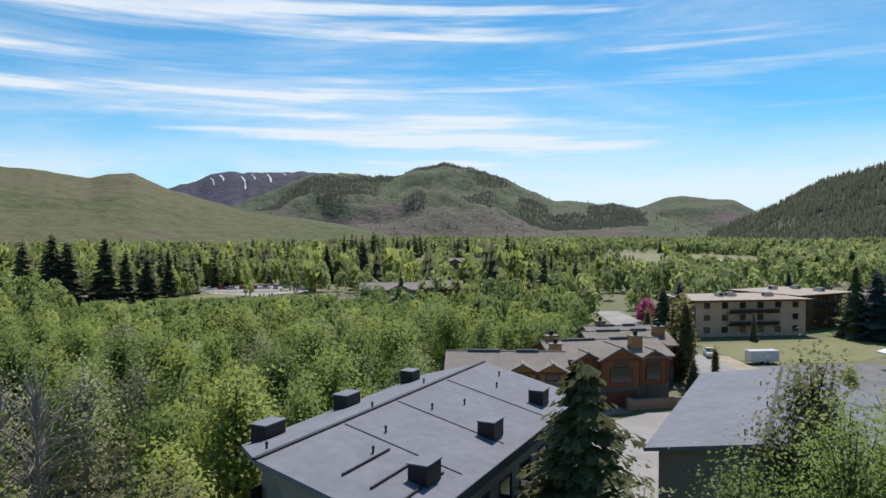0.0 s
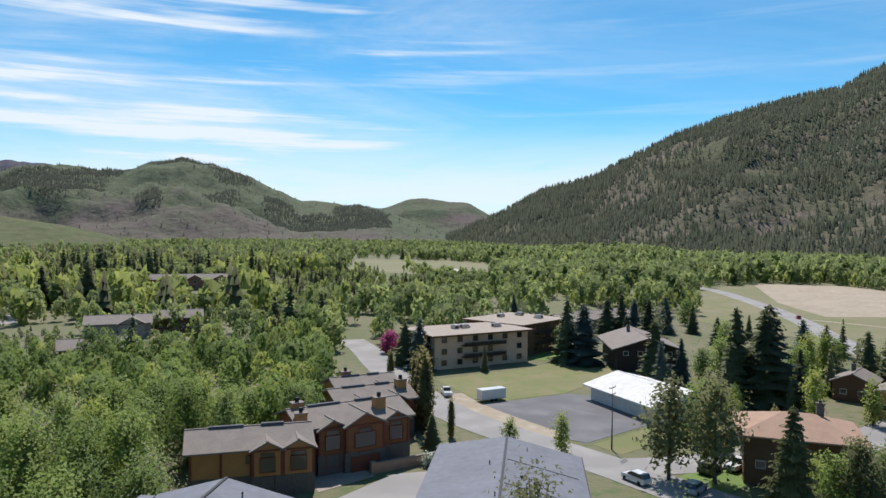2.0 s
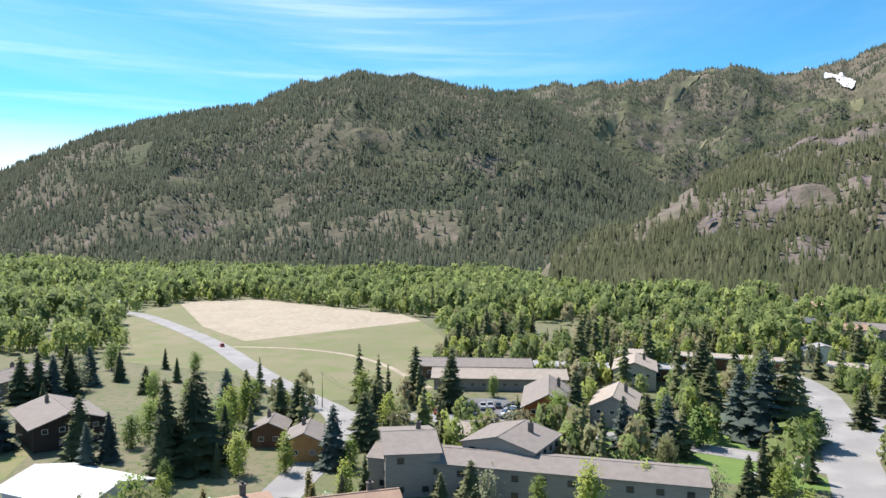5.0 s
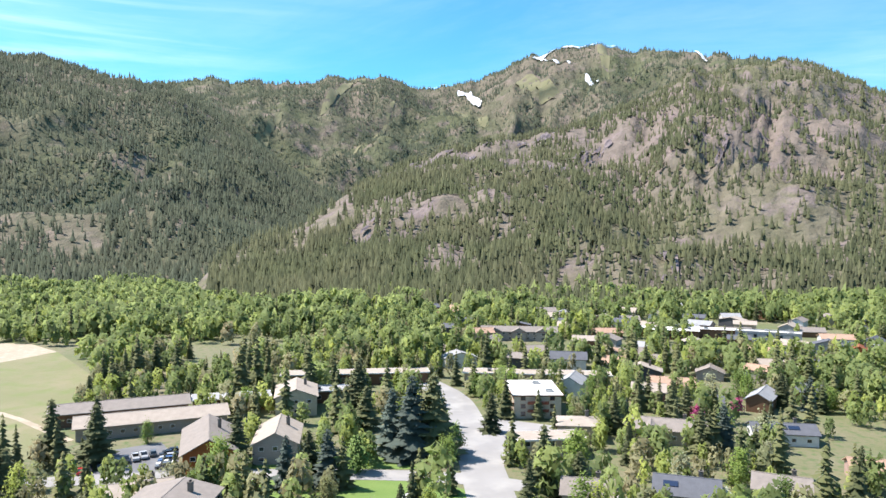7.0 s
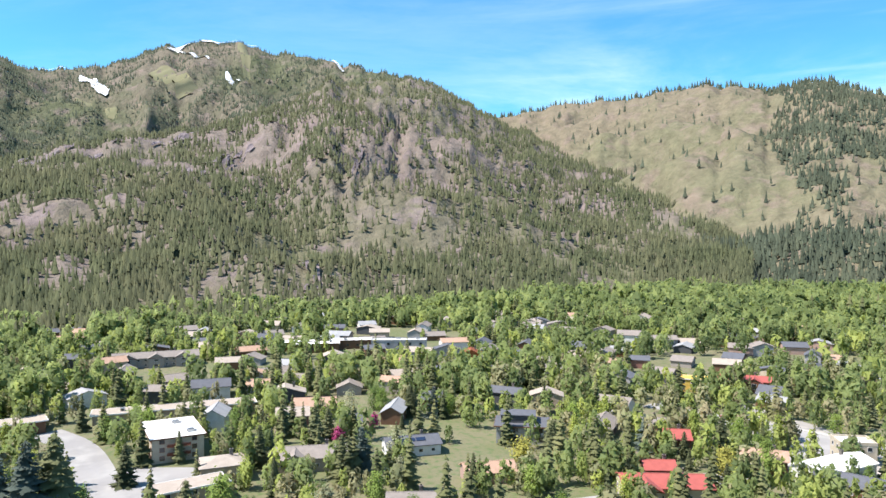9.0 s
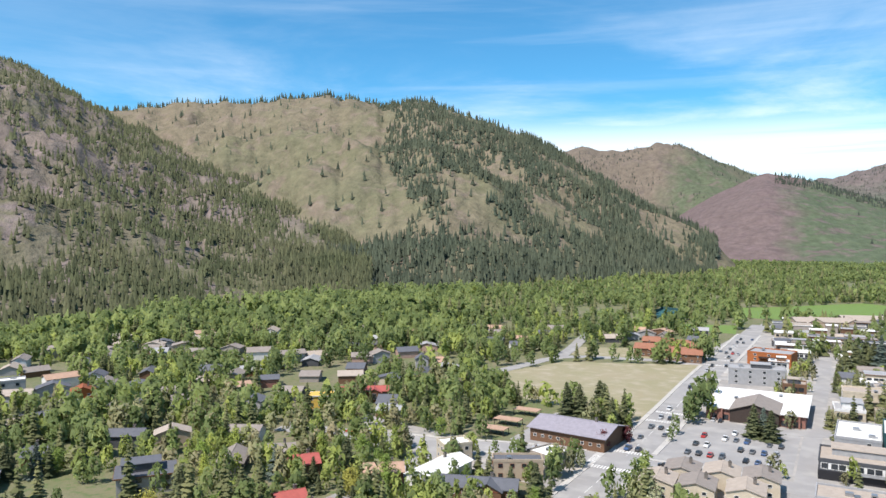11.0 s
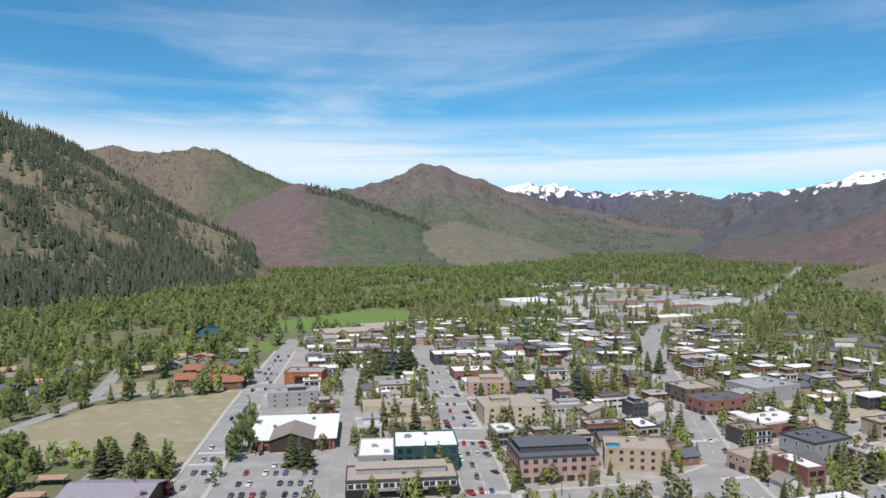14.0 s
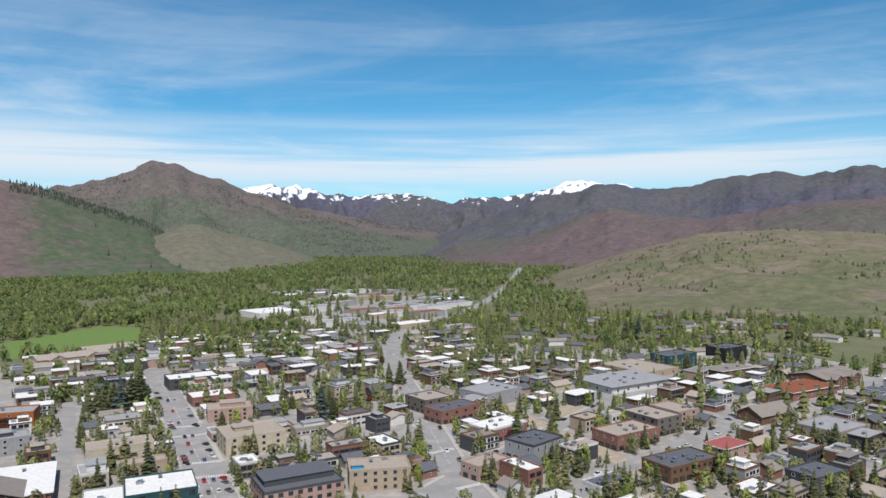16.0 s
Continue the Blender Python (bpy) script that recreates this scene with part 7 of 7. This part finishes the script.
        top = [(q[0] * 0.8, q[1] * 1.0, max(c[3] for c in cab) - 0.05, max(c[3] for c in cab) + 0.02) for q in cab[1:3]]
        CAR_MESH[shape, paint] = (hull("body", body, CAR_PAINT[paint]), hull("window_band", cab, M["pane"]), hull("roof", top, CAR_PAINT[paint]))
    b, c, r = CAR_MESH[shape, paint]
    name = {"suv": "car", "sedan": "car", "pickup": "pickup_truck"}[shape]
    if math.hypot(x, y) > 300:
        z -= 0.2
    t = thing(name, x, y, rot, f"{paint} {'pickup truck' if shape == 'pickup' else 'parked ' + shape.replace('suv', 'sport utility') + ' car'} on the asphalt", "car", "cars", z)
    part("body", b, t), part("window_band", c, t, "dark glass"), part("roof", r, t)
    e = 1.75 if shape == "pickup" else 1.42
    if math.hypot(x, y) > 300:
        return t
    for u in (-e, e):
        for v in (-0.8, 0.8):
            part("wheel", WHEEL, t, m=pose(u, v, 0.34))
    return t


car(55.4, 149.1, 80, "pickup", "white", 0.058), car(53.0, 155.3, 80, "suv", "blue", ROAD_Z["lodge"]), car(62.5, 88.3, 100, "suv", "white", ROAD_Z["lodge"]), car(75.7, 88.2, 20, "suv", "black", 0.07), car(81, 88, 20, "pickup", "white", 0.07), car(68, 82, 30, "suv", "silver", ROAD_Z["lodge"])
car(157.5, 34.9, 20, "suv", "grey", 0.03), car(167, 8, 60, "suv", "white", 0.03), car(248, 236.5, 52, "suv", "red", ROAD_Z["field"])
t = thing("cargo_trailer", 62.9, 141.5, 8, "white enclosed cargo trailer parked on gravel", "trailer")
part("box", boxes_mesh("box", [(-3.0, -1.1, 0.55, 3.0, 1.1, 2.6), (-3.05, -1.13, 2.6, 3.05, 1.13, 2.68), (-3.02, -1.12, 0.5, 3.02, 1.12, 0.62, 1)], [CAR_PAINT["white"], M["steel"]]), t)
part("tow_bar", boxes_mesh("tow_bar", [(-4.2, -0.06, 0.5, -3.0, 0.06, 0.6)], [M["black"]]), t)
for u in (-0.5, 0.5):
    for v in (-1.1, 1.1):
        part("wheel", WHEEL, t, m=pose(u, v, 0.36))
t = thing("camper_van", 159.7, 28.7, 20, "white camper van parked on the lawn's edge", "van", z=0.05)
part("body", hull("body", [(-3, 1.0, 0.5, 2.6), (1.4, 1.05, 0.45, 2.7), (2.0, 1.0, 0.45, 1.6), (2.9, 0.95, 0.5, 1.2)], CAR_PAINT["white"]), t)
part("windscreen", boxes_mesh("windscreen", [(1.5, -0.85, 1.65, 1.9, 0.85, 2.2)], [M["pane"]]), t)
for u in (-1.8, 1.8):
    for v in (-0.95, 0.95):
        part("wheel", WHEEL, t, m=pose(u, v, 0.34))
rc = random.Random(31)
for k in range(9):
    car(-104 + 4.6 * k, 322 + 1.2 * k + rc.uniform(-2, 2), rc.choice((20, 110)), rc.choice(("suv", "pickup", "sedan")), rc.choice(("white", "white", "silver", "grey", "red")), 0.04)
PAINTS = ["white", "white", "silver", "black", "black", "grey", "grey", "red", "blue"]
SHAPE_LIST = ["suv", "suv", "sedan", "pickup"]
for key, r0, r1, step, side, chance in (("high_street", 235, 560, 6.0, 6.5, 0.32), ("high_street", 235, 560, 6.0, -6.5, 0.32), ("high_street", 235, 560, 16, 2.0, 0.5), ("high_street", 235, 560, 16, -2.2, 0.4),
                                        ("avenue", 235, 620, 18, 2.0, 0.55), ("avenue", 235, 620, 18, -2.2, 0.5), ("avenue", 250, 620, 7, -6.0, 0.22), ("main", 270, 640, 12, 5.6, 0.3), ("main", 270, 640, 12, -5.6, 0.3), ("main", 270, 800, 20, 2.0, 0.4),
                                        ("fourth", 330, 520, 8, 4.2, 0.3), ("fifth", 330, 520, 8, 4.2, 0.3), ("sixth", 330, 560, 6, 3.6, 0.3), ("sixth", 330, 560, 6, -3.6, 0.3), ("fifth", 330, 520, 8, -4.2, 0.25), ("cross_a", 240, 330, 16, 2.0, 0.3), ("park_drive", 215, 260, 7, 3.8, 0.5)):
    for x, y, a in along(key, r0, r1, step, side):
        if rc.random() < chance and not near_other_road(x, y, key):
            angled = key == "high_street" and abs(side) > 6
            car(x, y, a + (180 if side > 0 else 0) + (28 if angled else 0) + rc.uniform(-2, 2), rc.choice(SHAPE_LIST), rc.choice(PAINTS), ROAD_Z[key])
for k in range(11):
    if rc.random() < 0.75:
        car(184 + 1.9 * k, 96 - 1.6 * k + rc.uniform(-0.3, 0.3), 28 if k % 2 else 208, rc.choice(SHAPE_LIST), rc.choice(PAINTS))
for k in range(6):
    car(190 + 2.6 * k, 74 + 0.6 * k, 112, rc.choice(SHAPE_LIST), rc.choice(PAINTS))
for k in range(8):
    car(210 + 3 * (k % 4), -22 - 7 * (k // 4), 80, rc.choice(SHAPE_LIST), rc.choice(PAINTS)) if k not in (2, 5) else None
for k in range(9):
    car(72 - 3.2 * k, -336 if k != 4 else -318, 92, rc.choice(SHAPE_LIST), rc.choice(PAINTS)) if rc.random() < 0.6 else None
for k in range(30):
    u, v = k % 10, k // 10
    if rc.random() < 0.35:
        car(-300 - 4.2 * u - 2 * v, -392 + 14 * v - 0.8 * u, 100, rc.choice(SHAPE_LIST), rc.choice(PAINTS), 0.02)

for k in range(26):
    u, v = k % 9, k // 9
    if rc.random() < 0.6:
        car(40 + 4.2 * u, -282 - 13 * v, 90 + rc.choice((0, 180)), rc.choice(SHAPE_LIST), rc.choice(PAINTS), 0.04)

# ---- single trees ----
SPRUCES = [(101, 176, 17), (104, 172, 17), (138, 213, 14), (141, 209, 15), (146, 209, 14), (152, 209, 14), (165, 217, 13), (108, 146, 15), (112, 123, 20), (116, 119, 20), (120, 122, 20), (109, 121, 13), (156, 147, 13), (162, 145, 12), (150, 117, 14), (154, 126, 13), (132, 93, 14), (148, 95, 13), (165, 190, 9), (194, 106, 17), (201, 97, 17), (168, 103, 12), (192, 55, 15), (175, 38, 13), (179, 33, 13)]
SPRUCES_B = [(176, 28, 15), (125, 56, 9), (122, 61, 7), (192, 93, 16), (198, 8, 22), (201, 2, 23), (205, 14, 18), (226, -16, 12), (171, -25, 17), (168, -33, 12), (225, -55, 14), (206, -82, 13), (244, -84, 12), (204, -54, 9), (260, -124, 12), (167, 104, 11), (259, 30, 16), (229, 24, 13), (202, -74, 14), (237, -77, 15), (189, -142, 12), (170, -150, 13), (160, -188, 15), (253, -131, 12), (181, -175, 12)]
SPRUCES_C = [(165, -275, 12), (167, -325, 9), (131, -309, 16), (126, -312, 15), (118, -317, 16), (114, -312, 16), (106, -300, 14), (106, -206, 9), (98, -208, 11), (275, -167, 10), (330, -134, 14), (52, -318, 14), (45, -316, 13), (49, -323, 12), (17, -512, 19), (13, -507, 21), (6, -515, 21), (26, -506, 17), (-41, -412, 15), (-103, -438, 20), (-106, -419, 16), (-175, -608, 14), (-326, -258, 16), (-209, -340, 14)]
SPRUCES_D = [(-300, -208, 16), (-306, -204, 17), (-172, -346, 11), (1, -521, 21), (22, -531, 17), (-180, -512, 17), (-474, -627, 22), (-485, -622, 20), (-496, -617, 18), (-404, -455, 16), (-310, -505, 16), (39.5, 113, 6), (41, 126, 7), (36, 100, 4.5), (58.5, 178, 14), (57, 186, 12)]
rs = random.Random(8)
for k, (x, y, h) in enumerate(SPRUCES + SPRUCES_B + SPRUCES_C + SPRUCES_D):
    tree(f"blue{k % 2}" if rs.random() < 0.18 else f"spruce{k % 4}", x, y, h * rs.uniform(1.0, 1.12), rs, 4.0, rs.uniform(1.2, 1.6))
for k, (x, y, h) in enumerate(((-146, 250, 24), (-139, 256, 26), (-133, 255, 23), (-124, 264, 25), (-119, 270, 20), (-110, 268, 17), (-99, 372, 18), (-60, 372, 20), (-53, 376, 18), (-42, 380, 22))):
    tree(f"spruce{k % 4}", x, y, h, rs, 5.0, rs.uniform(1.2, 1.5))
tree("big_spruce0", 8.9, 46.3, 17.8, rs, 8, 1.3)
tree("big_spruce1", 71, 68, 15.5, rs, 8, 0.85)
tree("pine", 26.9, 52.0, 17.2, rs, 6, 1.0), tree("pine", -13.8, 35.5, 14.3, rs, 6, 0.9)
tree("pine1", 67.8, 87.7, 15, rs, 6), tree("pine1", 73, 84, 15.6, rs, 6), tree("pine1", 80, 66, 11, rs, 5), tree("pine1", 92, 52, 10, rs, 5), tree("pine1", 158, 25, 9, rs, 5), tree("pine1", 176, 2, 8, rs, 5)
tree("bare", -34, 60, 16.0, rs, 7), tree("bare", -38.5, 62, 15, rs, 6), tree("near_pale0", -33, 66, 14.5, rs, 5)
CLEAR.append((-27, 49, 9, 18, 28))
for x, y, w, d, rot in ((-15, 236, 34, 44, 0), (2, 246, 30, 44, 0), (8, 436, 60, 40, 0), (196, -118, 40, 26, -125), (55, 120, 18, 70, 5)):
    CLEAR.append((x, y, w, d, rot))
for x, y, h in ((45, 158, 9), (41.5, 122.5, 14.5), (42.2, 126.5, 15), (42.0, 130, 13.5), (44.8, 118, 7), (92, 92, 8), (106, 80, 9), (103, 77, 8)):
    tree("poplar", x, y, h, rs, 3)
for x, y, h in ((57.6, 206, 7), (61, 212, 6)):
    tree("pink", x, y, h, rs, 4, 1.1)
for x, y, h in ((238, -86, 6), (250, -104, 6)):
    tree("pink", x, y, h, rs, 4, 1.1)
for x, y, h in ((91, 101, 4), (94, 98, 4), (97, 95, 4), (100, 92, 4), (88, 104, 3.6), (36, 104.5, 2.4), (40, 107.5, 2.6), (44, 108.5, 2.2), (112, 80, 3), (166, -66, 4.5), (-248, -222, 6)):
    tree("white", x, y, h, rs, 4)
for x, y, h in ((98, -268, 8), (94, -284, 7), (-150, -282, 6), (-140, -460, 7), (-205, -560, 7), (-190, -590, 8)):
    tree("plum", x, y, h, rs, 4)
for x, y, h in ((185, -128, 11), (150, -178, 10), (330, -95, 10), (300, -190, 9)):
    tree("willow", x, y, h, rs, 6)
tree("round", 187, 22, 9.5, rs, 6), tree("round", 206, -4, 8, rs, 5)
for x, y, h, key in ((118, 108, 10, "fresh1"), (124, 100, 9, "fresh0"), (136, 130, 11, "leaf0"), (146, 136, 12, "fresh1"), (128, 146, 11, "leaf2"),
                     (20.8, 36.5, 17.2, "front_leaf0"), (25, 38, 17.5, "front_leaf1"), (31, 42, 16, "front_leaf0"), (35.5, 44, 16, "front_leaf1"), (15.2, 36, 15.0, "front_leaf1"), (9.8, 36.5, 13.6, "near_pale1"), (77.8, 68, 9, "leaf1"), (84, 70, 9, "fresh0"), (90, 70, 8.5, "leaf2"), (80, 73, 7, "fresh1"), (51, 107, 6, "fresh1"), (59, 104, 7, "fresh0"), (40, 52, 10, "near_leaf0"), (-6, 73, 9, "near_fresh1"),
                     (140, 26, 9, "fresh0"), (148, 14, 8, "pale0"), (172, 66, 8, "pale1"), (150, 2, 10, "fresh1"), (145, -20, 9, "leaf1"), (152, -34, 10, "fresh0"), (148, -62, 10, "fresh1"), (156, -76, 10, "leaf3"), (140, -88, 9, "fresh0")):
    tree(key, x, y, h, rs, 4)


def spots(count, r0, r1, b0, b1, gap, seed, clear_first=True):
    """Random free spots that keep a gap between them."""
    r, got = random.Random(seed), []
    rr = np.array([math.sqrt(r.uniform(r0 * r0, r1 * r1)) for _ in range(count)])
    bb = np.radians([r.uniform(b0, b1) for _ in range(count)])
    x, y = rr * np.sin(bb), rr * np.cos(bb)
    ok = ~(on_any(x, y, CLEAR) | in_poly(x, y))
    for a, b in zip(x[ok], y[ok]):
        if all((a - c) ** 2 + (b - d) ** 2 > gap * gap for c, d in got):
            got.append((a, b))
    return got


# the cottonwood grove beside the condos
for k, (x, y) in enumerate(spots(900, 36, 125, -36, 24, 5.2, 91)):
    if (y < 112 and x < -3) or (y >= 112 and x < 20 + (y - 112) * 0.22):
        q = rs.random()
        key = f"near_leaf{k % 4}" if q < 0.68 else (f"near_fresh{k % 2}" if q < 0.86 else f"near_pale{k % 2}")
        r = math.hypot(x, y)
        tree(key, x, y, rs.uniform(10.5, 14.5) * (0.85 if r < 55 else 1.0), rs, None, rs.uniform(0.9, 1.15))
# garden trees between the houses
for k, (x, y) in enumerate(spots(380, 120, 300, 22, 168, 8.5, 93)):
    q = rs.random()
    key = f"spruce{k % 4}" if q < 0.30 else (f"blue{k % 2}" if q < 0.36 else (f"leaf{k % 4}" if q < 0.66 else (f"fresh{k % 2}" if q < 0.86 else f"pale{k % 2}")))
    tree(key, x, y, rs.uniform(6, 13), rs, None, rs.uniform(0.85, 1.15))
for k, (x, y) in enumerate(spots(170, 240, 420, 172, 238, 14, 94)):
    q = rs.random()
    key = f"spruce{k % 4}" if q < 0.28 else (f"leaf{k % 4}" if q < 0.55 else (f"fresh{k % 2}" if q < 0.75 else (f"pale{k % 2}" if q < 0.95 else "plum")))
    tree(key, x, y, rs.uniform(5, 11), rs, None, rs.uniform(0.85, 1.1))


# ---- valley woods ----
def valley(seed, r0, r1, b0, b1, per_m2, thin=0.36):
    r = np.random.default_rng(seed)
    n = int((r1 * r1 - r0 * r0) * math.radians(b1 - b0) / 2 * per_m2)
    rad, b = np.sqrt(r.uniform(r0 * r0, r1 * r1, n)), np.radians(r.uniform(b0, b1, n))
    x, y = rad * np.sin(b), rad * np.cos(b)
    ok = ~(on_any(x, y, CLEAR) | in_poly(x, y)) & (fractal(x / 55, y / 55, 5, 3) > thin)
    return x[ok], y[ok], r


FINE_CONES = []
for k in range(5):
    cv, cf = spruce_crown(13, 8, rt, 0)
    FINE_CONES.append((np.array(cv), face_up(np.array(cv), np.array(cf))))


def wood(name, r0, r1, b0, b1, per_m2, seed, kind, label, h=(9, 16), mid=False, thin=0.36, only=None):
    x, y, r = valley(seed, r0, r1, b0, b1, per_m2, thin)
    if only is not None:
        ok = only(x, y)
        x, y = x[ok], y[ok]
    hh = 1.12 * r.uniform(*h, len(x)) * (0.55 + 0.9 * fractal(x / 90, y / 90, seed, 3))
    bearing, far = np.degrees(np.arctan2(x, y)), np.hypot(x, y)
    hh = np.where((bearing > 6) & (bearing < 24) & (far > 330) & (far < 600), hh * 0.5, hh)  # low scrub before the pasture
    sunk = (bearing > -27) & (bearing < -7) & (far > 150) & (far < 300)
    hh = np.where(sunk, np.minimum(hh, np.maximum(2.5, 26 - far * 0.083)), hh)  # low growth before the open yard
    if kind == "leaf":
        woods(name, (NEAR_CLUMPS if mid == "near" else MID_CLUMPS if mid else FAR_CLUMPS), np.stack([x, y, x * 0 - 0.5], -1), hh, hh * r.uniform(0.24, 0.36, len(x)), M["leaf"], label, "forest", seed + 1, False, True)
    elif kind == "grove":
        woods(name, NEAR_CLUMPS, np.stack([x, y, x * 0 - 0.5], -1), hh, hh * r.uniform(0.24, 0.34, len(x)), M["grove_leaf"], label, "forest", seed + 1, False, True)
    elif kind == "budding":
        woods(name, MID_CLUMPS, np.stack([x, y, x * 0 - 0.5], -1), hh, hh * r.uniform(0.22, 0.36, len(x)), M["leaf_bud"], label, "trees", seed + 1, False, True)
    elif kind == "fresh":
        woods(name, (NEAR_CLUMPS if mid == "near" else MID_CLUMPS if mid else FAR_CLUMPS), np.stack([x, y, x * 0 - 0.5], -1), hh, hh * r.uniform(0.20, 0.32, len(x)), M["leaf_far_fresh"], label, "forest", seed + 1, False, True)
    else:
        woods(name, FINE_CONES if mid else MID_CONES, np.stack([x, y, x * 0], -1), hh, hh * r.uniform(0.20, 0.30, len(x)), M["conifer"], label, "forest", seed + 1, True)


M["leaf_far_fresh"] = material("yellow_green_far_leaves", (0.34, 0.40, 0.105), (0.285, 0.34, 0.10), 0.06, tint=0.3, soft_light=0.5, rough=0.8)
M["leaf_bud"] = material("grey_green_young_leaves", (0.255, 0.275, 0.135), (0.30, 0.27, 0.15), 0.05, tint=0.3, soft_light=0.4, rough=0.85)
BUDW = "half-bare trees with grey-green buds"
LEAFW, FRESHW, CONW = "light green broadleaf trees on the valley floor", "yellow-green trees in young leaf", "dark conifers standing among the broadleaf trees"


def utility_pole(x, y, rot, h=11):
    t = thing("utility_pole", x, y, rot, "weathered wooden utility pole with crossarms", "pole", "utility poles")
    part("pole", trunk_mesh("pole", h, 0.16, M["bark"]), t)
    for z in (h - 0.6, h - 1.7):
        part("crossarm", boxes_mesh("crossarm", [(-1.1, -0.06, z, 1.1, 0.06, z + 0.12)], [M["bark"]]), t)
        for u in (-0.95, 0.95):
            part("insulator", boxes_mesh("insulator", [(u - 0.05, -0.05, z + 0.12, u + 0.05, 0.05, z + 0.32)], [M["steel"]]), t)


for x, y, a in ((176, 128, 40), (152, 96, 70), (68, 103, 30), (-70, 190, 10), (-35, 196, 10), (5, 202, 5), (150, -232, 80), (-60, -276, 10)):
    utility_pole(x, y, a)


def wire(x0, y0, x1, y1, z, side):
    c = bpy.data.curves.new("power_line", "CURVE")
    c.dimensions, c.bevel_depth = "3D", 0.03
    sp = c.splines.new("POLY")
    sp.points.add(8)
    for k in range(9):
        u = k / 8
        sp.points[k].co = (x0 + (x1 - x0) * u, y0 + (y1 - y0) * u + side, z - 3.2 * u * (1 - u), 1)
    c.materials.append(M["black"])
    tagged(new("power_line", c), "thin black power line sagging between poles", "cable")


for side in (-0.95, 0.95):
    wire(-70, 190, -35, 196, 10.6, side), wire(-35, 196, 5, 202, 10.6, side), wire(-120, 182, -70, 190, 10.6, side), wire(152, 96, 176, 128, 10.6, side)

def behind_condos(x, y):
    return x < 20 + (y - 112) * 0.22


wood("grove_trees", 122, 240, -40, 22, 1 / 52, 131, "grove", LEAFW, (10, 15), "near", 0.15, behind_condos)
wood("grove_young_trees", 122, 240, -40, 22, 1 / 190, 132, "fresh", FRESHW, (8, 13), "near", 0.3, behind_condos)
wood("grove_conifers", 150, 240, -40, 22, 1 / 900, 133, "conifer", CONW, (11, 17), True, 0.3, behind_condos)
wood("garden_trees", 140, 345, 60, 168, 1 / 150, 121, "leaf", LEAFW, (6, 12), mid=True, thin=0.3)
wood("garden_young_trees", 140, 345, 60, 168, 1 / 140, 122, "fresh", FRESHW, (6, 11), mid=True)
wood("pasture_edge_conifers", 470, 530, -8, 12, 1 / 240, 134, "conifer", CONW, (17, 23), mid=True, thin=0.0)
wood("garden_conifers", 140, 345, 48, 168, 1 / 230, 123, "conifer", CONW, (9, 18), mid=True, thin=0.3)
wood("meadow_edge_trees", 190, 330, 10, 34, 1 / 200, 124, "leaf", LEAFW, (8, 13), mid=True)
wood("grove_trees", 235, 300, -40, 12, 1 / 70, 125, "leaf", LEAFW, (7, 11), mid=True, thin=0.25)
wood("valley_trees", 300, 620, -40, 22, 1 / 85, 101, "leaf", LEAFW, (7, 12), mid=True)
wood("young_trees", 300, 800, -40, 22, 1 / 260, 102, "fresh", FRESHW)
wood("conifer_trees", 290, 900, -40, 20, 1 / 700, 103, "conifer", CONW, (10, 18))
wood("far_valley_trees", 620, 2000, -42, 26, 1 / 230, 104, "leaf", LEAFW, (8, 14))
wood("valley_trees", 330, 640, 22, 168, 1 / 150, 105, "leaf", LEAFW, mid=True)
wood("young_trees", 330, 700, 22, 168, 1 / 200, 106, "fresh", FRESHW, (7, 12))
wood("conifer_trees", 330, 640, 60, 168, 1 / 300, 107, "conifer", CONW, (8, 16), mid=True)
wood("far_valley_trees", 440, 1250, 18, 84, 1 / 85, 108, "leaf", LEAFW, (9, 16))
wood("far_valley_trees", 520, 1000, 84, 150, 1 / 80, 109, "leaf", LEAFW, (11, 18))
wood("far_valley_trees", 640, 2000, 145, 192, 1 / 120, 110, "leaf", LEAFW, (8, 14))
wood("far_conifers", 640, 1700, 145, 192, 1 / 560, 111, "conifer", CONW, (9, 17))
wood("town_trees", 480, 900, 172, 212, 1 / 170, 112, "leaf", LEAFW, (5, 10), mid=True)
wood("town_budding_trees", 480, 900, 172, 212, 1 / 300, 135, "budding", BUDW, (5, 10), mid=True)
wood("garden_budding_trees", 140, 420, 50, 168, 1 / 260, 136, "budding", BUDW, (6, 12), mid=True)
wood("town_trees", 480, 1000, 204, 240, 1 / 220, 113, "leaf", LEAFW, (6, 11), mid=True)
wood("town_conifers", 480, 1000, 174, 240, 1 / 350, 114, "conifer", CONW, (8, 17))
wood("town_young_trees", 480, 1000, 172, 240, 1 / 420, 115, "fresh", FRESHW, (6, 10))
wood("upper_valley_woods", 1000, 3000, 186, 214, 1 / 300, 116, "leaf", LEAFW, (9, 15))
wood("upper_valley_conifers", 1000, 2600, 192, 214, 1 / 1400, 117, "conifer", CONW, (10, 20))
wood("street_trees", 250, 480, 172, 238, 1 / 80, 126, "budding", BUDW, (5, 10), mid=True, thin=0.2)
wood("street_young_trees", 250, 480, 172, 238, 1 / 120, 127, "fresh", FRESHW, (5, 10), mid=True)
wood("street_conifers", 250, 480, 172, 238, 1 / 120, 128, "conifer", CONW, (8, 17), mid=True)
wood("tall_conifers", 230, 620, -38, 18, 1 / 150, 129, "conifer", CONW, (11, 18), mid=True, thin=0.64)
wood("tall_young_trees", 235, 600, -38, 18, 1 / 260, 130, "fresh", FRESHW, (8, 12), mid=True, thin=0.5)
